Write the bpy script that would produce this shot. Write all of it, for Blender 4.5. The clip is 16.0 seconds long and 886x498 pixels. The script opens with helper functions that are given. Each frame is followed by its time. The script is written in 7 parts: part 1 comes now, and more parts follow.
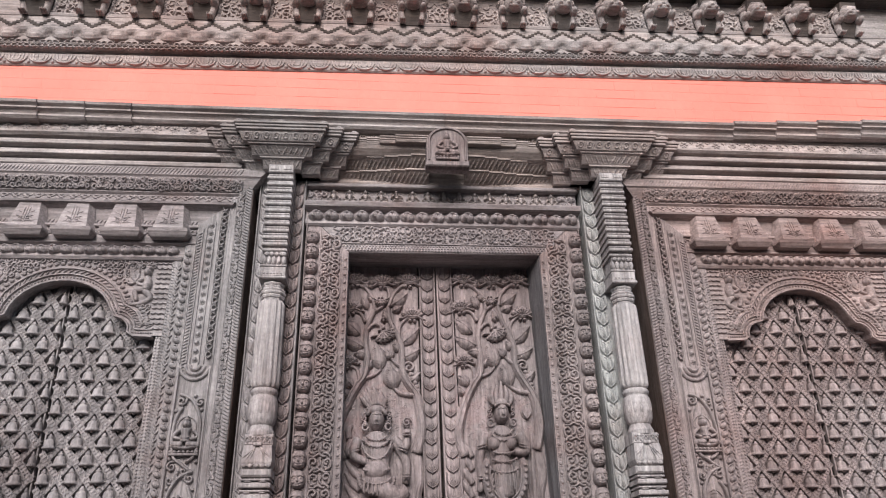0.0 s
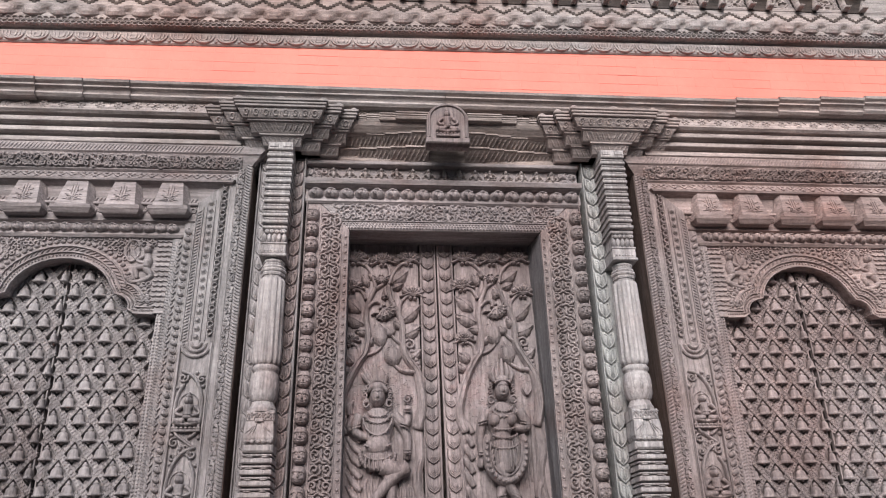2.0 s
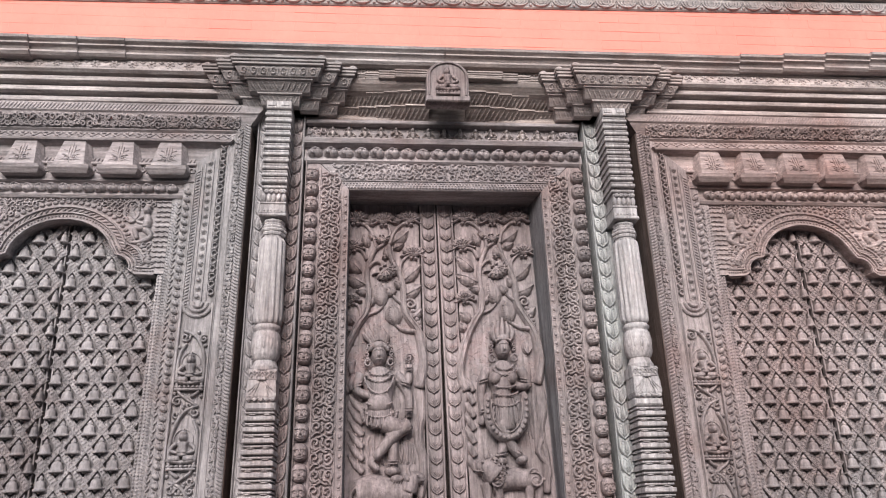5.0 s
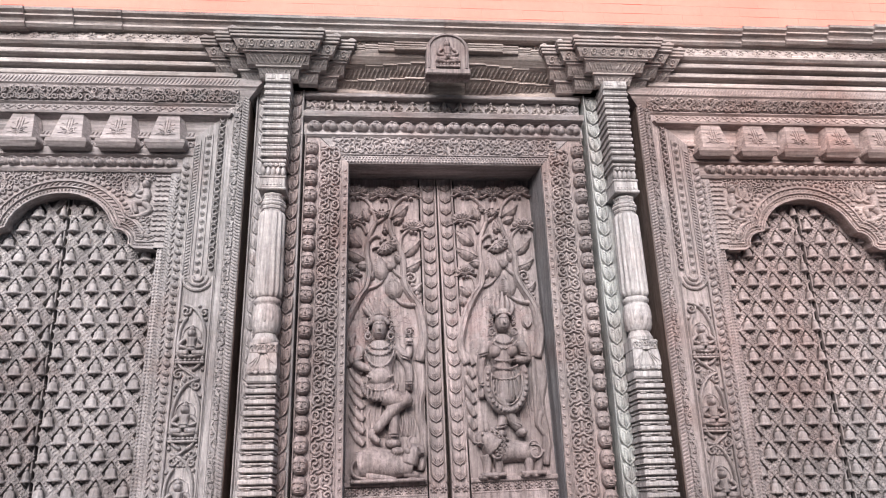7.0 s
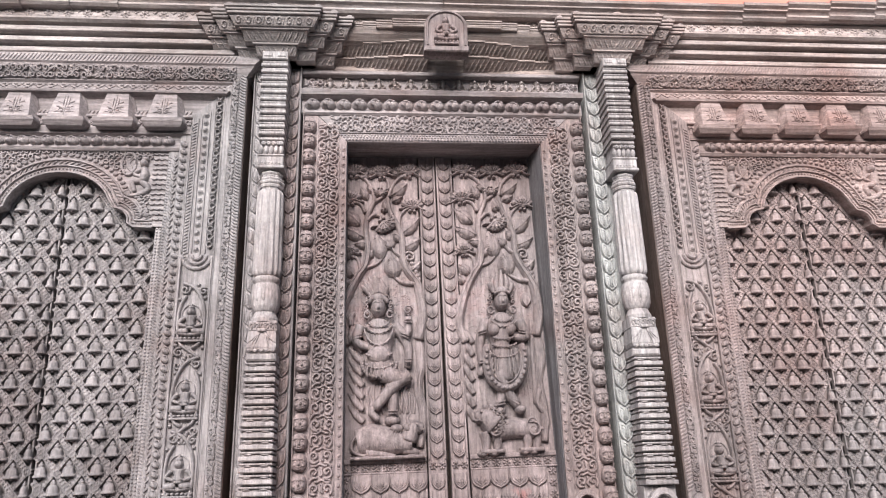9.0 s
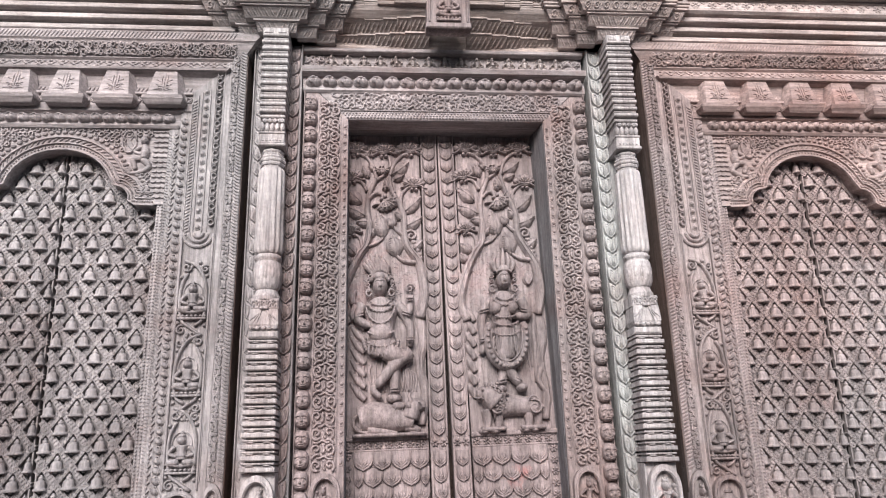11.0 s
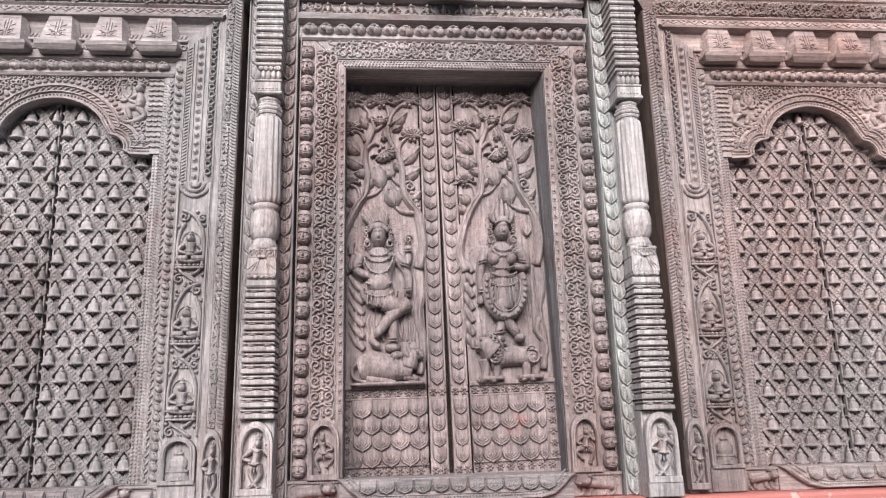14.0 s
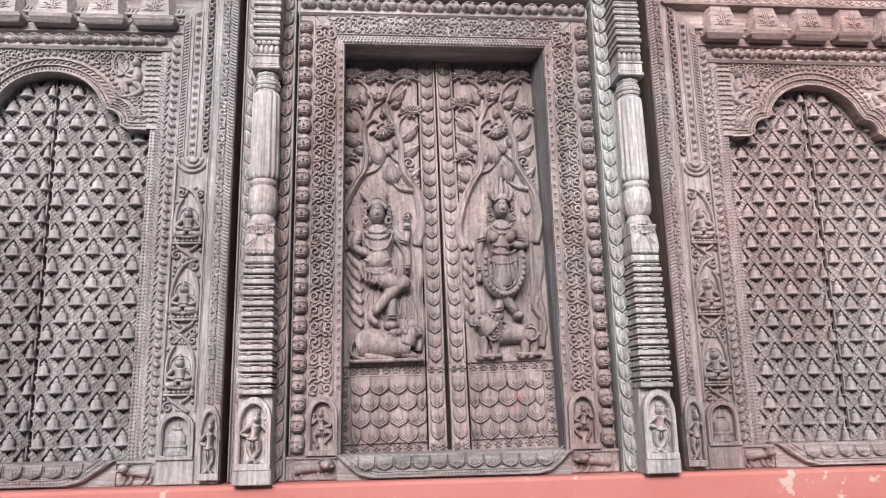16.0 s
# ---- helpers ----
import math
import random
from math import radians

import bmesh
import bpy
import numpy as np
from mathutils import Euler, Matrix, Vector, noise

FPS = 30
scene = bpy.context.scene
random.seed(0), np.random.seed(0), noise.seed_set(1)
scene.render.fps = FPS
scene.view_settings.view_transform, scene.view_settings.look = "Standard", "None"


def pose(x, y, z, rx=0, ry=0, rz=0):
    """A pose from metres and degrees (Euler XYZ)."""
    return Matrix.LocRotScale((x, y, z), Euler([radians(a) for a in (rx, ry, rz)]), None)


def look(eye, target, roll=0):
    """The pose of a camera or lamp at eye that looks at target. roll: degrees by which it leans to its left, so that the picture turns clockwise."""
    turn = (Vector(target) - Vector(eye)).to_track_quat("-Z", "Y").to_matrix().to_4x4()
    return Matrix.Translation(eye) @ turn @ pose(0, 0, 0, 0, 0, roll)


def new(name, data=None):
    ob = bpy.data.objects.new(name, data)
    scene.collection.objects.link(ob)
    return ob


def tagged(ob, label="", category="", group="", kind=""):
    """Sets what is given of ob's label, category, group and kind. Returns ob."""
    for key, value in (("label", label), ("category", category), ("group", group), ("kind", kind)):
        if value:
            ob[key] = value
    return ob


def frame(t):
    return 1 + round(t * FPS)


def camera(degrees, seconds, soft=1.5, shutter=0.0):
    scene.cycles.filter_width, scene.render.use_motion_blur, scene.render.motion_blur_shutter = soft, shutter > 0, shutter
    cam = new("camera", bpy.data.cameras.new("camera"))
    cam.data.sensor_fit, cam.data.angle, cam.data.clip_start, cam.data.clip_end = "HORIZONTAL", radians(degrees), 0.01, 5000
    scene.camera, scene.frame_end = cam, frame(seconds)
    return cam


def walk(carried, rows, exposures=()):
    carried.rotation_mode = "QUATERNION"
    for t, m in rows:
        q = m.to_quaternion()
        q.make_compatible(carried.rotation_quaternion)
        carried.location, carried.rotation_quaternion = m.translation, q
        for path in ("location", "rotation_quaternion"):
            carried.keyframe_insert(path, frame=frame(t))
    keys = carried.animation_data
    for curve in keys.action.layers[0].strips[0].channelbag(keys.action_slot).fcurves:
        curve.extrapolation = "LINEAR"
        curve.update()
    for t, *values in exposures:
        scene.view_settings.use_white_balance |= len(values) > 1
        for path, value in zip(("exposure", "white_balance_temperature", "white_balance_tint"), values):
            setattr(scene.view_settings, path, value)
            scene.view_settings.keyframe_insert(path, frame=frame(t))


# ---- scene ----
cam = camera(62.5, 16.0, soft=1.15)
ROWS = [
    (0.0, -0.3372, -3.5104, 0.3442, -5.325, 25.562, 1.354),
    (0.5, -0.3381, -3.5052, 0.3387, -5.287, 25.276, 1.327),
    (1.0, -0.3389, -3.5039, 0.3368, -5.284, 24.915, 1.337),
    (1.5, -0.3373, -3.5035, 0.3379, -5.270, 24.528, 1.363),
    (2.0, -0.3375, -3.4985, 0.3312, -5.259, 24.048, 1.385),
    (2.5, -0.3366, -3.4929, 0.3252, -5.215, 23.518, 1.390),
    (3.0, -0.3328, -3.4899, 0.3232, -5.170, 23.103, 1.395),
    (3.5, -0.3314, -3.4874, 0.3181, -5.137, 22.580, 1.427),
    (4.0, -0.3318, -3.4870, 0.3197, -5.111, 22.140, 1.496),
    (6.5, -0.3417, -3.4668, 0.2918, -5.161, 19.998, 1.585),
    (7.0, -0.3396, -3.4665, 0.2890, -5.145, 19.621, 1.593),
    (7.5, -0.3357, -3.4643, 0.2865, -5.096, 19.170, 1.596),
    (8.0, -0.3316, -3.4706, 0.2896, -5.051, 18.745, 1.552),
    (8.5, -0.3322, -3.4656, 0.2819, -5.058, 18.437, 1.654),
    (9.0, -0.3321, -3.4619, 0.2772, -5.076, 18.130, 1.678),
    (11.5, -0.3382, -3.4460, 0.2524, -4.945, 16.284, 1.541),
    (12.0, -0.3348, -3.4419, 0.2426, -4.902, 15.768, 1.513),
    (12.5, -0.3308, -3.4368, 0.2314, -4.867, 15.280, 1.485),
    (13.0, -0.3266, -3.4278, 0.2178, -4.858, 14.810, 1.476),
    (13.5, -0.3269, -3.4255, 0.2104, -4.863, 14.398, 1.466),
    (14.0, -0.3275, -3.4201, 0.2015, -4.880, 13.886, 1.451),
    (14.5, -0.3293, -3.4169, 0.1978, -4.914, 13.418, 1.412),
    (15.0, -0.3269, -3.4148, 0.1969, -4.921, 13.105, 1.352),
    (15.5, -0.3280, -3.4086, 0.1875, -4.929, 12.839, 1.292),
    (16.0, -0.3310, -3.4010, 0.1742, -5.013, 12.606, 1.218),
]
EXPOSE = [(0.0, -0.15), (4.0, -0.09), (6.5, 0.35), (9.0, 0.37), (12.0, 0.38), (16.0, 0.37)]


def eye_pose(x, y, z, yaw, pitch, roll):
    """Yaw to the left, pitch up and lean to the right, in degrees."""
    return Matrix.Translation((x, y, z)) @ Euler((0, 0, radians(yaw))).to_matrix().to_4x4() @ Euler((radians(90 + pitch), 0, 0)).to_matrix().to_4x4() @ Euler((0, 0, radians(-roll))).to_matrix().to_4x4()


walk(cam, [(t, eye_pose(*r)) for t, *r in ROWS], EXPOSE)

# ---- light: a bright overcast sky over a courtyard ----
world = bpy.data.worlds.new("overcast_sky")
scene.world = world
world.use_nodes = True
wn = world.node_tree.nodes
sky = wn.new("ShaderNodeTexSky")
sky.sky_type = "NISHITA"
sky.sun_disc = False
sky.sun_elevation, sky.sun_rotation = radians(28), radians(190)
sky.air_density, sky.dust_density, sky.ozone_density = 1.0, 3.0, 1.0
world.node_tree.links.new(sky.outputs[0], wn["Background"].inputs[0])
wn["Background"].inputs[1].default_value = 0.1
sun = new("sun", bpy.data.lights.new("sun", "SUN"))
sun.data.energy, sun.data.angle, sun.data.color = 5.0, radians(34), (1.0, 0.955, 0.965)
sun.matrix_world = look((-1.3, -7.0, 3.7), (0, 0, 0))


# ---- materials ----
def nodes_of(name):
    m = bpy.data.materials.new(name)
    m.use_nodes = True
    t = m.node_tree
    return m, t, t.nodes["Principled BSDF"], t.nodes.new("ShaderNodeNewGeometry")


def noise_of(t, vec, scale, detail=4.0, rough=0.6):
    n = t.nodes.new("ShaderNodeTexNoise")
    n.inputs["Scale"].default_value, n.inputs["Detail"].default_value, n.inputs["Roughness"].default_value = scale, detail, rough
    t.links.new(vec, n.inputs["Vector"])
    return n.outputs["Fac"]


def ramp_of(t, fac, lo, hi, a, b):
    r = t.nodes.new("ShaderNodeMapRange")
    for i, val in enumerate((lo, hi, a, b)):
        r.inputs[i + 1].default_value = val
    t.links.new(fac, r.inputs[0])
    return r.outputs[0]


def mix_of(t, fac, a, b, mode="MIX"):
    x = t.nodes.new("ShaderNodeMix")
    x.data_type, x.blend_type = "RGBA", mode
    for sock, val in ((x.inputs[0], fac), (x.inputs[6], a), (x.inputs[7], b)):
        if isinstance(val, bpy.types.NodeSocket):
            t.links.new(val, sock)
        elif isinstance(val, tuple):
            sock.default_value = (*val, 1)
        else:
            sock.default_value = val
    return x.outputs[2]


def math_of(t, op, a, b):
    x = t.nodes.new("ShaderNodeMath")
    x.operation = op
    for sock, val in ((x.inputs[0], a), (x.inputs[1], b)):
        if isinstance(val, bpy.types.NodeSocket):
            t.links.new(val, sock)
        else:
            sock.default_value = val
    return x.outputs[0]


def wood(name, light, dark, upright=True, rough=0.72, smear=None, smear_at=(), bump=0.95):
    """Old carved timber: streaked grain, broad stains, fine dust; smear: pigment rubbed on round the points smear_at (x, y, z, radius, amount)."""
    m, t, bsdf, geo = nodes_of(name)
    pos = geo.outputs["Position"]
    mp = t.nodes.new("ShaderNodeMapping")
    mp.inputs["Scale"].default_value = (9, 9, 0.7) if upright else (0.7, 9, 9)
    t.links.new(pos, mp.inputs[0])
    grain = noise_of(t, mp.outputs[0], 9.0, 6.0, 0.65)
    streak = noise_of(t, mp.outputs[0], 2.2, 3.0, 0.6)
    stain = noise_of(t, pos, 1.3, 5.0, 0.6)
    dust = noise_of(t, pos, 55.0, 4.0, 0.7)
    info = t.nodes.new("ShaderNodeObjectInfo")
    col = mix_of(t, ramp_of(t, stain, 0.38, 0.64, 0, 1), light, dark)
    cool = noise_of(t, pos, 0.75, 3.0, 0.5)
    col = mix_of(t, ramp_of(t, cool, 0.42, 0.66, 0, 0.55), col, tuple(sum(light) / 3 * k for k in (0.98, 1.0, 1.02)))
    rust = noise_of(t, pos, 2.6, 4.0, 0.6)
    col = mix_of(t, ramp_of(t, rust, 0.52, 0.74, 0, 0.42), col, (dark[0] * 1.25, dark[1] * 0.98, dark[2] * 0.90))
    pale = noise_of(t, mp.outputs[0], 0.9, 4.0, 0.6)
    col = mix_of(t, ramp_of(t, pale, 0.52, 0.70, 0, 0.5), col, tuple(min(0.6, c * 1.32) for c in light))
    k = math_of(t, "MULTIPLY", ramp_of(t, grain, 0.3, 0.7, 0.58, 1.26), ramp_of(t, streak, 0.35, 0.65, 0.78, 1.14))
    k = math_of(t, "MULTIPLY", k, ramp_of(t, dust, 0.3, 0.7, 0.8, 1.16))
    k = math_of(t, "MULTIPLY", k, ramp_of(t, info.outputs["Random"], 0, 1, 0.92, 1.07))
    seam = math_of(t, "ABSOLUTE", math_of(t, "SUBTRACT", noise_of(t, mp.outputs[0], 5.0, 3.0, 0.55), 0.5), 0.0)
    crack = ramp_of(t, seam, 0.0, 0.011, 0.0, 1.0)
    k = math_of(t, "MULTIPLY", k, ramp_of(t, crack, 0.0, 1.0, 0.74, 1.02))
    sc = t.nodes.new("ShaderNodeVectorMath")
    sc.operation = "SCALE"
    t.links.new(col, sc.inputs[0])
    t.links.new(k, sc.inputs["Scale"])
    col = sc.outputs[0]
    for x, y, z, r, amount in smear_at:
        d = t.nodes.new("ShaderNodeVectorMath")
        d.operation = "DISTANCE"
        t.links.new(pos, d.inputs[0])
        d.inputs[1].default_value = (x, y, z)
        e = math_of(t, "ADD", d.outputs["Value"], ramp_of(t, noise_of(t, pos, 22.0, 4.0), 0.3, 0.7, -0.8 * r, 0.8 * r))
        col = mix_of(t, ramp_of(t, e, 0.15 * r, 1.0 * r, amount, 0.0), col, smear)
    t.links.new(col, bsdf.inputs["Base Color"])
    bsdf.inputs["Roughness"].default_value = rough
    bsdf.inputs["Specular IOR Level"].default_value = 0.3
    chisel = noise_of(t, pos, 120.0, 2.0, 0.5)
    h = math_of(t, "ADD", math_of(t, "ADD", grain, math_of(t, "MULTIPLY", dust, 0.6)), math_of(t, "MULTIPLY", chisel, 0.5))
    h = math_of(t, "ADD", h, math_of(t, "MULTIPLY", crack, 0.25))
    b = t.nodes.new("ShaderNodeBump")
    b.inputs["Strength"].default_value, b.inputs["Distance"].default_value = bump, 0.003
    t.links.new(h, b.inputs["Height"])
    t.links.new(b.outputs[0], bsdf.inputs["Normal"])
    return m


def paint(name, base, faded, chip=None, chip_amount=0.0, rough=0.75):
    """Limewash or paint over masonry, blotched, faded and chipped."""
    m, t, bsdf, geo = nodes_of(name)
    pos = geo.outputs["Position"]
    blot = noise_of(t, pos, 2.0, 5.0, 0.6)
    fine = noise_of(t, pos, 30.0, 5.0, 0.65)
    col = mix_of(t, ramp_of(t, blot, 0.35, 0.68, 0, 1), base, faded)
    col = mix_of(t, ramp_of(t, fine, 0.35, 0.75, 0.0, 0.25), col, tuple(c * 0.8 for c in base))
    if chip:
        ch = math_of(t, "ADD", noise_of(t, pos, 9.0, 6.0, 0.65), math_of(t, "MULTIPLY", blot, 0.35))
        col = mix_of(t, ramp_of(t, ch, 0.87 - chip_amount, 0.9 - chip_amount, 0, 1), col, chip)
    t.links.new(col, bsdf.inputs["Base Color"])
    bsdf.inputs["Roughness"].default_value = rough
    b = t.nodes.new("ShaderNodeBump")
    b.inputs["Strength"].default_value, b.inputs["Distance"].default_value = 0.4, 0.004
    t.links.new(fine, b.inputs["Height"])
    t.links.new(b.outputs[0], bsdf.inputs["Normal"])
    return m


WOOD_V = wood("weathered_carved_wood", (0.362, 0.337, 0.341), (0.212, 0.189, 0.190))
WOOD_H = wood("weathered_carved_wood_lying", (0.365, 0.324, 0.327), (0.215, 0.18, 0.18), upright=False)
WOOD_WARM = wood("reddish_carved_wood", (0.368, 0.296, 0.287), (0.218, 0.166, 0.159))
WOOD_WARM_H = wood("reddish_carved_wood_lying", (0.42, 0.328, 0.310), (0.255, 0.182, 0.169), upright=False)
WOOD_DOOR = wood("door_carved_wood", (0.322, 0.264, 0.262), (0.188, 0.142, 0.138), smear=(0.50, 0.17, 0.16), smear_at=((0.335, 0.19, 0.235, 0.05, 0.36), (0.30, 0.19, 0.18, 0.035, 0.36), (-0.47, 0.19, 1.08, 0.13, 0.10), (-0.42, 0.19, 1.34, 0.12, 0.08), (0.14, 0.19, 1.20, 0.12, 0.09), (0.36, 0.19, 1.22, 0.10, 0.06), (-0.20, 0.19, 1.16, 0.10, 0.06)))
WOOD_COLUMN = wood("column_wood", (0.50, 0.458, 0.456), (0.31, 0.272, 0.27), smear=(0.55, 0.24, 0.22), smear_at=((0.90, -0.15, 0.12, 0.04, 0.40),))
WOOD_GREEN = wood("greenish_patina_wood", (0.43, 0.445, 0.435), (0.29, 0.28, 0.275))
WOOD_CORNICE = wood("bleached_cornice_wood", (0.43, 0.385, 0.375), (0.25, 0.21, 0.20), upright=False)
WOOD_CORNICE_WARM = wood("bleached_reddish_cornice_wood", (0.48, 0.395, 0.375), (0.29, 0.22, 0.20), upright=False)
# dark brown that stands in for shade in gaps, notches and under the eave
WOOD_SHADE = wood("shade_dark_wood", (0.10, 0.075, 0.065), (0.06, 0.045, 0.04), upright=False, rough=0.85)
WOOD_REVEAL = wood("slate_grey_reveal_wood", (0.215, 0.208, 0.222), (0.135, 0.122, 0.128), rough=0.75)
WOOD_BRIDGE = wood("brown_lintel_wood", (0.44, 0.365, 0.335), (0.28, 0.215, 0.19), upright=False)
WOOD_EDGE = wood("dark_brown_edge_wood", (0.15, 0.105, 0.09), (0.09, 0.062, 0.055), rough=0.8)
WOOD_EAVE = wood("eave_wood", (0.42, 0.345, 0.325), (0.26, 0.195, 0.18), upright=False)
RED_WALL = paint("salmon_red_limewash", (0.78, 0.222, 0.172), (0.82, 0.262, 0.205))
RED_LEDGE = paint("dull_red_painted_plaster", (0.45, 0.150, 0.132), (0.49, 0.195, 0.172), chip=(0.52, 0.38, 0.33), chip_amount=0.06)
STONE = paint("grey_courtyard_paving", (0.12, 0.112, 0.105), (0.15, 0.14, 0.13))
# pale, so that the added wall opposite throws some light back
PLASTER = paint("pale_blocker_plaster", (0.50, 0.41, 0.35), (0.56, 0.47, 0.41))


# ---- carving tools: u to the right, v up, n out of the surface ----
class Relief:
    def __init__(self):
        self.v, self.f = [], []

    def add(self, verts, faces):
        b = len(self.v)
        self.v.extend(verts)
        self.f.extend([tuple(b + i for i in q) for q in faces])

    def box(self, u0, u1, v0, v1, n0, n1, bev=0.0):
        if u0 > u1:
            u0, u1 = u1, u0
        b = bev
        vs = [(u0, v0, n0), (u1, v0, n0), (u1, v1, n0), (u0, v1, n0)]
        fs = [(3, 2, 1, 0)]
        if b > 0:
            vs += [(u0, v0, n1 - b), (u1, v0, n1 - b), (u1, v1, n1 - b), (u0, v1, n1 - b), (u0 + b, v0 + b, n1), (u1 - b, v0 + b, n1), (u1 - b, v1 - b, n1), (u0 + b, v1 - b, n1)]
        else:
            vs += [(u0, v0, n1), (u1, v0, n1), (u1, v1, n1), (u0, v1, n1)]
        for base in range(0, len(vs) - 4, 4):
            for i in range(4):
                j = (i + 1) % 4
                fs.append((base + i, base + j, base + 4 + j, base + 4 + i))
        k = len(vs) - 4
        fs.append((k, k + 1, k + 2, k + 3))
        self.add(vs, fs)

    def poly(self, pts, n0, n1, bev=0.0):
        """A prism on an outline given counter-clockwise, its front edge chamfered."""
        c = len(pts)
        cu, cv = sum(p[0] for p in pts) / c, sum(p[1] for p in pts) / c
        size = max(max(abs(p[0] - cu), abs(p[1] - cv)) for p in pts)
        s = 1 - bev / size
        rings = [[(u, v, n0) for u, v in pts], [(u, v, n1 - bev) for u, v in pts]]
        if bev:
            rings.append([(cu + (u - cu) * s, cv + (v - cv) * s, n1) for u, v in pts])
        vs = [p for r in rings for p in r]
        fs = [(k * c + i, k * c + (i + 1) % c, (k + 1) * c + (i + 1) % c, (k + 1) * c + i) for k in range(len(rings) - 1) for i in range(c)]
        fs.append(tuple(range((len(rings) - 1) * c, len(rings) * c)))
        self.add(vs, fs)

    def ridge(self, pts, w, h, n0=0.0, tip=0.35, k=5):
        """A rounded raised line. w, h: one value or one for each point."""
        c = len(pts)
        ws = list(w) if isinstance(w, (list, tuple)) else [w * (tip if i in (0, c - 1) else 1) for i in range(c)]
        hs = list(h) if isinstance(h, (list, tuple)) else [h * (0.5 if i in (0, c - 1) else 1) for i in range(c)]
        ns = list(n0) if isinstance(n0, (list, tuple)) else [n0] * c
        vs, fs = [], []
        for i, (u, v) in enumerate(pts):
            a, b = pts[max(i - 1, 0)], pts[min(i + 1, c - 1)]
            du, dv = b[0] - a[0], b[1] - a[1]
            q = math.hypot(du, dv) or 1.0
            pu, pv = -dv / q, du / q
            for j in range(k):
                g = math.pi * j / (k - 1)
                o = math.cos(g) * ws[i] / 2
                vs.append((u + pu * o, v + pv * o, ns[i] + math.sin(g) * hs[i]))
        for i in range(c - 1):
            for j in range(k - 1):
                fs.append((i * k + j, (i + 1) * k + j, (i + 1) * k + j + 1, i * k + j + 1))
        fs.append(tuple(range(k)))
        fs.append(tuple((c - 1) * k + j for j in reversed(range(k))))
        self.add(vs, fs)

    def dome(self, u, v, ru, rv, h, n0=0.0, seg=10, rings=3, turn=0.0):
        vs, fs = [], []
        ct, st = math.cos(turn), math.sin(turn)
        for r in range(rings):
            a = math.pi / 2 * r / rings
            for i in range(seg):
                g = 2 * math.pi * i / seg
                x, y = ru * math.cos(a) * math.cos(g), rv * math.cos(a) * math.sin(g)
                vs.append((u + x * ct - y * st, v + x * st + y * ct, n0 + h * math.sin(a)))
        vs.append((u, v, n0 + h))
        for r in range(rings - 1):
            for i in range(seg):
                j = (i + 1) % seg
                fs.append((r * seg + i, r * seg + j, (r + 1) * seg + j, (r + 1) * seg + i))
        b = (rings - 1) * seg
        for i in range(seg):
            fs.append((b + i, b + (i + 1) % seg, len(vs) - 1))
        self.add(vs, fs)

    def lathe(self, u, n, prof, seg=16, flute=0.0, flutes=0, deep=1.0):
        """A turned upright; prof: (v, radius) from below. deep: depth over width."""
        vs, fs = [], []
        for v, r in prof:
            for i in range(seg):
                g = 2 * math.pi * i / seg
                q = r * (1 - flute * (0.5 + 0.5 * math.cos(g * flutes))) if flutes else r
                vs.append((u + q * math.cos(g), v, n + deep * q * math.sin(g)))
        c = len(prof)
        for k in range(c - 1):
            for i in range(seg):
                j = (i + 1) % seg
                fs.append((k * seg + i, k * seg + j, (k + 1) * seg + j, (k + 1) * seg + i))
        fs.append(tuple(reversed(range(seg))))
        fs.append(tuple((c - 1) * seg + i for i in range(seg)))
        self.add([(a, b, d) for a, b, d in vs], [tuple(reversed(q)) for q in fs])

    def move(self, du, dv, lean, grow, v0):
        """Shift the whole carving; grow it upward from v0 and lean it to the right above there."""
        self.v = [(u + du + lean * (v - v0), v0 + (v - v0) * grow + dv, n) for u, v, n in self.v]

    def run(self, prof, u0, u1, mitre0=0.0, mitre1=0.0):
        """A moulding: the profile (v, n), from below to above, drawn along u; mitre: shift of u per unit of v at either end."""
        if u0 > u1:
            u0, u1, mitre0, mitre1 = u1, u0, mitre1, mitre0
        c = len(prof)
        vm = prof[0][0]
        vs = [(u0 + mitre0 * (v - vm), v, n) for v, n in prof] + [(u1 + mitre1 * (v - vm), v, n) for v, n in prof]
        fs = [(i, c + i, c + i + 1, i + 1) for i in range(c - 1)]
        fs += [tuple(reversed(range(c))), tuple(range(c, 2 * c)), (c - 1, 2 * c - 1, c, 0)]
        self.add(vs, fs)


def smooth_line(pts, steps=5):
    """A soft curve through a few points."""
    p = [pts[0], *pts, pts[-1]]
    out = []
    for i in range(1, len(p) - 2):
        a, b, c, d = p[i - 1 : i + 3]
        for k in range(steps):
            s = k / steps
            out.append(tuple(0.5 * (2 * b[m] + (c[m] - a[m]) * s + (2 * a[m] - 5 * b[m] + 4 * c[m] - d[m]) * s * s + (3 * b[m] - a[m] - 3 * c[m] + d[m]) * s**3) for m in (0, 1)))
    out.append(pts[-1])
    return out


def spiral(u, v, r, a0, turns, steps=12, inner=0.2):
    return [(u + r * (1 - (1 - inner) * i / steps) * math.cos(a0 + turns * 2 * math.pi * i / steps), v + r * (1 - (1 - inner) * i / steps) * math.sin(a0 + turns * 2 * math.pi * i / steps)) for i in range(steps + 1)]


def arc(u, v, ru, rv, a0, a1, steps=12):
    return [(u + ru * math.cos(radians(a0 + (a1 - a0) * i / steps)), v + rv * math.sin(radians(a0 + (a1 - a0) * i / steps))) for i in range(steps + 1)]


WORLD = {}


def thing(name, x, y, z, label, category, group="", kind=""):
    ob = new(name)
    ob.empty_display_size = 0.1
    ob.matrix_basis = pose(x, y, z)
    WORLD[ob.name] = ob.matrix_basis.copy()
    return tagged(ob, label, category, group, kind)


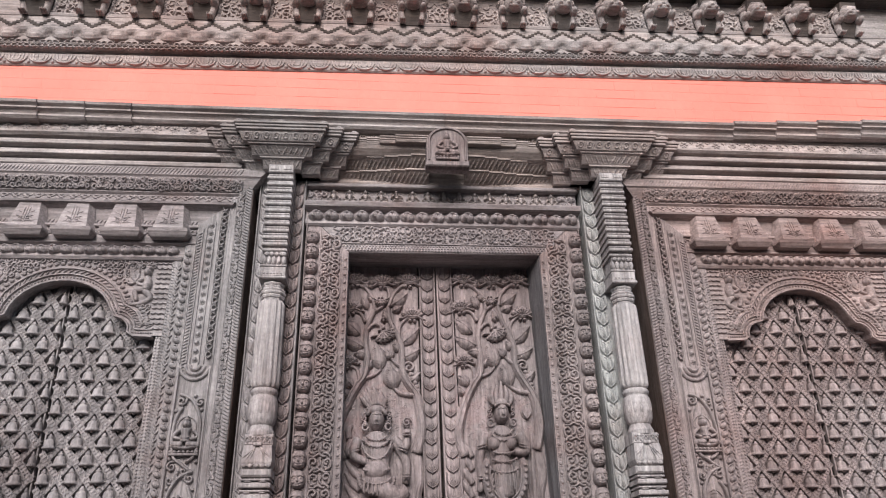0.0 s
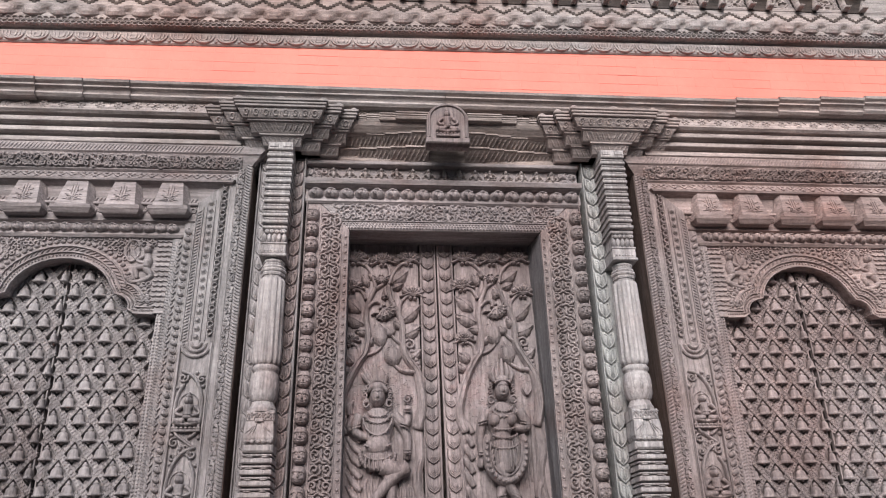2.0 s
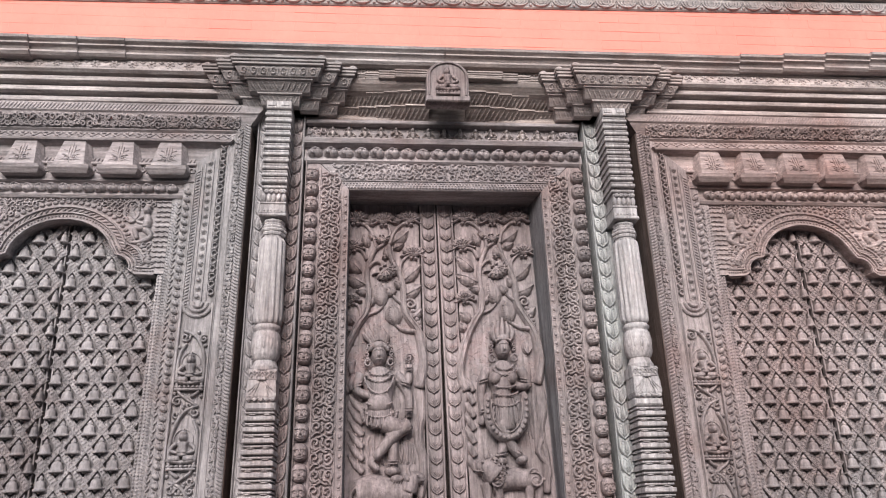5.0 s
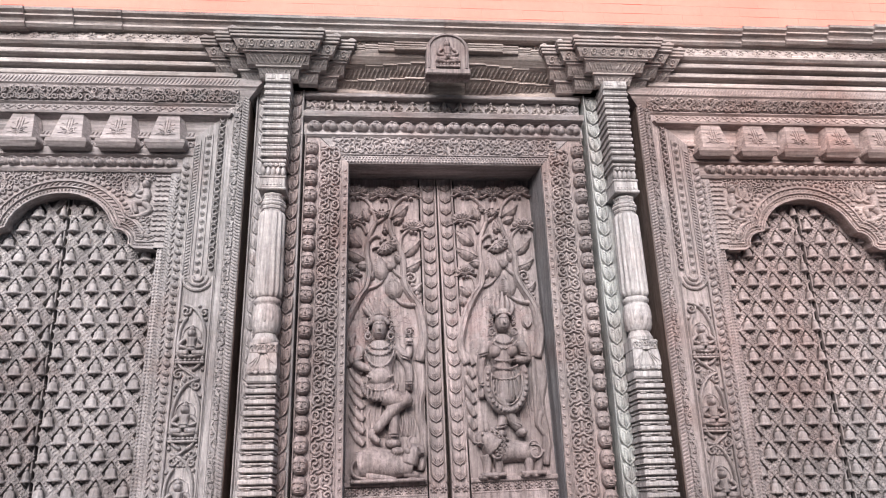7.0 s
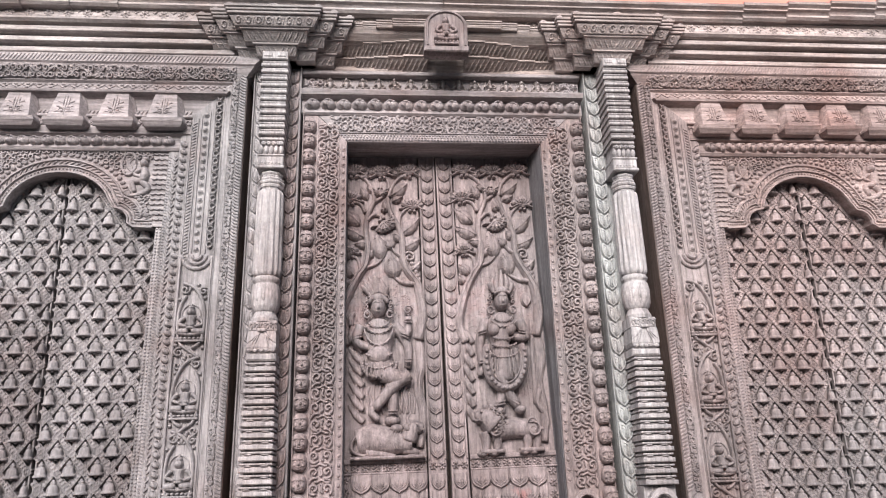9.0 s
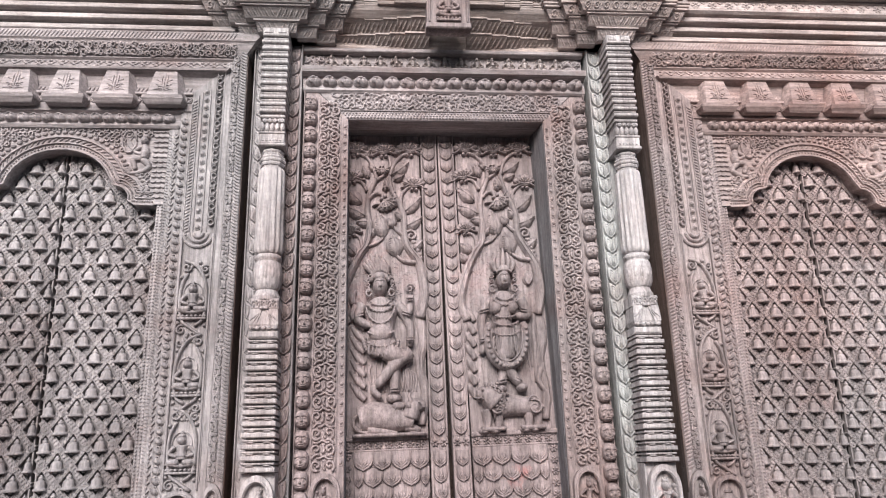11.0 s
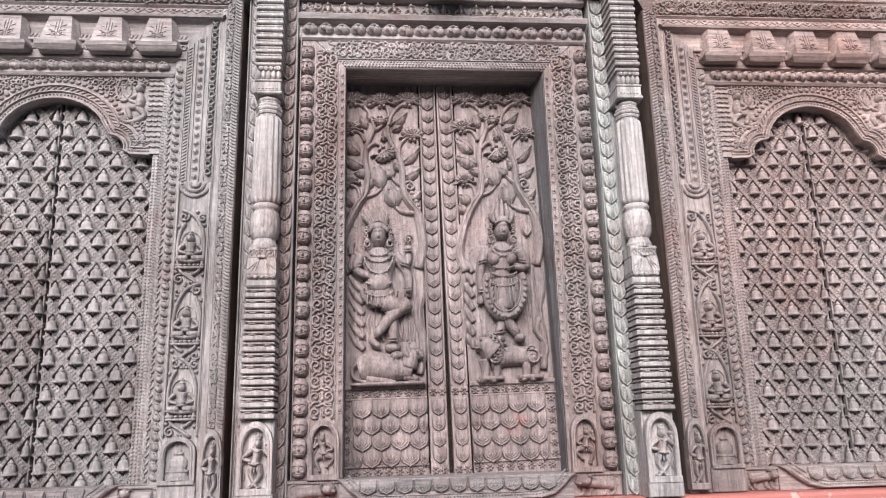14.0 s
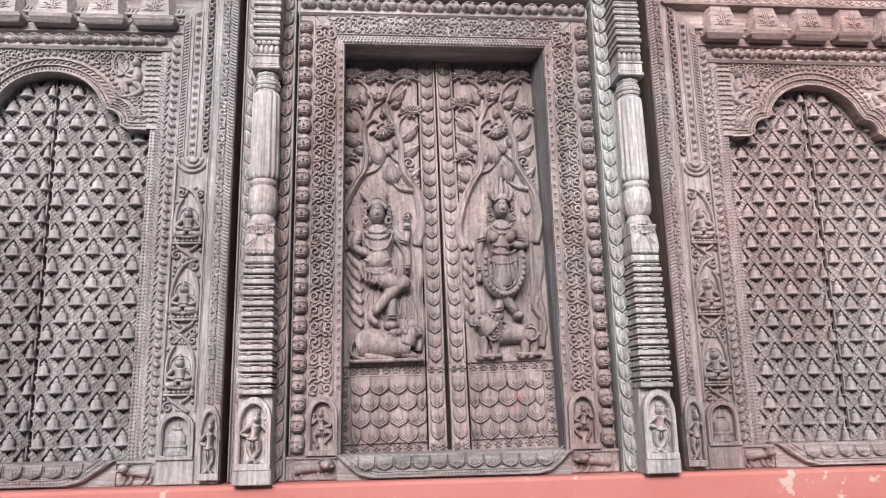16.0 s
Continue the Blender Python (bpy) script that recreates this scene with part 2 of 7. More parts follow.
def mesh_of(name, r, material, smooth=False):
    if isinstance(r, bpy.types.Mesh):
        return r
    me = bpy.data.meshes.new(name)
    me.from_pydata(r.v, [], r.f)
    me.materials.append(material)
    if smooth:
        me.shade_smooth()
    me.update()
    return me


def part(name, r, material, parent, x=0.0, y=0.0, z=0.0, spin=0.0, turn=0.0, label="", size=(1, 1, 1), smooth=False, tip=0.0):
    """One mesh under a thing or a part, carved face towards -y; x, y, z in the place; turn: about the upright; spin: in its own plane; tip: leaning forward."""
    ob = new(name, mesh_of(name, r, material, smooth))
    w = pose(x, y, z) @ pose(0, 0, 0, 0, 0, turn) @ pose(0, 0, 0, 90 + tip, 0, 0) @ pose(0, 0, 0, 0, 0, spin) @ Matrix.Diagonal((*size, 1))
    ob.parent = parent
    ob.matrix_basis = WORLD[parent.name].inverted() @ w
    WORLD[ob.name] = w
    return tagged(ob, label) if label else ob


def setting(name, r, material, label, category, x=0.0, y=0.0, z=0.0):
    ob = new(name, mesh_of(name, r, material))
    ob.matrix_basis = pose(x, y, z, 90)
    WORLD[ob.name] = ob.matrix_basis.copy()
    return tagged(ob, label, category, kind="structure")


# ---- patterns ----
def beads(r, u0, u1, v0, v1, pitch, rad, h, n=0.0, seg=7):
    """A row of small domes from (u0, v0) to (u1, v1)."""
    c = max(1, round(math.hypot(u1 - u0, v1 - v0) / pitch))
    for i in range(c):
        s = (i + 0.5) / c
        r.dome(u0 + (u1 - u0) * s, v0 + (v1 - v0) * s, rad, rad, h * random.uniform(0.85, 1.1), n, seg, 2)


def rope(r, u0, u1, v0, v1, pitch, h, n=0.0, lean=0.5):
    """Slanting strokes along an upright strip."""
    c = round((v1 - v0) / pitch)
    for i in range(c):
        v = v0 + (i + 0.5) * pitch
        d = lean * (u1 - u0)
        r.ridge([(u0, v - d / 2), ((u0 + u1) / 2, v + d * 0.05), (u1, v + d / 2)], pitch * 0.7, h, n, 0.6, 4)


def rope_lying(r, u0, u1, v0, v1, pitch, h, n=0.0):
    c = round((u1 - u0) / pitch)
    for i in range(c):
        u = u0 + (i + 0.5) * pitch
        d = (v1 - v0) * 0.3
        r.ridge([(u - d, v0), (u, (v0 + v1) / 2), (u + d, v1)], pitch * 0.7, h, n, 0.6, 4)


def chevrons(r, u0, u1, v0, v1, pitch, h, n=0.0):
    """Small overlapping scales, points down, on an upright strip."""
    um = (u0 + u1) / 2
    c = round((v1 - v0) / pitch)
    for i in range(c):
        v = v0 + (i + 0.6) * pitch
        r.ridge([(u0, v + pitch * 0.3), (um - (um - u0) * 0.5, v - pitch * 0.15), (um, v - pitch * 0.4), (um + (u1 - um) * 0.5, v - pitch * 0.15), (u1, v + pitch * 0.3)], pitch * 0.42, h, n, 0.8, 4)
        r.dome(um, v + pitch * 0.2, (u1 - u0) * 0.18, pitch * 0.25, h * 0.9, n, 6, 2)


def chain(r, u0, u1, v0, v1, pitch, h, n=0.0):
    um, w = (u0 + u1) / 2, (u1 - u0)
    c = round((v1 - v0) / pitch)
    for i in range(c):
        v = v0 + (i + 0.5) * pitch
        r.ridge(arc(um, v, w * 0.33, pitch * 0.36, 0, 360, 8), w * 0.2, h, n, 1.0, 4)
        r.dome(um, v + pitch / 2, w * 0.42, pitch * 0.16, h * 1.2, n, 6, 2)


def curls(r, u0, u1, v0, v1, cell, w, h, n=0.0, seed=1):
    """Dense scrolling foliage over a strip: swinging stem, curls to both sides, small lobes."""
    rnd = random.Random(seed)
    lying = (u1 - u0) > (v1 - v0)
    length, wide = (u1 - u0, v1 - v0) if lying else (v1 - v0, u1 - u0)

    def place(s, o):
        return (u0 + s, v0 + o) if lying else (u0 + o, v1 - s)

    c = max(1, round(length / cell))
    step = length / c
    stem = [place(min(max(i * step / 4, 0), length), wide * (0.5 + 0.3 * math.sin(i * math.pi / 4))) for i in range(4 * c + 1)]
    r.ridge(stem, w, h, n, 0.8, 4)
    for i in range(c):
        for k, side in ((0, 1), (1, -1), (2, -1), (3, 1)):
            s = (i + (0.25, 0.75, 0.2, 0.8)[k]) * step + rnd.uniform(-0.08, 0.08) * step
            up = math.sin(s / step * math.pi)
            o = wide * (0.72 if side > 0 else 0.28) + rnd.uniform(-0.04, 0.04) * wide
            rad = min(wide * 0.24, step * 0.36) * rnd.uniform(0.85, 1.1)
            a0 = rnd.uniform(0, 6.28)
            pts = [place(min(max(x, 0), length), min(max(y, 0.02 * wide), 0.98 * wide)) for x, y in spiral(s, o, rad, a0, side * rnd.uniform(1.1, 1.5), 9, 0.18)]
            r.ridge(pts, w * 0.95, h * rnd.uniform(0.85, 1.15), n, 0.6, 4)
        for q in range(4):
            s, o = (i + rnd.random()) * step, wide * rnd.choice((0.1, 0.16, 0.84, 0.9, 0.5))
            a = rnd.uniform(0, math.pi)
            ll = step * 0.18
            pts = [place(min(max(s - ll * math.cos(a), 0), length), min(max(o - ll * 0.6 * math.sin(a), 0), wide)), place(s, o), place(min(max(s + ll * math.cos(a + 0.6), 0), length), min(max(o + ll * 0.6 * math.sin(a + 0.6), 0), wide))]
            r.ridge(pts, w, h * 0.9, n, 0.5, 4)


def shield(w, h, t=0.008):
    """One broad leaf scale, round with a small tip down: a thin double rim round a sunk field with a five-lobed palmette; top centre at the origin."""
    r = Relief()
    edge = [(0.5 * w, 0), (-0.5 * w, 0), (-0.5 * w, -0.50 * h), (-0.46 * w, -0.66 * h), (-0.36 * w, -0.79 * h), (-0.20 * w, -0.89 * h), (-0.07 * w, -0.94 * h), (0, -h), (0.07 * w, -0.94 * h), (0.20 * w, -0.89 * h), (0.36 * w, -0.79 * h), (0.46 * w, -0.66 * h), (0.5 * w, -0.50 * h)]
    r.poly(edge, -0.006, t * 0.30, t * 0.10)
    rim = [(u * 0.94, v * 0.96) for u, v in edge[1:]] + [(0.47 * w, 0)]
    r.ridge(rim, w * 0.085, t * 1.05, t * 0.10, 0.9, 5)
    r.ridge([(u * 0.80, v * 0.86) for u, v in rim[1:-1]], w * 0.045, t * 0.45, t * 0.25, 0.7, 4)
    r.ridge([(0, -0.76 * h), (0, -0.55 * h), (0, -0.30 * h)], [w * 0.05, w * 0.16, w * 0.03], [t * 0.3, t * 0.75, t * 0.25], t * 0.25, 1.0, 5)
    for s in (-1, 1):
        r.ridge([(s * 0.03 * w, -0.72 * h), (s * 0.15 * w, -0.55 * h), (s * 0.21 * w, -0.36 * h)], [w * 0.04, w * 0.13, w * 0.03], [t * 0.3, t * 0.7, t * 0.25], t * 0.25, 1.0, 5)
        r.ridge([(s * 0.07 * w, -0.76 * h), (s * 0.24 * w, -0.66 * h), (s * 0.33 * w, -0.50 * h)], [w * 0.03, w * 0.11, w * 0.03], [t * 0.3, t * 0.65, t * 0.25], t * 0.25, 1.0, 5)
    return r


def heart_leaf(w, h, t=0.010):
    """One round-shouldered leaf, tip down: a raised rim, sunk halves with feathered veins and a midrib."""
    r = Relief()
    edge = [(0.5 * w, 0), (-0.5 * w, 0), (-0.5 * w, -0.50 * h), (-0.44 * w, -0.68 * h), (-0.30 * w, -0.82 * h), (-0.13 * w, -0.91 * h), (0, -h), (0.13 * w, -0.91 * h), (0.30 * w, -0.82 * h), (0.44 * w, -0.68 * h), (0.5 * w, -0.50 * h)]
    r.poly(edge, -0.006, t * 0.5, t * 0.15)
    r.ridge([(u * 0.90, v * 0.95) for u, v in edge[1:]] + [(0.45 * w, 0)], w * 0.13, t * 1.0, t * 0.25, 0.9, 5)
    for s in (-1, 1):
        r.dome(s * 0.19 * w, -0.50 * h, 0.17 * w, 0.36 * h, t * 0.55, t * 0.42, 10, 3, s * 0.12)
        for k in range(4):
            r.ridge([(s * 0.04 * w, -(0.78 - 0.15 * k) * h), (s * 0.17 * w, -(0.64 - 0.15 * k) * h), (s * 0.33 * w, -(0.60 - 0.15 * k) * h)], w * 0.06, t * 0.55, t * 0.65, 0.4, 4)
    r.ridge([(0, -0.12 * h), (0, -0.5 * h), (0, -0.90 * h)], w * 0.09, t * 0.8, t * 0.42, 0.6, 4)
    return r


def rosette(rad, petals=6, t=0.01):
    r = Relief()
    for i in range(petals):
        a = 2 * math.pi * i / petals
        r.dome(rad * 0.62 * math.cos(a), rad * 0.62 * math.sin(a), rad * 0.36, rad * 0.3, t, 0, 7, 2, a)
    r.ridge(arc(0, 0, rad * 0.36, rad * 0.36, 0, 360, 8), rad * 0.2, t * 1.1, 0, 1.0, 4)
    return r


def boss(w, h, t=0.03):
    """A carved garland knob: a blunt worn mask with lids, ridge and lower lip."""
    r = Relief()
    c = 14
    rings = ((0.50, 0.0), (0.49, 0.45), (0.44, 0.75), (0.34, 0.92), (0.18, 0.99))
    vs = []
    for q, z in rings:
        for i in range(c):
            g = 2 * math.pi * i / c
            cu, cv = math.cos(g), math.sin(g)
            m = (abs(cu) ** 2.8 + abs(cv) ** 2.8) ** (-1 / 2.8)
            vs.append((q * w * cu * m, q * h * cv * m, z * t))
    vs.append((0, 0, t))
    fs = [(k * c + i, k * c + (i + 1) % c, (k + 1) * c + (i + 1) % c, (k + 1) * c + i) for k in range(4) for i in range(c)]
    fs += [(4 * c + i, 4 * c + (i + 1) % c, 5 * c) for i in range(c)]
    r.add(vs, fs)
    for s in (-1, 1):
        r.ridge(arc(s * 0.21 * w, 0.03 * h, 0.19 * w, 0.14 * h, 10, 165, 7), w * 0.085, t * 0.26, t * 0.88, 0.6, 4)
        r.dome(s * 0.20 * w, 0.02 * h, 0.09 * w, 0.045 * h, t * 0.16, t * 0.90, 7, 2)
        r.dome(s * 0.28 * w, -0.15 * h, 0.13 * w, 0.12 * h, t * 0.36, t * 0.74, 8, 2)
    r.ridge([(0, 0.14 * h), (0, 0.0 * h), (0, -0.13 * h)], [w * 0.06, w * 0.10, w * 0.21], [t * 0.2, t * 0.34, t * 0.40], t * 0.9, 1.0, 4)
    r.ridge([(-0.30 * w, 0.17 * h), (-0.16 * w, 0.21 * h), (0, 0.16 * h), (0.16 * w, 0.21 * h), (0.30 * w, 0.17 * h)], w * 0.09, t * 0.26, t * 0.84, 0.6, 4)
    r.ridge([(-0.26 * w, -0.23 * h), (-0.10 * w, -0.245 * h), (0, -0.26 * h), (0.10 * w, -0.245 * h), (0.26 * w, -0.23 * h)], w * 0.075, t * 0.30, t * 0.80, 0.5, 4)
    r.ridge(arc(0, -0.27 * h, 0.22 * w, 0.085 * h, 195, 345, 7), w * 0.085, t * 0.32, t * 0.70, 0.5, 4)
    return r


def twist_knob(w, h, t=0.03):
    """A lumpy worn garland bead: a twisted knob with a slanting groove."""
    r = Relief()
    r.dome(-0.16 * w, 0.03 * h, 0.34 * w, 0.46 * h, t * 0.95, 0, 10, 3, 0.3)
    r.dome(0.20 * w, -0.02 * h, 0.32 * w, 0.44 * h, t, 0, 10, 3, 0.3)
    r.ridge(arc(0.05 * w, 0.0, 0.30 * w, 0.30 * h, 60, 250, 8), w * 0.10, t * 0.35, t * 0.72, 0.5, 4)
    r.dome(0.22 * w, 0.12 * h, 0.13 * w, 0.14 * h, t * 0.3, t * 0.82, 7, 2)
    r.dome(-0.20 * w, -0.12 * h, 0.12 * w, 0.13 * h, t * 0.3, t * 0.78, 7, 2)
    return r


def squiggles(r, u0, u1, v0, v1, pitch, w, h, n=0.0, seed=1):
    """Dense flamelike scrollwork: interlocking S and C strokes over a strip."""
    rnd = random.Random(seed)
    cu, cv = max(1, round((u1 - u0) / pitch)), max(1, round((v1 - v0) / pitch))
    pu, pv = (u1 - u0) / cu, (v1 - v0) / cv
    k = min(pu, pv)
    for i in range(cu):
        for j in range(cv):
            u, v = u0 + (i + 0.5) * pu + rnd.uniform(-0.12, 0.12) * k, v0 + (j + 0.5) * pv + rnd.uniform(-0.12, 0.12) * k
            a = rnd.uniform(0, 6.28)
            ca, sa = math.cos(a), math.sin(a)
            if rnd.random() < 0.5:
                raw = [(-0.62, 0.25), (-0.45, -0.15), (-0.1, -0.1), (0.1, 0.25), (0.45, 0.25), (0.6, -0.15)]
                raw = smooth_line(raw, 2)
            else:
                raw = spiral(0, 0, 0.52, 0, rnd.choice((-1, 1)) * rnd.uniform(0.9, 1.25), 8, 0.2)
            pts = [(min(max(u + 1.3 * k * (x * ca - y * sa), u0), u1), min(max(v + 1.3 * k * (x * sa + y * ca), v0), v1)) for x, y in raw]
            r.ridge(pts, w * rnd.uniform(0.85, 1.15), h * rnd.uniform(0.8, 1.2), n, 0.6, 4)


def scrollwork(r, u0, u1, v0, v1, cell, w, h, n=0.0, seed=1):
    """Dense fleshy scrolls up a strip: hooks, spirals, flames and drops locked into one another, unit upon unit."""
    rnd = random.Random(seed)
    um, half = (u0 + u1) / 2, (u1 - u0) / 2
    c = round((v1 - v0) / cell)
    step = (v1 - v0) / c
    strokes = (
        ((-0.75, -0.10), (-0.95, 0.20), (-0.85, 0.50), (-0.50, 0.58), (-0.32, 0.38), (-0.52, 0.22), (-0.66, 0.34)),
        ((0.30, -0.12), (0.80, 0.00), (0.95, 0.30), (0.72, 0.55), (0.34, 0.46), (0.38, 0.22), (0.62, 0.24)),
        ((-0.90, 0.72), (-0.45, 0.70), (-0.10, 0.86), (0.30, 0.72), (0.55, 0.76)),
        ((-0.16, 0.02), (0.02, 0.22), (-0.06, 0.46), (0.06, 0.64)),
        ((0.92, 0.62), (0.82, 0.82), (0.50, 0.96), (0.20, 0.92)),
        ((-0.85, 0.90), (-0.50, 0.96), (-0.25, 1.06)),
    )
    for i in range(c):
        q = 1 if i % 2 else -1
        for k, line in enumerate(strokes):
            j, jv = rnd.uniform(-0.07, 0.07), rnd.uniform(-0.05, 0.05)
            p = smooth_line([(um + half * min(max(q * (a + j), -0.96), 0.96), v0 + (i + b + jv) * step) for a, b in line], 3)
            p = [(a, min(max(b, v0), v1)) for a, b in p]
            r.ridge(p, w * rnd.uniform(0.88, 1.12), h * rnd.uniform(0.8, 1.15), n, 0.55, 5)
        r.dome(um + q * half * 0.66, v0 + (i + 0.36) * step, w * 0.5, w * 0.5, h * 1.05, n, 7, 2)
        r.dome(um - q * half * 0.05, v0 + (i + 0.60) * step, w * 0.55, w * 0.55, h, n, 7, 2)


def leaf(length, wide, t=0.014, veins=5, toothed=True):
    """A leaf from its stalk at the origin along +v, cupped, with midrib and veins."""
    r = Relief()
    side = []
    k = 8
    for i in range(k + 1):
        s = i / k
        g = wide / 2 * math.sin(math.pi * s**0.8) * (1 + (0.10 if (i % 2 and toothed) else 0))
        side.append((g, s * length))
    left = [(-a, b, 0.003) for a, b in side]
    right = [(a, b, 0.003) for a, b in side]
    bend = [(0.10 * wide * math.sin(3.1 * b / length), b, t * (0.35 + 0.65 * math.sin(math.pi * b / length))) for a, b in side]
    low = [(x, y, -0.003) for x, y, z in left], [(x, y, -0.003) for x, y, z in right]
    vs = low[0] + left + bend + right + low[1]
    n = k + 1
    fs = [(c * n + i, (c + 1) * n + i, (c + 1) * n + i + 1, c * n + i + 1) for c in range(4) for i in range(k)]
    r.add(vs, fs)
    r.ridge([(0.10 * wide * math.sin(3.1 * s), s * length) for s in (0, 0.25, 0.5, 0.75, 0.95)], wide * 0.09, t * 0.35, t * 0.75, 0.5, 4)
    for i in range(veins):
        s = 0.15 + 0.65 * i / veins
        for q in (-1, 1):
            r.ridge([(0, s * length), (q * wide * 0.18, (s + 0.09) * length), (q * wide * 0.36 * math.sin(math.pi * min(s + 0.1, 0.95) ** 0.8), (s + 0.15) * length)], wide * 0.055, t * 0.3, t * 0.45, 0.6, 4)
    return r


def blossom(size, t=0.02):
    """A side-on lotus: a scalloped fan with ribbed petals over a curled collar and a pair of berries."""
    r = Relief()
    fan = [(0.55 * size * math.cos(radians(a)) * k, 0.52 * size * math.sin(radians(a)) * k) for i in range(15) for a, k in ((18 + 144 * i / 14, 1.0 if i % 2 else 0.88),)]
    r.poly([(0, -0.03 * size), *fan], -0.002, t * 0.62, t * 0.15)
    for i in range(7):
        a = radians(28 + 124 * i / 6)
        r.ridge([(0.16 * size * math.cos(a), 0.16 * size * math.sin(a)), (0.34 * size * math.cos(a), 0.33 * size * math.sin(a)), (0.52 * size * math.cos(a), 0.49 * size * math.sin(a))], [size * 0.05, size * 0.11, size * 0.06], [t * 0.3, t * 0.42, t * 0.2], t * 0.56, 1.0, 5)
    r.ridge(arc(0, -0.02 * size, 0.36 * size, 0.36 * size, 22, 158, 11), size * 0.05, t * 0.3, t * 0.7, 1.0, 4)
    for s in (-1, 1):
        r.ridge(smooth_line([(0, 0.08 * size), (s * 0.20 * size, 0.10 * size), (s * 0.42 * size, -0.02 * size), (s * 0.56 * size, -0.03 * size)], 3), [size * 0.12] * 4 + [size * 0.09] * 4 + [size * 0.05] * 2, t * 0.85, 0.0, 0.7, 6)
        r.dome(s * 0.09 * size, -0.09 * size, 0.085 * size, 0.075 * size, t * 0.9, 0, 9, 3)
    return r


def limb(r, pts, ws, t, n=0.0):
    """A tapering rounded limb through a few points."""
    p = smooth_line(pts, 4)
    c = len(ws) - 1
    wl = []
    for i in range(len(p)):
        s = i / (len(p) - 1) * c
        j = min(int(s), c - 1)
        wl.append(ws[j] + (ws[j + 1] - ws[j]) * (s - j))
    r.ridge(p, wl, [min(t, w * 0.75) for w in wl], n, 1.0, 7)


def small_figure(h, kind=0):
    """A plain worn figure in low relief, about h high, feet at the origin; kind 3 is seated, the others stand or dance."""
    r = Relief()
    s = h
    lean = (0.06, -0.05, 0.03, -0.02)[kind % 4] * s
    if kind % 4 == 3:
        r.ridge(arc(lean, 0.72 * s, 0.24 * s, 0.28 * s, -20, 200, 14), 0.035 * s, 0.04 * s, 0, 0.7, 4)
        r.dome(lean, 0.79 * s, 0.115 * s, 0.125 * s, 0.19 * s, 0, 10, 3)
        r.dome(lean, 0.90 * s, 0.09 * s, 0.07 * s, 0.15 * s, 0, 10, 3)
        r.dome(lean, 0.98 * s, 0.045 * s, 0.06 * s, 0.10 * s, 0, 8, 2)
        limb(r, [(0, 0.33 * s), (lean * 0.5, 0.52 * s), (lean, 0.67 * s)], [0.30 * s, 0.21 * s, 0.34 * s], 0.15 * s)
        r.ridge(arc(0, 0.45 * s, 0.12 * s, 0.03 * s, 190, 350, 7), 0.03 * s, 0.03 * s, 0.13 * s, 0.8, 4)
        for q in (-1, 1):
            limb(r, [(q * 0.05 * s, 0.27 * s), (q * 0.33 * s, 0.25 * s), (-q * 0.06 * s, 0.17 * s)], [0.18 * s, 0.17 * s, 0.10 * s], 0.15 * s, 0.02 * s)
            limb(r, [(q * 0.17 * s, 0.64 * s), (q * 0.30 * s, 0.48 * s), (q * 0.10 * s, 0.40 * s)], [0.12 * s, 0.10 * s, 0.08 * s], 0.16 * s, 0.03 * s)
        r.box(-0.36 * s, 0.36 * s, -0.02 * s, 0.04 * s, 0, 0.12 * s, 0.02 * s)
        for k in range(7):
            r.dome((k - 3) * 0.11 * s, 0.08 * s, 0.055 * s, 0.05 * s, 0.13 * s, 0, 7, 2)
        return r
    r.dome(lean, 0.855 * s, 0.088 * s, 0.10 * s, 0.17 * s, 0, 10, 3)
    r.dome(lean, 0.94 * s, 0.075 * s, 0.055 * s, 0.14 * s, 0, 8, 2)
    for q in (-1, 0, 1):
        limb(r, [(lean + q * 0.03 * s, 0.94 * s), (lean + q * 0.055 * s, 0.985 * s), (lean + q * 0.05 * s, 1.03 * s)], [0.05 * s, 0.045 * s, 0.015 * s], 0.06 * s, 0.03 * s)
    limb(r, [(0, 0.44 * s), (lean * 0.3, 0.54 * s), (lean * 0.6, 0.63 * s), (lean, 0.75 * s)], [0.27 * s, 0.19 * s, 0.20 * s, 0.29 * s], 0.16 * s)
    r.ridge(arc(0, 0.50 * s, 0.13 * s, 0.035 * s, 190, 350, 8), 0.035 * s, 0.04 * s, 0.13 * s, 0.8, 4)
    r.ridge(arc(lean, 0.755 * s, 0.09 * s, 0.06 * s, 190, 350, 8), 0.022 * s, 0.03 * s, 0.14 * s, 0.8, 4)
    for q in range(5):
        limb(r, [((q - 2) * 0.05 * s, 0.47 * s), ((q - 2) * 0.062 * s, 0.38 * s), ((q - 2) * 0.066 * s, 0.30 * s + 0.02 * s * abs(q - 2))], [0.035 * s, 0.045 * s, 0.03 * s], 0.06 * s, 0.09 * s)
    if kind % 4 == 1:
        limb(r, [(-0.06 * s, 0.44 * s), (-0.24 * s, 0.28 * s), (-0.12 * s, 0.03 * s)], [0.19 * s, 0.14 * s, 0.085 * s], 0.14 * s)
        limb(r, [(0.07 * s, 0.44 * s), (0.30 * s, 0.34 * s), (0.12 * s, 0.14 * s)], [0.19 * s, 0.14 * s, 0.085 * s], 0.15 * s)
        feet = ((-0.14, 0.02), (0.10, 0.12))
    else:
        limb(r, [(-0.08 * s, 0.44 * s), (-0.09 * s, 0.24 * s), (0.05 * s, 0.03 * s)], [0.18 * s, 0.13 * s, 0.085 * s], 0.13 * s)
        limb(r, [(0.08 * s, 0.44 * s), (0.11 * s, 0.24 * s), (-0.09 * s, 0.03 * s)], [0.18 * s, 0.13 * s, 0.085 * s], 0.15 * s)
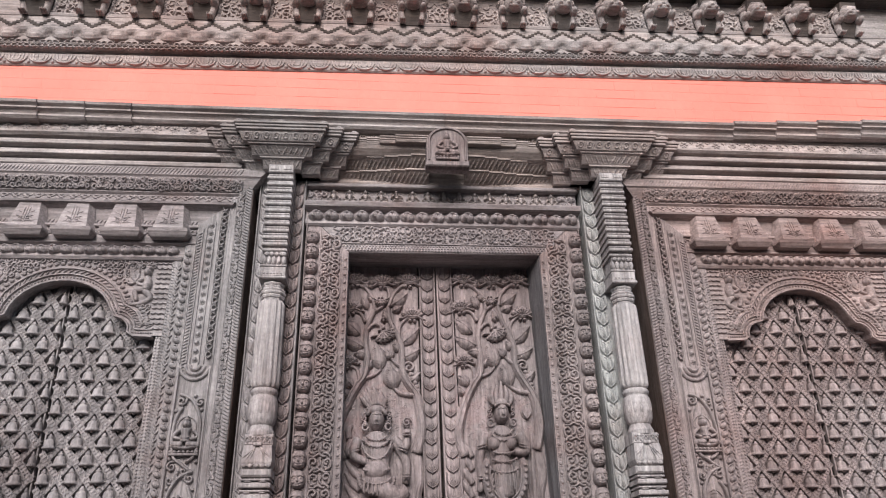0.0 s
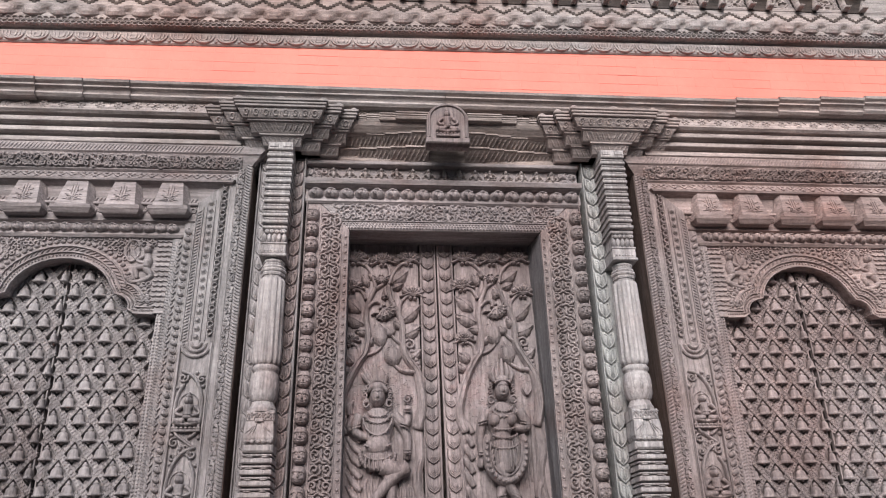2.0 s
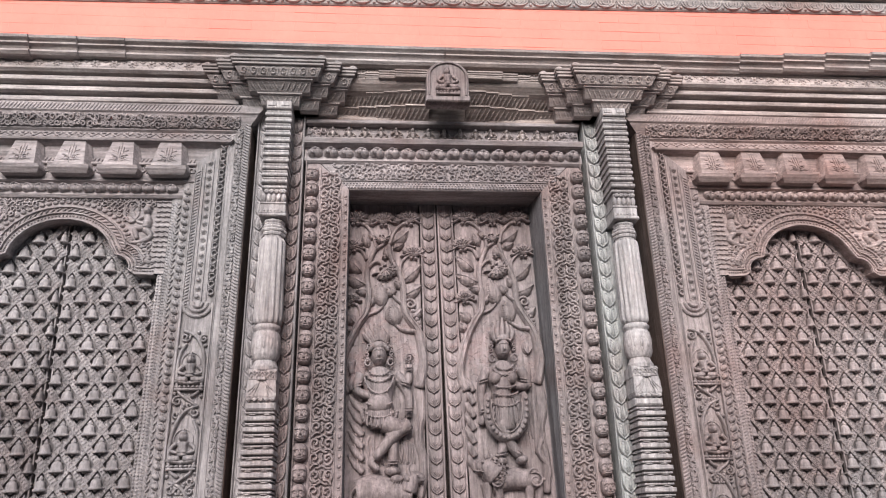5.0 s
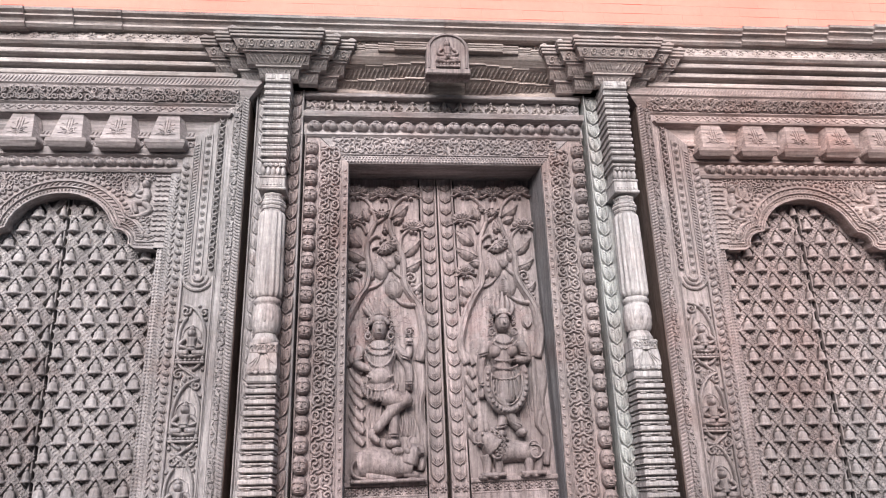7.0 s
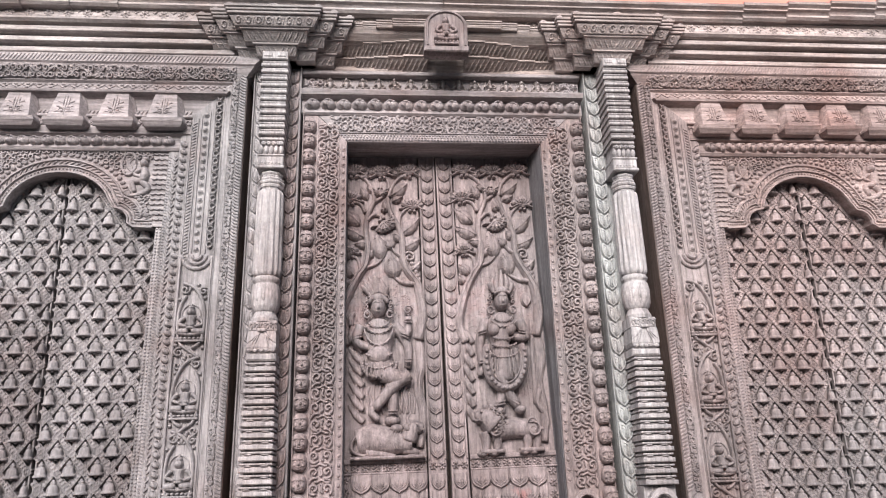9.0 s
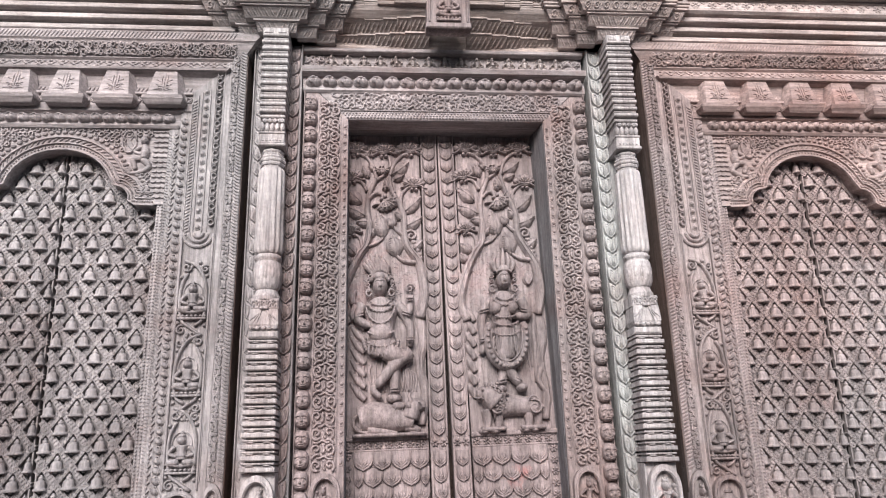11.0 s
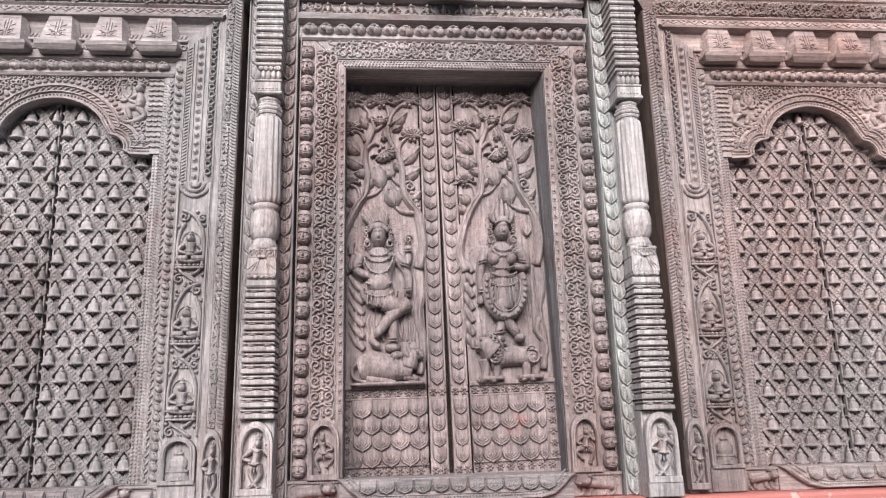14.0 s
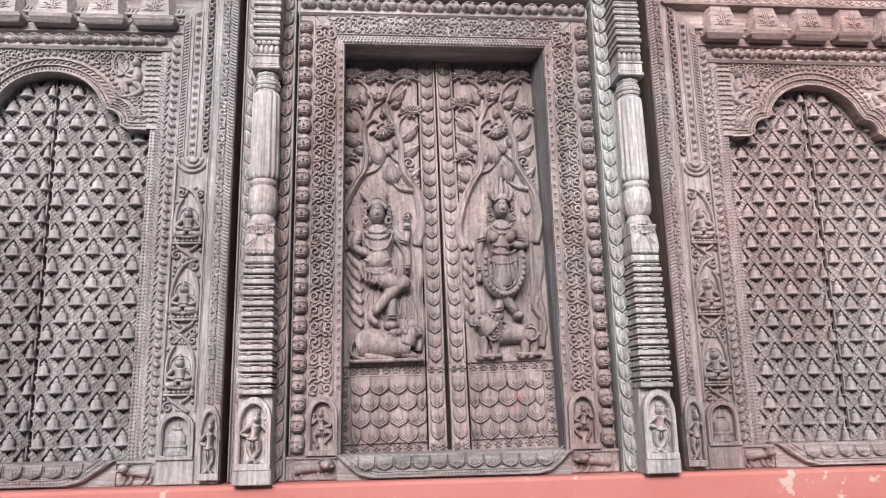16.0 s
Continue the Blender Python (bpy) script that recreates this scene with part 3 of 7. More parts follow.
        feet = ((0.08, 0.02), (-0.12, 0.02))
    for a, b in feet:
        r.dome(a * s, b * s, 0.07 * s, 0.035 * s, 0.12 * s, 0, 8, 2)
    for q in (-1, 1):
        if (kind + (q > 0)) % 2:
            limb(r, [(lean + q * 0.13 * s, 0.73 * s), (q * 0.31 * s, 0.62 * s), (q * 0.25 * s, 0.82 * s)], [0.11 * s, 0.09 * s, 0.075 * s], 0.12 * s, 0.02 * s)
            r.dome(q * 0.25 * s, 0.85 * s, 0.055 * s, 0.055 * s, 0.1 * s, 0.01 * s, 8, 2)
        else:
            limb(r, [(lean + q * 0.13 * s, 0.73 * s), (q * 0.27 * s, 0.58 * s), (q * 0.08 * s, 0.52 * s)], [0.11 * s, 0.09 * s, 0.075 * s], 0.13 * s, 0.05 * s)
        limb(r, [(lean + q * 0.12 * s, 0.66 * s), (q * 0.30 * s, 0.44 * s), (q * 0.24 * s, 0.22 * s), (q * 0.30 * s, 0.10 * s)], [0.03 * s, 0.045 * s, 0.045 * s, 0.02 * s], 0.06 * s)
    return r


def niche(w, h, depth, proud=0.012):  # depth: of the field behind the board's face
    """A small pointed niche: a board with a raised arch rim round a sunk field; bottom centre at the origin."""
    r = Relief()
    spring = h * 0.62
    edge = arc(0, spring, w * 0.36, h * 0.28, 0, 180, 12)
    rim = [(w * 0.36, h * 0.08), *edge, (-w * 0.36, h * 0.08)]
    outer = [(w / 2, 0), (w / 2, h * 0.66), *[(w * 0.5 * math.cos(radians(a)), h * 0.66 + h * 0.34 * math.sin(radians(a))) for a in range(15, 180, 15)], (-w / 2, h * 0.66), (-w / 2, 0)]
    c = len(rim)
    ring = []
    for i in range(c):
        s = i / (c - 1) * (len(outer) - 1)
        j = min(int(s), len(outer) - 2)
        ring.append(tuple(outer[j][m] + (outer[j + 1][m] - outer[j][m]) * (s - j) for m in (0, 1)))
    vs = [(u, v, proud) for u, v in ring] + [(u, v, proud) for u, v in rim] + [(u, v, -depth) for u, v in rim] + [(u, v, -0.03) for u, v in ring]
    fs = []
    for i in range(c - 1):
        fs += [(i, i + 1, c + i + 1, c + i), (c + i, c + i + 1, 2 * c + i + 1, 2 * c + i), (3 * c + i, 3 * c + i + 1, i + 1, i)]
    fs.append(tuple(range(2 * c, 3 * c)))
    fs += [(0, c, 2 * c - 1, c - 1), (c, 2 * c, 3 * c - 1, 2 * c - 1)]
    r.add(vs, fs)
    r.ridge([(u * 1.12, v + (0.02 * h if v > spring else 0)) for u, v in rim], w * 0.07, 0.007, proud, 1.0, 4)
    r.box(-w / 2 - 0.002, w / 2 + 0.002, -0.002, h * 0.085, -0.02, proud + 0.008, 0.003)
    return r


def beast(w, h, t=0.03, s=1):
    """A crouching lion in low relief; s: the way that it faces."""
    r = Relief()
    limb(r, [(-s * 0.32 * w, 0.5 * h), (0, 0.55 * h), (s * 0.22 * w, 0.6 * h)], [0.5 * h, 0.42 * h, 0.5 * h], t)
    r.dome(s * 0.3 * w, 0.68 * h, 0.17 * w, 0.26 * h, t * 1.2, 0, 10, 3)
    r.dome(s * 0.42 * w, 0.6 * h, 0.07 * w, 0.1 * h, t * 1.1, 0, 8, 2)
    for u in (-0.36, -0.2, 0.14, 0.3):
        limb(r, [(s * u * w, 0.4 * h), (s * (u + 0.02) * w, 0.15 * h), (s * (u + 0.1) * w, 0.08 * h)], [0.22 * h, 0.17 * h, 0.14 * h], t * 0.9)
    limb(r, [(-s * 0.42 * w, 0.45 * h), (-s * 0.48 * w, 0.75 * h), (-s * 0.36 * w, 0.88 * h)], [0.08 * h, 0.1 * h, 0.14 * h], t * 0.6)
    for i in range(4):
        r.ridge(spiral(s * (0.16 + 0.05 * i) * w, (0.86 - 0.03 * (i % 2)) * h, 0.045 * w, i, 1.2, 7), 0.02 * w, t * 0.4, t * 0.5, 0.6, 4)
    return r


# ---- the setting ----
CX = 0.012   # the facade's middle
HALF = 5.0   # half the built length of the facade
g = Relief()
g.box(-60, 60, -60, 60, -0.3, 0)
ground = new("ground", mesh_of("ground", g, STONE))
ground.matrix_basis = pose(0, -20, -1.25)
tagged(ground, "grey stone courtyard paving below the facade", "ground", kind="structure")

g = Relief()
g.box(-HALF, HALF, -1.25, -0.12, -0.4, 0.10, 0.0)
g.run([(-0.12, -0.3), (-0.30, 0.135), (-0.125, 0.14), (-0.112, 0.132), (-0.108, 0.12), (-0.108, -0.3)], -HALF, HALF)
setting("ledge", g, RED_LEDGE, "chipped dull red painted plaster ledge under the carved doorway", "ledge")

# backing coloured dark, so that gaps between the carvings look shaded
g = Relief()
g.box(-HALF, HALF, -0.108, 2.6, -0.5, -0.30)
setting("wall_backing", g, WOOD_SHADE, "timber wall behind the carvings, coloured dark as the shade in their gaps", "wall")
g = Relief()
g.box(-HALF, HALF, 2.4, 4.6, -0.5, -0.030)
wall_top = setting("wall_upper", g, RED_WALL, "salmon red limewashed brick wall between carved cornices", "wall")


# added out of view: holds low sun and sky off the lower facade
g = Relief()
g.box(-16, 16, -1.25, 5.4, -0.4, 0.0)
blocker_wall = new("wall_opposite", mesh_of("wall_opposite", g, PLASTER))
blocker_wall.matrix_basis = pose(0, -15, 0, 90)
tagged(blocker_wall, "unseen pale plaster wall added opposite to keep low sun and sky off the lower facade", "wall", kind="structure")


# ---- central door: two carved leaves ----
LEAF_Y = 0.19


def leaf_scale(w, h, t=0.008, material=None, name="leaf_scale"):
    return mesh_of(name, shield(w, h, t), material)


TREE_LEAF = mesh_of("leaf", leaf(0.135, 0.080, 0.017), WOOD_DOOR, True)
TREE_LEAF_LONG = mesh_of("leaf", leaf(0.165, 0.086, 0.020, veins=8), WOOD_DOOR, True)
BLOSSOM = mesh_of("blossom", blossom(0.140, 0.022), WOOD_DOOR, True)
ROSETTE_DOOR = mesh_of("rosette", rosette(0.021, 6, 0.014), WOOD_DOOR, True)


def aim(p, q):
    """The turn that points a leaf's tip from p to q, and its length."""
    return math.degrees(math.atan2(p[0] - q[0], q[1] - p[1])), math.hypot(q[0] - p[0], q[1] - p[1])


def tree_relief(parent, dx, seed):
    """A flowering tree in relief: two winding trunks, forking twigs, cupped leaves and fan blossoms."""
    rnd = random.Random(seed)

    def stem(name, w0, w1, h, *pts):
        r = Relief()
        p = smooth_line([(u + dx + rnd.uniform(-0.004, 0.004), v) for u, v in pts], 5)
        c = len(p) - 1
        ws = [1.22 * (w0 + (w1 - w0) * i / c) for i in range(c + 1)]
        r.ridge(p, ws, [h * (1 - 0.35 * i / c) for i in range(c + 1)], -0.002, 1.0, 7)
        if name == "branch":
            for k in (-1, 1):
                r.ridge([(u + k * 0.2 * w0, v) for u, v in p[: c * 3 // 4]], 0.006, 0.006, h * 0.82, 0.5, 4)
        part(name, r, WOOD_DOOR, parent, 0, LEAF_Y, 0, smooth=True)

    def foliage(p, q, wide=1.0, big=False):
        spin, length = aim(p, q)
        base = 0.165 if big else 0.135
        k = length / base
        part("leaf", TREE_LEAF_LONG if big else TREE_LEAF, None, parent, p[0] + dx, LEAF_Y - 0.004, p[1], spin + rnd.uniform(-4, 4), size=(wide * rnd.uniform(0.92, 1.08), k, 1.25))

    def bloom(u, v, spin, size):
        part("blossom", BLOSSOM, None, parent, u + dx, LEAF_Y - 0.005, v, spin + rnd.uniform(-5, 5), size=(size, size, 1.35))

    stem("branch", 0.046, 0.022, 0.042, (0.113, 0.975), (0.089, 1.064), (0.103, 1.167), (0.140, 1.263), (0.185, 1.338), (0.217, 1.392), (0.231, 1.485), (0.221, 1.573), (0.232, 1.658), (0.270, 1.753))
    stem("branch", 0.048, 0.020, 0.042, (0.479, 0.995), (0.505, 1.114), (0.498, 1.235), (0.477, 1.293), (0.435, 1.364), (0.410, 1.436), (0.410, 1.533), (0.388, 1.608), (0.354, 1.685), (0.341, 1.768))
    stem("branch", 0.034, 0.046, 0.030, (0.474, 0.470), (0.492, 0.620), (0.470, 0.760), (0.494, 0.880), (0.479, 1.010))
    stem("branch", 0.028, 0.040, 0.028, (0.075, 0.560), (0.096, 0.700), (0.082, 0.840), (0.113, 0.985))
    stem("twig", 0.020, 0.016, 0.030, (0.270, 1.746), (0.262, 1.814), (0.220, 1.876), (0.167, 1.902))
    stem("twig", 0.020, 0.014, 0.028, (0.267, 1.743), (0.317, 1.781), (0.345, 1.833), (0.336, 1.888))
    stem("twig", 0.019, 0.014, 0.030, (0.228, 1.635), (0.262, 1.667), (0.295, 1.663), (0.302, 1.628))
    stem("twig", 0.019, 0.014, 0.028, (0.224, 1.683), (0.194, 1.734), (0.147, 1.747))
    stem("twig", 0.018, 0.013, 0.026, (0.192, 1.368), (0.183, 1.424), (0.143, 1.446))
    stem("twig", 0.018, 0.013, 0.026, (0.216, 1.377), (0.265, 1.395), (0.302, 1.428))
    stem("twig", 0.020, 0.016, 0.032, (0.341, 1.768), (0.363, 1.833), (0.403, 1.881), (0.453, 1.904))
    stem("twig", 0.018, 0.014, 0.028, (0.399, 1.589), (0.400, 1.656), (0.433, 1.700), (0.464, 1.706))
    stem("twig", 0.026, 0.014, 0.032, (0.477, 1.287), (0.412, 1.294), (0.367, 1.326))
    stem("twig", 0.020, 0.014, 0.028, (0.407, 1.439), (0.376, 1.461), (0.353, 1.483))
    stem("twig", 0.018, 0.012, 0.026, (0.110, 1.190), (0.085, 1.235), (0.072, 1.27))
    for p, q, wide in (
        ((0.231, 1.756), (0.199, 1.834), 0.62), ((0.194, 1.614), (0.093, 1.694), 0.92), ((0.214, 1.541), (0.086, 1.593), 0.95),
        ((0.161, 1.332), (0.097, 1.385), 0.75), ((0.141, 1.281), (0.090, 1.327), 0.62), ((0.353, 1.775), (0.450, 1.848), 0.92),
        ((0.400, 1.558), (0.504, 1.661), 0.98), ((0.407, 1.483), (0.513, 1.534), 0.98), ((0.339, 1.685), (0.313, 1.756), 0.62),
        ((0.356, 1.477), (0.326, 1.530), 0.75), ((0.330, 1.700), (0.300, 1.690), 0.5), ((0.150, 1.255), (0.120, 1.215), 0.5),
        ((0.400, 1.622), (0.345, 1.602), 0.60), ((0.240, 1.505), (0.160, 1.512), 0.72), ((0.450, 1.352), (0.508, 1.412), 0.70), ((0.360, 1.742), (0.425, 1.772), 0.62),
        ((0.268, 1.800), (0.226, 1.838), 0.50), ((0.228, 1.425), (0.262, 1.478), 0.55), ((0.412, 1.520), (0.362, 1.566), 0.62), ((0.400, 1.885), (0.362, 1.930), 0.60),
        ((0.205, 1.875), (0.238, 1.925), 0.60), ((0.100, 1.110), (0.066, 1.160), 0.60), ((0.098, 1.020), (0.062, 1.075), 0.60),
    ):
        foliage(p, q, wide)
    foliage((0.302, 1.424), (0.276, 1.572), 1.05, True)
    foliage((0.369, 1.319), (0.338, 1.446), 1.10, True)
    for u, v, spin, size in ((0.160, 1.902, 6, 1.0), (0.312, 1.892, 0, 0.95), (0.450, 1.898, -6, 1.0), (0.470, 1.700, -6, 0.92), (0.312, 1.632, -150, 0.95), (0.140, 1.742, 8, 0.95), (0.136, 1.444, 10, 0.80), (0.300, 1.812, 180, 0.62)):
        bloom(u, v, spin, size)
    # a curled tendril with a tail of swelling beads
    r = Relief()
    r.ridge(spiral(0.448 + dx, 1.432, 0.034, 3.6, -1.5, 14, 0.15), 0.015, 0.026, 0.0, 0.7, 5)
    for k in range(5):
        r.dome(0.462 + 0.008 * k + dx, 1.396 - 0.021 * k, 0.019 - 0.002 * k, 0.013, 0.026 - 0.003 * k, 0.0, 9, 3, -0.5)
    part("tendril", r, WOOD_DOOR, parent, 0, LEAF_Y, 0, smooth=True)


def door_leaf(x0, x1, strip0, strip1, hinge_left):
    door = thing("door_leaf", (x0 + x1) / 2, LEAF_Y, 0, "closed carved wooden door leaf with tree, guardian and animal reliefs", "door", "double door leaves")
    p0, p1 = (x0, strip0 - 0.008) if hinge_left else (strip1 + 0.009, x1)
    r = Relief()
    r.box(p0, p1, -0.03, 2.03, -0.05, 0.0)
    r.box(p0, p1, 0.402, 0.425, -0.01, 0.016, 0.005)
    part("panel", r, WOOD_DOOR, door, 0, LEAF_Y, 0)
    # ground of the carving: rough tool marks round the figure
    r = Relief()
    um = (p0 + p1) / 2
    rnd = random.Random(5 if hinge_left else 6)
    for i in range(420):
        x, z = rnd.uniform(p0 + 0.03, p1 - 0.03), rnd.uniform(1.02, 1.34)
        r.dome(x, z, rnd.uniform(0.003, 0.006), rnd.uniform(0.004, 0.008), rnd.uniform(0.0015, 0.004), 0, 6, 2, rnd.uniform(0, 3))
    for i in range(40):
        x, z = rnd.uniform(p0 + 0.03, p1 - 0.03), rnd.uniform(0.62, 0.95)
        r.ridge([(x, z), (x + rnd.uniform(-0.008, 0.008), z + 0.03), (x, z + 0.06)], 0.009, 0.006, 0, 0.5, 4)
    tagged(part("tooled_ground", r, WOOD_DOOR, door, 0, LEAF_Y, 0), kind="stuff")
    # upright strip of leaf scales
    r = Relief()
    r.box(strip0, strip1, -0.03, 2.03, -0.05, 0.012, 0.003)
    r.box(strip0, strip0 + 0.009, 0.41, 2.015, 0, 0.022, 0.003)
    r.box(strip1 - 0.009, strip1, 0.41, 2.015, 0, 0.022, 0.003)
    stile = part("stile", r, WOOD_DOOR, door, 0, LEAF_Y, 0)
    w = strip1 - strip0 - 0.022
    sc = leaf_scale(w, 0.078, 0.0115, WOOD_DOOR)
    for i in range(23):
        part("leaf_scale", sc, None, stile, (strip0 + strip1) / 2, LEAF_Y - 0.014, 1.995 - i * 0.0684, tip=-3)
    for j in range(4):
        part("leaf_scale", sc, None, stile, (strip0 + strip1) / 2, LEAF_Y - 0.013, 0.345 - j * 0.0735, tip=-2)
    # lower panel
    side = p0 if hinge_left else p1
    d = 1 if hinge_left else -1
    q0, q1 = (p0 + 0.06, p1) if hinge_left else (p0, p1 - 0.06)
    r = Relief()
    r.box(q0, q1, 0.045, 0.352, -0.01, 0.006, 0.003)
    r.box(p0, p1, 0.352, 0.362, -0.01, 0.014, 0.003)
    r.box(p0, p1, 0.040, 0.050, -0.01, 0.014, 0.003)
    r.box(side + d * 0.056, side + d * 0.062, 0.045, 0.36, -0.01, 0.014, 0.002)
    beads(r, p0 + 0.005, p1, 0.3965, 0.3965, 0.0125, 0.005, 0.007)
    beads(r, p0 + 0.005, p1, 0.3665, 0.3665, 0.0125, 0.004, 0.006)
    beads(r, p0 + 0.005, p1, 0.034, 0.034, 0.0125, 0.005, 0.006)
    lower = part("lower_panel", r, WOOD_DOOR, door, 0, LEAF_Y, 0)
    n = 4
    cw = (q1 - q0) / n
    sc2 = leaf_scale(cw * 1.00, 0.090, 0.0135, WOOD_DOOR)
    for row in range(4):
        off = 0.5 if row % 2 else 0.0
        for i in range(-1 if row % 2 else 0, n):
            x, wide = q0 + (i + 0.5 + off) * cw, 1.0
            if x - cw / 2 < q0 - 0.01:
                x, wide = q0 + cw / 4, 0.5
            elif x + cw / 2 > q1 + 0.01:
                x, wide = q1 - cw / 4, 0.5
            part("leaf_scale", sc2, None, lower, x, LEAF_Y - 0.012 + 0.0022 * row, 0.352 - row * 0.0755, size=(wide, 1, 1), tip=-2.5)
    for i in range(round((p1 - p0) / 0.0505)):
        u = p0 + 0.026 + i * 0.0505
        part("rosette", ROSETTE_DOOR, None, lower, u, LEAF_Y, 0.3815)
        part("rosette", ROSETTE_DOOR, None, lower, u, LEAF_Y, 0.0175)
    for i in range(6):
        part("rosette", ROSETTE_DOOR, None, lower, side + d * 0.029, LEAF_Y, 0.331 - i * 0.053)
    for i in range(2):
        part("rosette", ROSETTE_DOOR, None, stile, strip0 + 0.022 + i * (strip1 - strip0 - 0.044), LEAF_Y - 0.013, 0.3815)
        part("rosette", ROSETTE_DOOR, None, stile, strip0 + 0.022 + i * (strip1 - strip0 - 0.044), LEAF_Y - 0.013, 0.0175)
    return door


left_leaf = door_leaf(-0.530, -0.0155, -0.1025, -0.0155, True)
right_leaf = door_leaf(0.0085, 0.530, 0.0085, 0.094, False)
tree_relief(left_leaf, -0.612, 77)
tree_relief(right_leaf, 0.0, 78)


def dress(r, cu, cz, w, lines):
    """Necklaces, belts and folds over a torso at (cu, cz)."""
    for dz, ww, hh, n in lines:
        r.ridge(arc(cu, cz + dz, ww, hh, 190, 350, 12), 0.009, 0.010, n, 0.7, 4)
        for i in range(1, 10):
            a = radians(190 + 16 * i)
            r.dome(cu + (ww + 0.002) * math.cos(a), cz + dz + (hh + 0.004) * math.sin(a), 0.0055, 0.0055, 0.010, n, 6, 2)


def bands(r, marks, n):
    """Armlets and anklets: short raised bands (u, v, angle, length)."""
    for u, v, a, ll in marks:
        c, s = math.cos(radians(a)) * ll / 2, math.sin(radians(a)) * ll / 2
        for o in (-0.006, 0.006):
            r.ridge([(u - c - o * s / ll, v - s + o), (u, v + o), (u + c, v + s + o)], 0.008, 0.016, n, 0.7, 4)


# left guardian figure on a lying bull, right one on a standing lion: plain reliefs
r = Relief()
r.dome(-0.335, 1.135, 0.039, 0.052, 0.075, 0.02, 14, 4)
r.dome(-0.335, 1.175, 0.050, 0.030, 0.07, 0.015, 14, 3)
for i in range(12):
    a = radians(200 - 220 * i / 11)
    r.ridge(spiral(-0.335 + 0.062 * math.cos(a), 1.14 + 0.066 * math.sin(a), 0.014, a, 1.2, 7), 0.009, 0.03, 0.02, 0.6, 4)
r.ridge(arc(-0.335, 1.13, 0.048, 0.06, 20, 160, 10), 0.02, 0.02, 0.055, 0.8)
for i in range(9):
    a = radians(52 + 76 * i / 8)
    limb(r, [(-0.335 + 0.045 * math.cos(a), 1.160 + 0.04 * math.sin(a)), (-0.340 + 0.082 * math.cos(a + 0.10), 1.165 + 0.080 * math.sin(a)), (-0.345 + 0.092 * math.cos(a + 0.25), 1.165 + (0.105 + 0.022 * (i % 2)) * math.sin(a))], [0.030, 0.034, 0.014], 0.040, 0.050 - 0.006 * abs(i - 4))
c, top = -0.335, 1.135
r.ridge([(c, top + 0.010), (c, top - 0.004), (c, top - 0.016)], [0.008, 0.012, 0.020], [0.008, 0.012, 0.014], 0.086, 1.0, 5)
r.ridge([(c - 0.026, top + 0.012), (c - 0.012, top + 0.017), (c, top + 0.012), (c + 0.012, top + 0.017), (c + 0.026, top + 0.012)], 0.008, 0.012, [0.070, 0.084, 0.088, 0.084, 0.070], 0.6, 4)
r.ridge([(c - 0.014, top - 0.027), (c, top - 0.030), (c + 0.014, top - 0.027)], 0.008, 0.010, 0.078, 0.6, 4)
for s in (-1, 1):
    r.ridge(arc(-0.335 + s * 0.057, 1.1, 0.014, 0.017, 0, 360, 8), 0.011, 0.02, 0.03, 1.0, 4)
limb(r, [(-0.335, 1.075), (-0.335, 1.01), (-0.33, 0.93), (-0.33, 0.86), (-0.32, 0.80)], [0.07, 0.175, 0.12, 0.145, 0.13], 0.07, 0.01)
r.dome(-0.335, 0.90, 0.062, 0.045, 0.04, 0.055, 12, 3)
limb(r, [(-0.425, 1.045), (-0.445, 0.97), (-0.36, 0.935)], [0.055, 0.048, 0.035], 0.05, 0.03)
limb(r, [(-0.43, 1.04), (-0.475, 0.985), (-0.455, 1.045)], [0.05, 0.045, 0.04], 0.045, 0.012)
limb(r, [(-0.25, 1.045), (-0.195, 1.0), (-0.185, 1.085)], [0.05, 0.045, 0.04], 0.05, 0.02)
limb(r, [(-0.24, 1.03), (-0.19, 0.94), (-0.195, 0.84)], [0.052, 0.045, 0.035], 0.045, 0.012)
limb(r, [(-0.31, 0.82), (-0.24, 0.79), (-0.185, 0.80)], [0.10, 0.08, 0.06], 0.06, 0.03)
limb(r, [(-0.19, 0.81), (-0.28, 0.74), (-0.36, 0.655)], [0.062, 0.058, 0.04], 0.06, 0.04)
limb(r, [(-0.365, 0.66), (-0.375, 0.635), (-0.34, 0.605)], [0.036, 0.04, 0.026], 0.045, 0.035)
limb(r, [(-0.28, 0.79), (-0.27, 0.69), (-0.275, 0.60)], [0.075, 0.055, 0.045], 0.05, 0.015)
r.dome(-0.275, 0.60, 0.04, 0.025, 0.05, 0.01, 10, 3)
for i in range(17):
    a = radians(180 + 180 * i / 16)
    r.dome(-0.335 + 0.083 * math.cos(a), 0.86 + 0.062 * math.sin(a), 0.013, 0.013, 0.022, 0.05, 7, 2)
for i in range(15):
    a = radians(200 + 140 * i / 14)
    r.dome(-0.335 + 0.07 * math.cos(a), 1.05 + 0.05 * math.sin(a), 0.008, 0.008, 0.014, 0.062, 6, 2)
for i in range(9):
    u = -0.445 + 0.03 * i
    limb(r, [(u, 0.80 - 0.02 * (i % 3)), (u - 0.012, 0.72), (u + 0.006, 0.63 + 0.01 * (i % 2))], [0.014, 0.018, 0.01], 0.014, 0.0)
for i in range(7):
    v = 0.98 - 0.055 * i
    limb(r, [(-0.415, v - 0.05), (-0.45, v - 0.02), (-0.488, v + 0.03)], [0.032, 0.036, 0.012], 0.024, 0.0)
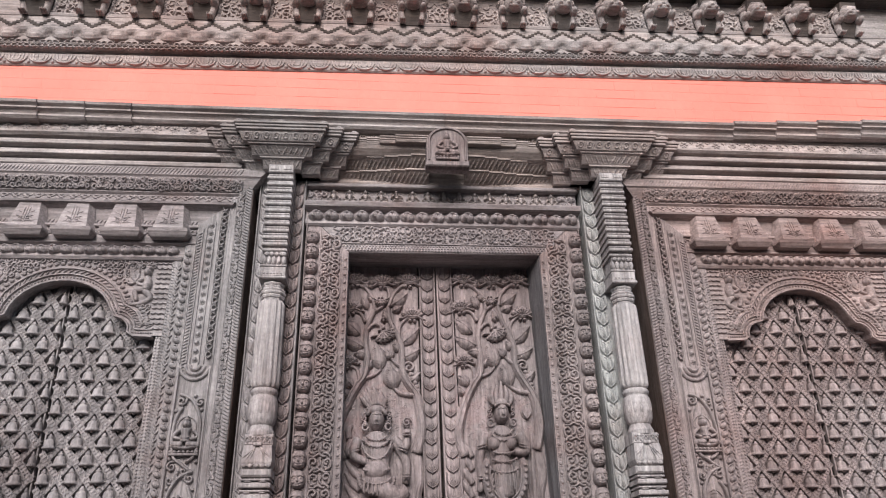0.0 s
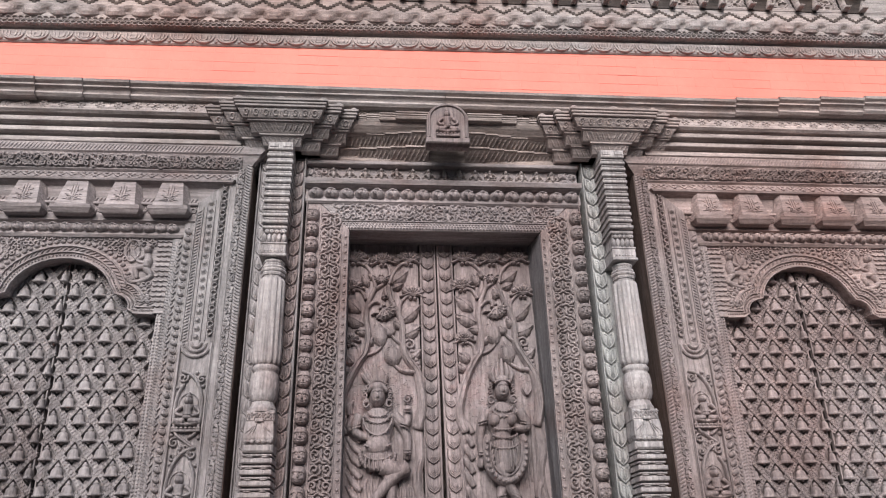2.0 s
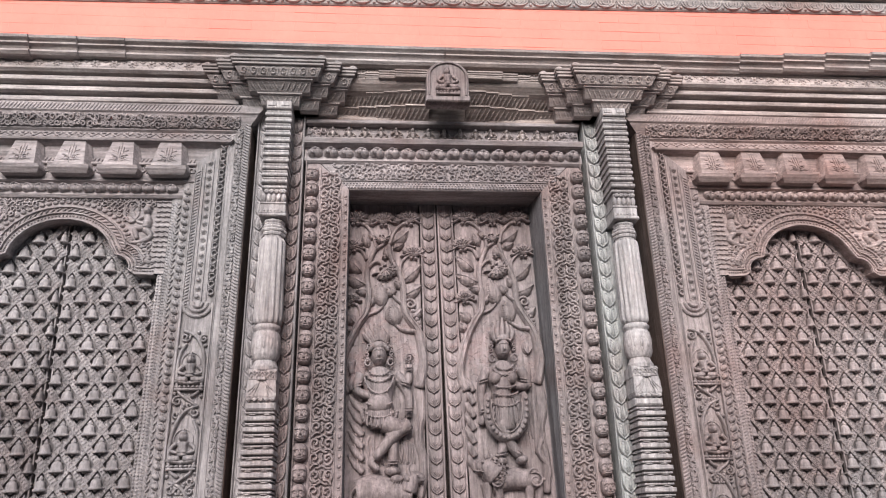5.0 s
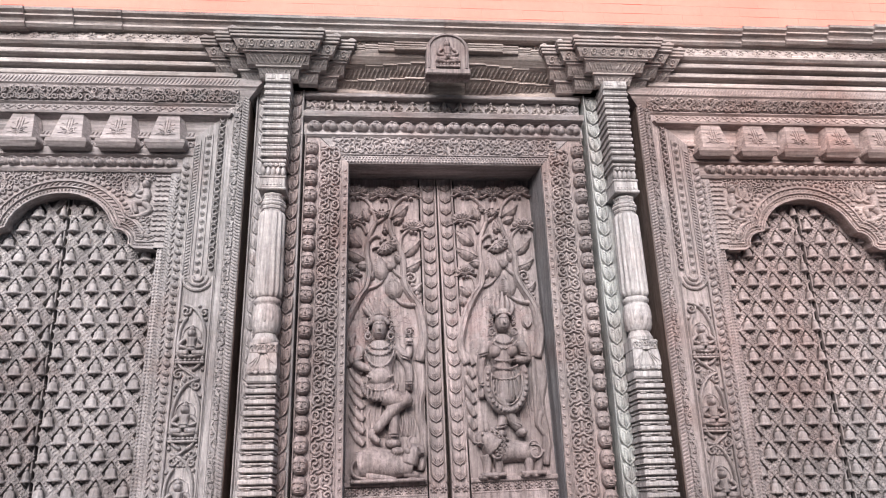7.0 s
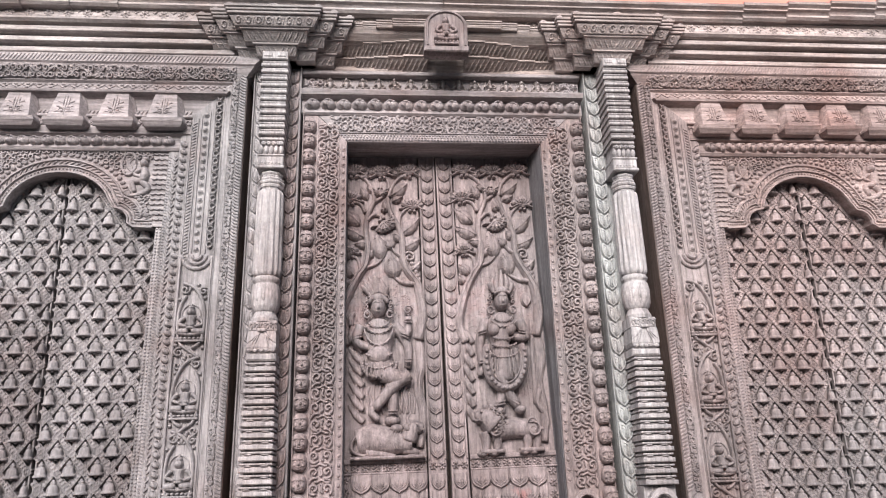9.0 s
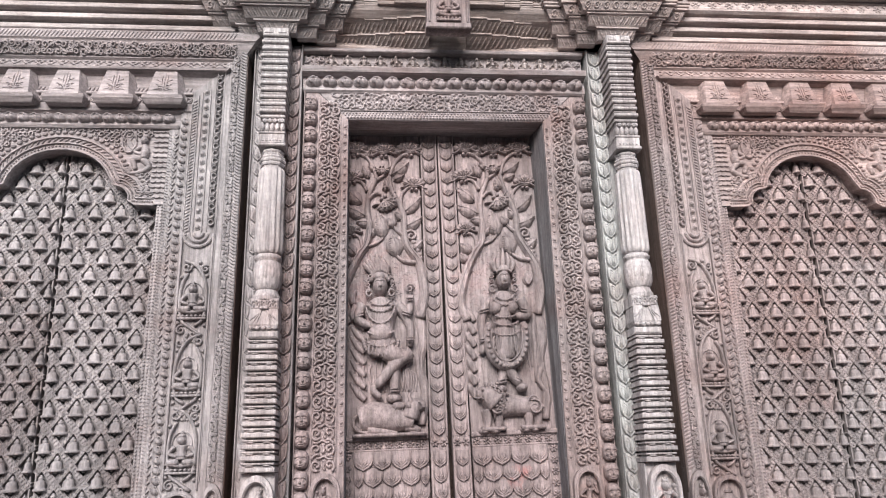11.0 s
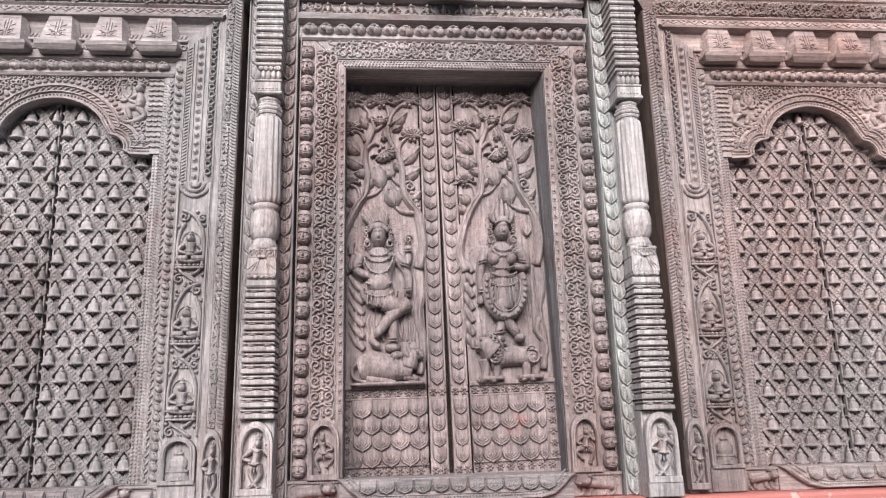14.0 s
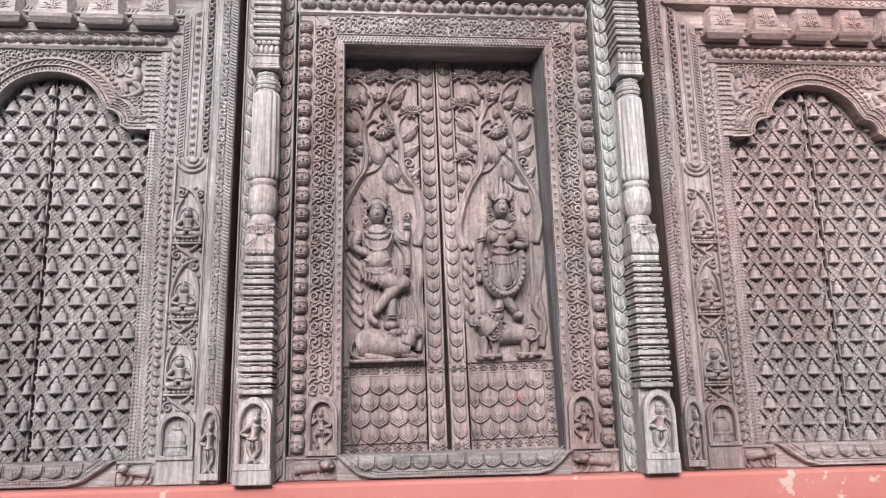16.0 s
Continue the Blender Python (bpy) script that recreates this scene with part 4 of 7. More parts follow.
dress(r, -0.335, 1.06, 0.1, ((0.0, 0.05, 0.03, 0.078), (-0.005, 0.066, 0.055, 0.078), (-0.02, 0.072, 0.095, 0.074), (-0.15, 0.066, 0.02, 0.078), (-0.19, 0.07, 0.035, 0.076)))
bands(r, ((-0.44, 0.99, 20, 0.05), (-0.385, 0.94, 100, 0.04), (-0.205, 0.99, -20, 0.05), (-0.19, 0.87, 0, 0.04), (-0.345, 0.668, 40, 0.05), (-0.272, 0.635, 0, 0.05), (-0.215, 0.80, 70, 0.06), (-0.187, 1.06, 0, 0.04)), 0.056)
for i in range(7):
    limb(r, [(-0.39 + 0.018 * i, 0.86), (-0.395 + 0.02 * i, 0.82), (-0.392 + 0.021 * i, 0.785 + 0.004 * abs(i - 3))], [0.009, 0.013, 0.007], 0.014, 0.074)
for i in range(6):
    limb(r, [(-0.24 + 0.012 * i, 0.77 - 0.01 * i), (-0.225 + 0.012 * i, 0.70), (-0.235 + 0.014 * i, 0.63)], [0.010, 0.014, 0.006], 0.018, 0.0)
r.ridge(spiral(-0.185, 1.12, 0.026, 0, 1.3, 9), 0.010, 0.02, 0.02, 0.6, 4)
limb(r, [(-0.47, 1.05), (-0.475, 1.09), (-0.455, 1.12)], [0.03, 0.034, 0.012], 0.025, 0.012)
r.move(0.004, 0.0, 0.0, 1.05, 0.62)
part("guardian_relief", r, WOOD_DOOR, left_leaf, 0, LEAF_Y, 0, smooth=True)

r = Relief()
limb(r, [(-0.44, 0.50), (-0.36, 0.515), (-0.26, 0.50), (-0.18, 0.49)], [0.13, 0.15, 0.13, 0.10], 0.075)
limb(r, [(-0.20, 0.50), (-0.175, 0.555), (-0.125, 0.56)], [0.09, 0.085, 0.05], 0.07, 0.02)
limb(r, [(-0.19, 0.57), (-0.20, 0.605), (-0.185, 0.625)], [0.022, 0.018, 0.008], 0.02, 0.06)
r.dome(-0.205, 0.56, 0.014, 0.024, 0.02, 0.07, 8, 2, 0.6)
r.dome(-0.25, 0.56, 0.035, 0.02, 0.03, 0.05, 8, 2)
limb(r, [(-0.40, 0.455), (-0.31, 0.44), (-0.26, 0.43)], [0.05, 0.04, 0.028], 0.05, 0.02)
limb(r, [(-0.22, 0.46), (-0.16, 0.445), (-0.20, 0.43)], [0.045, 0.035, 0.026], 0.05, 0.02)
limb(r, [(-0.44, 0.54), (-0.468, 0.50), (-0.455, 0.455), (-0.38, 0.435), (-0.30, 0.43)], [0.014, 0.016, 0.018, 0.02, 0.02], 0.02, 0.03)
for i in range(5):
    r.ridge(arc(-0.205 - 0.012 * i, 0.510, 0.022, 0.052, 100, 260, 7), 0.006, 0.010, 0.052 + 0.003 * i, 0.5, 4)
for i in range(4):
    r.ridge([(-0.43 + 0.045 * i, 0.470), (-0.425 + 0.045 * i, 0.505), (-0.435 + 0.045 * i, 0.540)], 0.012, 0.008, 0.064, 0.4, 4)
r.dome(-0.155, 0.572, 0.007, 0.006, 0.010, 0.088, 7, 2)
r.ridge([(-0.140, 0.548), (-0.128, 0.550), (-0.118, 0.556)], 0.006, 0.008, 0.062, 0.6, 4)
r.box(-0.475, -0.118, 0.418, 0.434, -0.002, 0.070, 0.008)
part("bull_relief", r, WOOD_DOOR, left_leaf, 0, LEAF_Y, 0, smooth=True)

r = Relief()
r.dome(0.282, 1.145, 0.038, 0.050, 0.075, 0.02, 14, 4)
for i in range(10):
    a = radians(190 - 200 * i / 9)
    r.ridge(spiral(0.282 + 0.060 * math.cos(a), 1.15 + 0.056 * math.sin(a), 0.012, a, 1.2, 7), 0.008, 0.03, 0.015, 0.6, 4)
r.dome(0.282, 1.190, 0.044, 0.034, 0.066, 0.016, 14, 3)
r.ridge(arc(0.282, 1.168, 0.040, 0.018, 10, 170, 10), 0.012, 0.014, 0.068, 0.8, 5)
for k in range(5):
    d = k - 2
    limb(r, [(0.282 + 0.020 * d, 1.192 - 0.004 * abs(d)), (0.282 + 0.026 * d, 1.235 - 0.008 * abs(d)), (0.282 + 0.020 * d, 1.298 - 0.020 * abs(d))], [0.020, 0.030, 0.008], 0.030, 0.048)
r.ridge([(0.282, 1.155), (0.282, 1.141), (0.282, 1.129)], [0.008, 0.012, 0.020], [0.008, 0.012, 0.014], 0.086, 1.0, 5)
r.ridge([(0.256, 1.157), (0.270, 1.162), (0.282, 1.157), (0.294, 1.162), (0.308, 1.157)], 0.008, 0.012, [0.070, 0.084, 0.088, 0.084, 0.070], 0.6, 4)
r.ridge([(0.268, 1.118), (0.282, 1.115), (0.296, 1.118)], 0.008, 0.010, 0.078, 0.6, 4)
for i in range(7):
    a = radians(30 + 120 * i / 6)
    limb(r, [(0.282 + 0.05 * math.cos(a), 1.19 + 0.03 * math.sin(a)), (0.282 + 0.068 * math.cos(a), 1.2 + 0.06 * math.sin(a)), (0.282 + 0.06 * math.cos(a), 1.2 + 0.085 * math.sin(a))], [0.028, 0.024, 0.008], 0.03, 0.03)
for s in (-1, 1):
    r.ridge(arc(0.282 + s * 0.058, 1.1, 0.016, 0.018, 0, 360, 8), 0.011, 0.022, 0.03, 1.0, 4)
limb(r, [(0.28, 1.085), (0.275, 1.03), (0.27, 0.94), (0.275, 0.86), (0.28, 0.76)], [0.06, 0.165, 0.10, 0.15, 0.12], 0.07, 0.01)
for s in (-1, 1):
    r.dome(0.275 + s * 0.042, 1.0, 0.03, 0.032, 0.03, 0.065, 10, 3)
limb(r, [(0.195, 1.05), (0.165, 0.95), (0.17, 0.85), (0.16, 0.79)], [0.055, 0.046, 0.036, 0.03], 0.05, 0.02)
limb(r, [(0.365, 1.045), (0.40, 0.965), (0.32, 0.97)], [0.055, 0.046, 0.032], 0.05, 0.03)
r.ridge(arc(0.285, 0.86, 0.098, 0.14, 150, 390, 22), 0.040, 0.040, 0.045, 0.8)
r.ridge(arc(0.285, 0.86, 0.078, 0.115, 160, 380, 22), 0.008, 0.014, 0.066, 0.8, 4)
for i in range(19):
    a = radians(165 + 210 * i / 18)
    r.dome(0.285 + 0.098 * math.cos(a), 0.86 + 0.14 * math.sin(a), 0.010, 0.010, 0.014, 0.083, 6, 2)
limb(r, [(0.275, 0.90), (0.275, 0.82), (0.28, 0.74)], [0.05, 0.04, 0.02], 0.03, 0.05)
for s in (-1, 1):
    for i in range(3):
        limb(r, [(0.275 + s * 0.03, 0.88 - 0.03 * i), (0.275 + s * 0.055, 0.86 - 0.03 * i), (0.275 + s * 0.06, 0.82 - 0.03 * i)], [0.012, 0.014, 0.008], 0.012, 0.06)
limb(r, [(0.25, 0.80), (0.30, 0.70), (0.345, 0.64)], [0.075, 0.055, 0.04], 0.055, 0.03)
limb(r, [(0.31, 0.80), (0.27, 0.70), (0.25, 0.63)], [0.075, 0.055, 0.04], 0.05, 0.012)
r.dome(0.25, 0.622, 0.035, 0.024, 0.05, 0.015, 10, 3)
r.dome(0.355, 0.625, 0.03, 0.022, 0.05, 0.03, 10, 3)
for i in range(7):
    v = 1.0 - 0.06 * i
    limb(r, [(0.13, v - 0.05), (0.105, v - 0.01), (0.075, v + 0.03)], [0.03, 0.036, 0.01], 0.026, 0.0)
limb(r, [(0.44, 1.05), (0.435, 0.85), (0.44, 0.65)], [0.028, 0.026, 0.024], 0.03, 0.0)
dress(r, 0.28, 1.065, 0.1, ((0.0, 0.045, 0.03, 0.078), (-0.005, 0.062, 0.05, 0.080), (-0.10, 0.055, 0.014, 0.078), (-0.13, 0.064, 0.022, 0.078), (-0.17, 0.07, 0.03, 0.076)))
bands(r, ((0.175, 0.99, 15, 0.05), (0.168, 0.85, 5, 0.04), (0.385, 0.985, -15, 0.05), (0.335, 0.967, 95, 0.035), (0.33, 0.66, -30, 0.05), (0.255, 0.655, 10, 0.05), (0.282, 1.19, 0, 0.09)), 0.056)
for i in range(6):
    limb(r, [(0.235 + 0.016 * i, 0.90), (0.232 + 0.018 * i, 0.84), (0.235 + 0.018 * i, 0.77 + 0.006 * abs(i - 2.5))], [0.008, 0.012, 0.006], 0.014, 0.072)
for i in range(5):
    limb(r, [(0.40 + 0.016 * i, 0.93 - 0.02 * i), (0.395 + 0.015 * i, 0.83), (0.405 + 0.014 * i, 0.72)], [0.008, 0.013, 0.006], 0.016, 0.0)
r.dome(0.415, 1.155, 0.03, 0.038, 0.03, 0.0, 12, 3)
for i in range(5):
    limb(r, [(0.415, 1.12), (0.395 + 0.01 * i, 1.15), (0.40 + 0.0075 * i, 1.185)], [0.006, 0.010, 0.004], 0.010, 0.024)
r.move(0.008, 0.0, 0.038, 1.06, 0.60)
part("guardian_relief", r, WOOD_DOOR, right_leaf, 0, LEAF_Y, 0, smooth=True)

r = Relief()
limb(r, [(0.20, 0.55), (0.28, 0.555), (0.36, 0.55), (0.42, 0.535)], [0.14, 0.11, 0.10, 0.10], 0.065)
limb(r, [(0.22, 0.57), (0.17, 0.61), (0.125, 0.61)], [0.13, 0.10, 0.05], 0.08, 0.015)
for i in range(10):
    a = radians(-60 + 25 * i)
    r.ridge(spiral(0.205 + 0.05 * math.cos(a), 0.585 + 0.055 * math.sin(a), 0.016, a, 1.2, 7), 0.008, 0.02, 0.055, 0.6, 4)
for u in (0.17, 0.225, 0.375, 0.42):
    limb(r, [(u, 0.54), (u + 0.004, 0.48), (u - 0.004, 0.44)], [0.06, 0.042, 0.036], 0.05, 0.012)
    r.dome(u - 0.018, 0.437, 0.03, 0.015, 0.04, 0.012, 10, 2)
limb(r, [(0.44, 0.55), (0.475, 0.545), (0.485, 0.60), (0.445, 0.67), (0.46, 0.73), (0.478, 0.76)], [0.02, 0.024, 0.026, 0.03, 0.034, 0.01], 0.026, 0.01)
for s in (0.225, 0.40):
    r.ridge(arc(s, 0.555, 0.03, 0.04, 0, 200, 9), 0.012, 0.014, 0.055, 0.6, 4)
for cu, cv in ((0.215, 0.545), (0.405, 0.540)):
    r.ridge(spiral(cu, cv, 0.040, 2.2, -1.6, 16, 0.12), 0.012, 0.014, 0.056, 0.6, 5)
for row in range(3):
    for i in range(6):
        a = radians(-70 + 28 * i)
        r.dome(0.200 + (0.040 + 0.018 * row) * math.cos(a), 0.590 + (0.040 + 0.018 * row) * math.sin(a), 0.009, 0.011, 0.016, 0.066 - 0.008 * row, 7, 2, a)
r.dome(0.150, 0.632, 0.008, 0.007, 0.012, 0.078, 7, 2)
for q in (0, 1):
    r.dome(0.172 + 0.028 * q, 0.655, 0.010, 0.016, 0.030, 0.045, 8, 2)
r.ridge([(0.108, 0.598), (0.130, 0.592), (0.150, 0.596)], 0.008, 0.010, 0.060, 0.6, 4)
for q in (0.20, 0.395):
    r.box(q - 0.060, q + 0.060, 0.436, 0.456, -0.002, 0.055, 0.008)
r.move(0.012, -0.012, 0.0, 1.0, 0.43)
part("lion_relief", r, WOOD_DOOR, right_leaf, 0, LEAF_Y, 0, smooth=True)


# the old leaves have sagged on their hinges
for leaf_ob, sag in ((left_leaf, 0.0147), (right_leaf, 0.0235)):
    leaf_ob.matrix_basis = Matrix.Rotation(-sag, 4, "Y") @ leaf_ob.matrix_basis


# ---- central doorway surround ----
doorway = thing("doorway_surround", 0, 0, 0, "deeply carved weathered wooden door surround with knob garland and scrolls", "door frame")
BOSS = mesh_of("garland_boss", boss(0.068, 0.083, 0.046), WOOD_DOOR, True)
BOSS_WARM = mesh_of("garland_boss", boss(0.068, 0.083, 0.046), WOOD_WARM, True)
BOSS_TOP = mesh_of("garland_boss", twist_knob(0.082, 0.058, 0.040), WOOD_H, True)

for s, mat, knob in ((-1, WOOD_DOOR, BOSS), (1, WOOD_WARM, BOSS_WARM)):
    x_in, x_band, x_knob, x_out = s * 0.512, s * 0.548, s * 0.660, s * 0.736
    r = Relief()
    # splayed reveal towards the leaf
    deep, deep_top = (0.528, 0.478) if s > 0 else (-0.514, -0.514)
    pts = [(x_in, 0.012), (x_out, 0.012), (x_out, -0.28), (deep, -0.28), (deep, -LEAF_Y)]
    n = len(pts)
    vs = [(u, -0.0, d) for u, d in pts] + [(deep_top if u == deep else u, 2.0 + max(0.0, abs(u) - 0.53) * 1.05, d) for u, d in pts]
    r.add(vs, [(i, (i + 1) % n, n + (i + 1) % n, n + i) for i in range(n)] + [tuple(range(n)), tuple(range(2 * n - 1, n - 1, -1))])
    r.box(x_band - 0.003, x_band + 0.003, 0.26, 2.02, 0.01, 0.018, 0.002)
    r.box(x_knob - 0.004, x_knob + 0.004, 0.0, 2.12, 0.01, 0.02, 0.002)
    r.box(x_out - s * 0.006, x_out, 0.0, 2.20, 0.0, 0.03, 0.002)
    jamb = part("jamb", r, mat, doorway)
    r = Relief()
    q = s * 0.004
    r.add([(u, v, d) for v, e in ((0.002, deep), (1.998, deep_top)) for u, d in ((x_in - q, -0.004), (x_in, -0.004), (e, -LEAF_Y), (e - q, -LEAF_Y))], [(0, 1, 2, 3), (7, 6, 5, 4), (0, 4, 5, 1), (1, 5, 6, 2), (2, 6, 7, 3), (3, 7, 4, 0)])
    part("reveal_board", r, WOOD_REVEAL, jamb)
    r = Relief()
    lo, hi = sorted((x_in, x_band))
    for i in range(39):
        r.dome(x_in + s * 0.013, 0.30 + i * 0.0436, 0.0085, 0.0105, 0.010, 0.0, 8, 2, 0.5 * s)
        r.ridge(arc(x_in + s * 0.013, 0.297 + i * 0.0436, 0.012, 0.013, 200, 340, 5), 0.004, 0.004, 0.0, 0.6, 4)
    r.box(x_in - 0.002, x_in + 0.002, 0.0, 2.0, 0.0, 0.004, 0.001)
    part("bead_strip", r, mat, jamb, 0, -0.012, 0, smooth=True)
    r = Relief()
    lo, hi = sorted((x_band, x_knob))
    scrollwork(r, lo + 0.004, hi - 0.004, 0.265, 2.09, 0.070, 0.0130, 0.0200, 0.0, 11 if s < 0 else 12)
    part("scroll_band", r, mat, jamb, 0, -0.011, 0, smooth=True)
    for i in range(24):
        part("garland_boss", knob, None, jamb, s * 0.700 if s < 0 else 0.706, -0.010, 0.050 + i * 0.0883, spin=random.uniform(-4, 4), size=(1, 1, random.uniform(0.9, 1.1)))
    nb = part("niche", niche(0.135, 0.255, -0.001, 0.034), mat, jamb, s * 0.592, -0.012, 0.0)
    part("carved_figure", small_figure(0.165, 1), mat, nb, s * 0.592, -0.014, 0.035, size=(0.86 * -s, 1.0, 1.5), smooth=True)
    r = Relief()
    r.box(s * 0.515, s * 0.75, -0.106, -0.002, -0.2, 0.03, 0.005)
    r.box(s * 0.515, s * 0.75, -0.016, -0.004, 0.02, 0.04, 0.003)
    foot = part("foot_block", r, mat, doorway)
    part("crouching_lion", beast(0.215, 0.104, 0.066, -s), mat, foot, s * 0.635, -0.026, -0.108, smooth=True)

# lintel
r = Relief()
r.run([(2.0, -0.19), (2.0, 0.005), (2.008, 0.012), (2.15, 0.012), (2.15, -0.19)], -0.512, 0.512, -1.0, 1.0)
r.box(-0.512, 0.512, 2.0, 2.03, -0.28, -LEAF_Y - 0.0)
lintel = part("lintel", r, WOOD_H, doorway)
r = Relief()
for row in range(3):
    beads(r, -0.52 - 0.012 * row, 0.52 + 0.012 * row, 2.012 + 0.012 * row, 2.012 + 0.012 * row, 0.017, 0.0065, 0.007)
r.box(-0.555, 0.555, 2.045, 2.052, -0.005, 0.008, 0.002)
part("bead_strip", r, WOOD_H, lintel, 0, -0.012, 0)
r = Relief()
squiggles(r, -0.60, 0.60, 2.054, 2.144, 0.031, 0.0115, 0.016, 0.0, 21)
part("scroll_band", r, WOOD_H, lintel, 0, -0.011, 0, smooth=True)
r = Relief()
r.run([(2.148, -0.1), (2.148, 0.018), (2.158, 0.03), (2.235, 0.02), (2.24, 0.075), (2.262, 0.085), (2.268, 0.08), (2.268, -0.1)], -0.745, 0.745)
row = part("garland_rail", r, WOOD_H, doorway)
for i in range(18):
    part("garland_boss", BOSS_TOP, None, row, -0.69 + i * 0.0812, -0.024, 2.197, spin=random.uniform(-6, 6), tip=-8, size=(1, 1, random.uniform(0.9, 1.1)))
# frieze of little figures
r = Relief()
r.box(-0.745, 0.745, 2.262, 2.40, -0.1, 0.000, 0.0)
r.box(-0.745, 0.745, 2.378, 2.40, 0, 0.045, 0.004)
frieze = part("figure_frieze", r, WOOD_H, doorway)
figs = [mesh_of("carved_figure", small_figure(0.10, k), WOOD_CORNICE, True) for k in (3, 1, 3, 3)]
for i in range(15):
    part("carved_figure", figs[(i * 7 + i // 3) % 4], None, frieze, -0.60 + i * 0.0858, -0.001, 2.270, size=(1.05, 1.0, 2.2))
r = Relief()
for s in (-1, 1):
    curls(r, s * 0.69 - 0.05, s * 0.69 + 0.05, 2.275, 2.372, 0.05, 0.011, 0.02, 0, 31 + s)
part("scroll_panel", r, WOOD_H, frieze, 0, -0.001, 0, smooth=True)


def sill(parent, x0, x1, y, material, curve=0.10):
    """A boat-ended threshold board with leaf scales and a beaded rim."""
    r = Relief()
    w = x1 - x0
    edge = [(x0, 0), (x0 + 0.02, -0.012), (x0 + curve * 0.5, -0.045), (x0 + curve, -0.085), (x0 + curve + 0.06, -0.100), (x1 - curve - 0.06, -0.100), (x1 - curve, -0.085), (x1 - curve * 0.5, -0.045), (x1 - 0.02, -0.012), (x1, 0)]
    r.poly(edge, -0.12, 0.0, 0.004)
    for k, d in enumerate((0.006, 0.018, 0.030)):
        inner = [(u + (d if u < (x0 + x1) / 2 else -d), v + d) for u, v in edge[1:-1]]
        if k == 1:
            for (a, b), (c, e) in zip(inner, inner[1:]):
                beads(r, a, c, b, e, 0.014, 0.0055, 0.007, 0.0, 6)
        else:
            r.ridge(inner, 0.009, 0.007, 0.0, 0.8, 4)
    s = part("sill", r, material, parent, 0, y, 0)
    r = Relief()
    lo, hi = x0 + curve * 0.95, x1 - curve * 0.95
    c = round((hi - lo) / 0.078)
    n = round((hi - lo) / 0.036)
    for i in range(n):
        r.ridge(arc(lo + (i + 0.5) * (hi - lo) / n, -0.003, 0.014, 0.009, 180, 360, 6), 0.006, 0.008, 0.0, 0.8, 4)
    for i in range(c + 1):
        u = lo + i * (hi - lo) / c
        r.ridge([(u, -0.056), (u, -0.040), (u, -0.026)], [0.004, 0.014, 0.004], [0.003, 0.008, 0.003], 0.0, 1.0, 5)
        for q in (-1, 1):
            r.ridge([(u + q * 0.004, -0.058), (u + q * 0.014, -0.046), (u + q * 0.017, -0.034)], [0.003, 0.010, 0.003], [0.003, 0.007, 0.003], 0.0, 1.0, 5)
    part("petal_carving", r, material, s, 0, y, 0)
    petal = mesh_of("petal", shield((hi - lo) / c * 0.94, 0.058, 0.012), material)
    for i in range(c):
        part("petal", petal, None, s, lo + (i + 0.5) * (hi - lo) / c, y - 0.002, -0.008, tip=-4)
    return s


sill(doorway, -0.53, 0.53, -0.085, WOOD_H)
r = Relief()
r.box(-0.52, 0.52, -0.107, -0.003, -0.28, 0.055)
part("sill_block", r, WOOD_H, doorway)


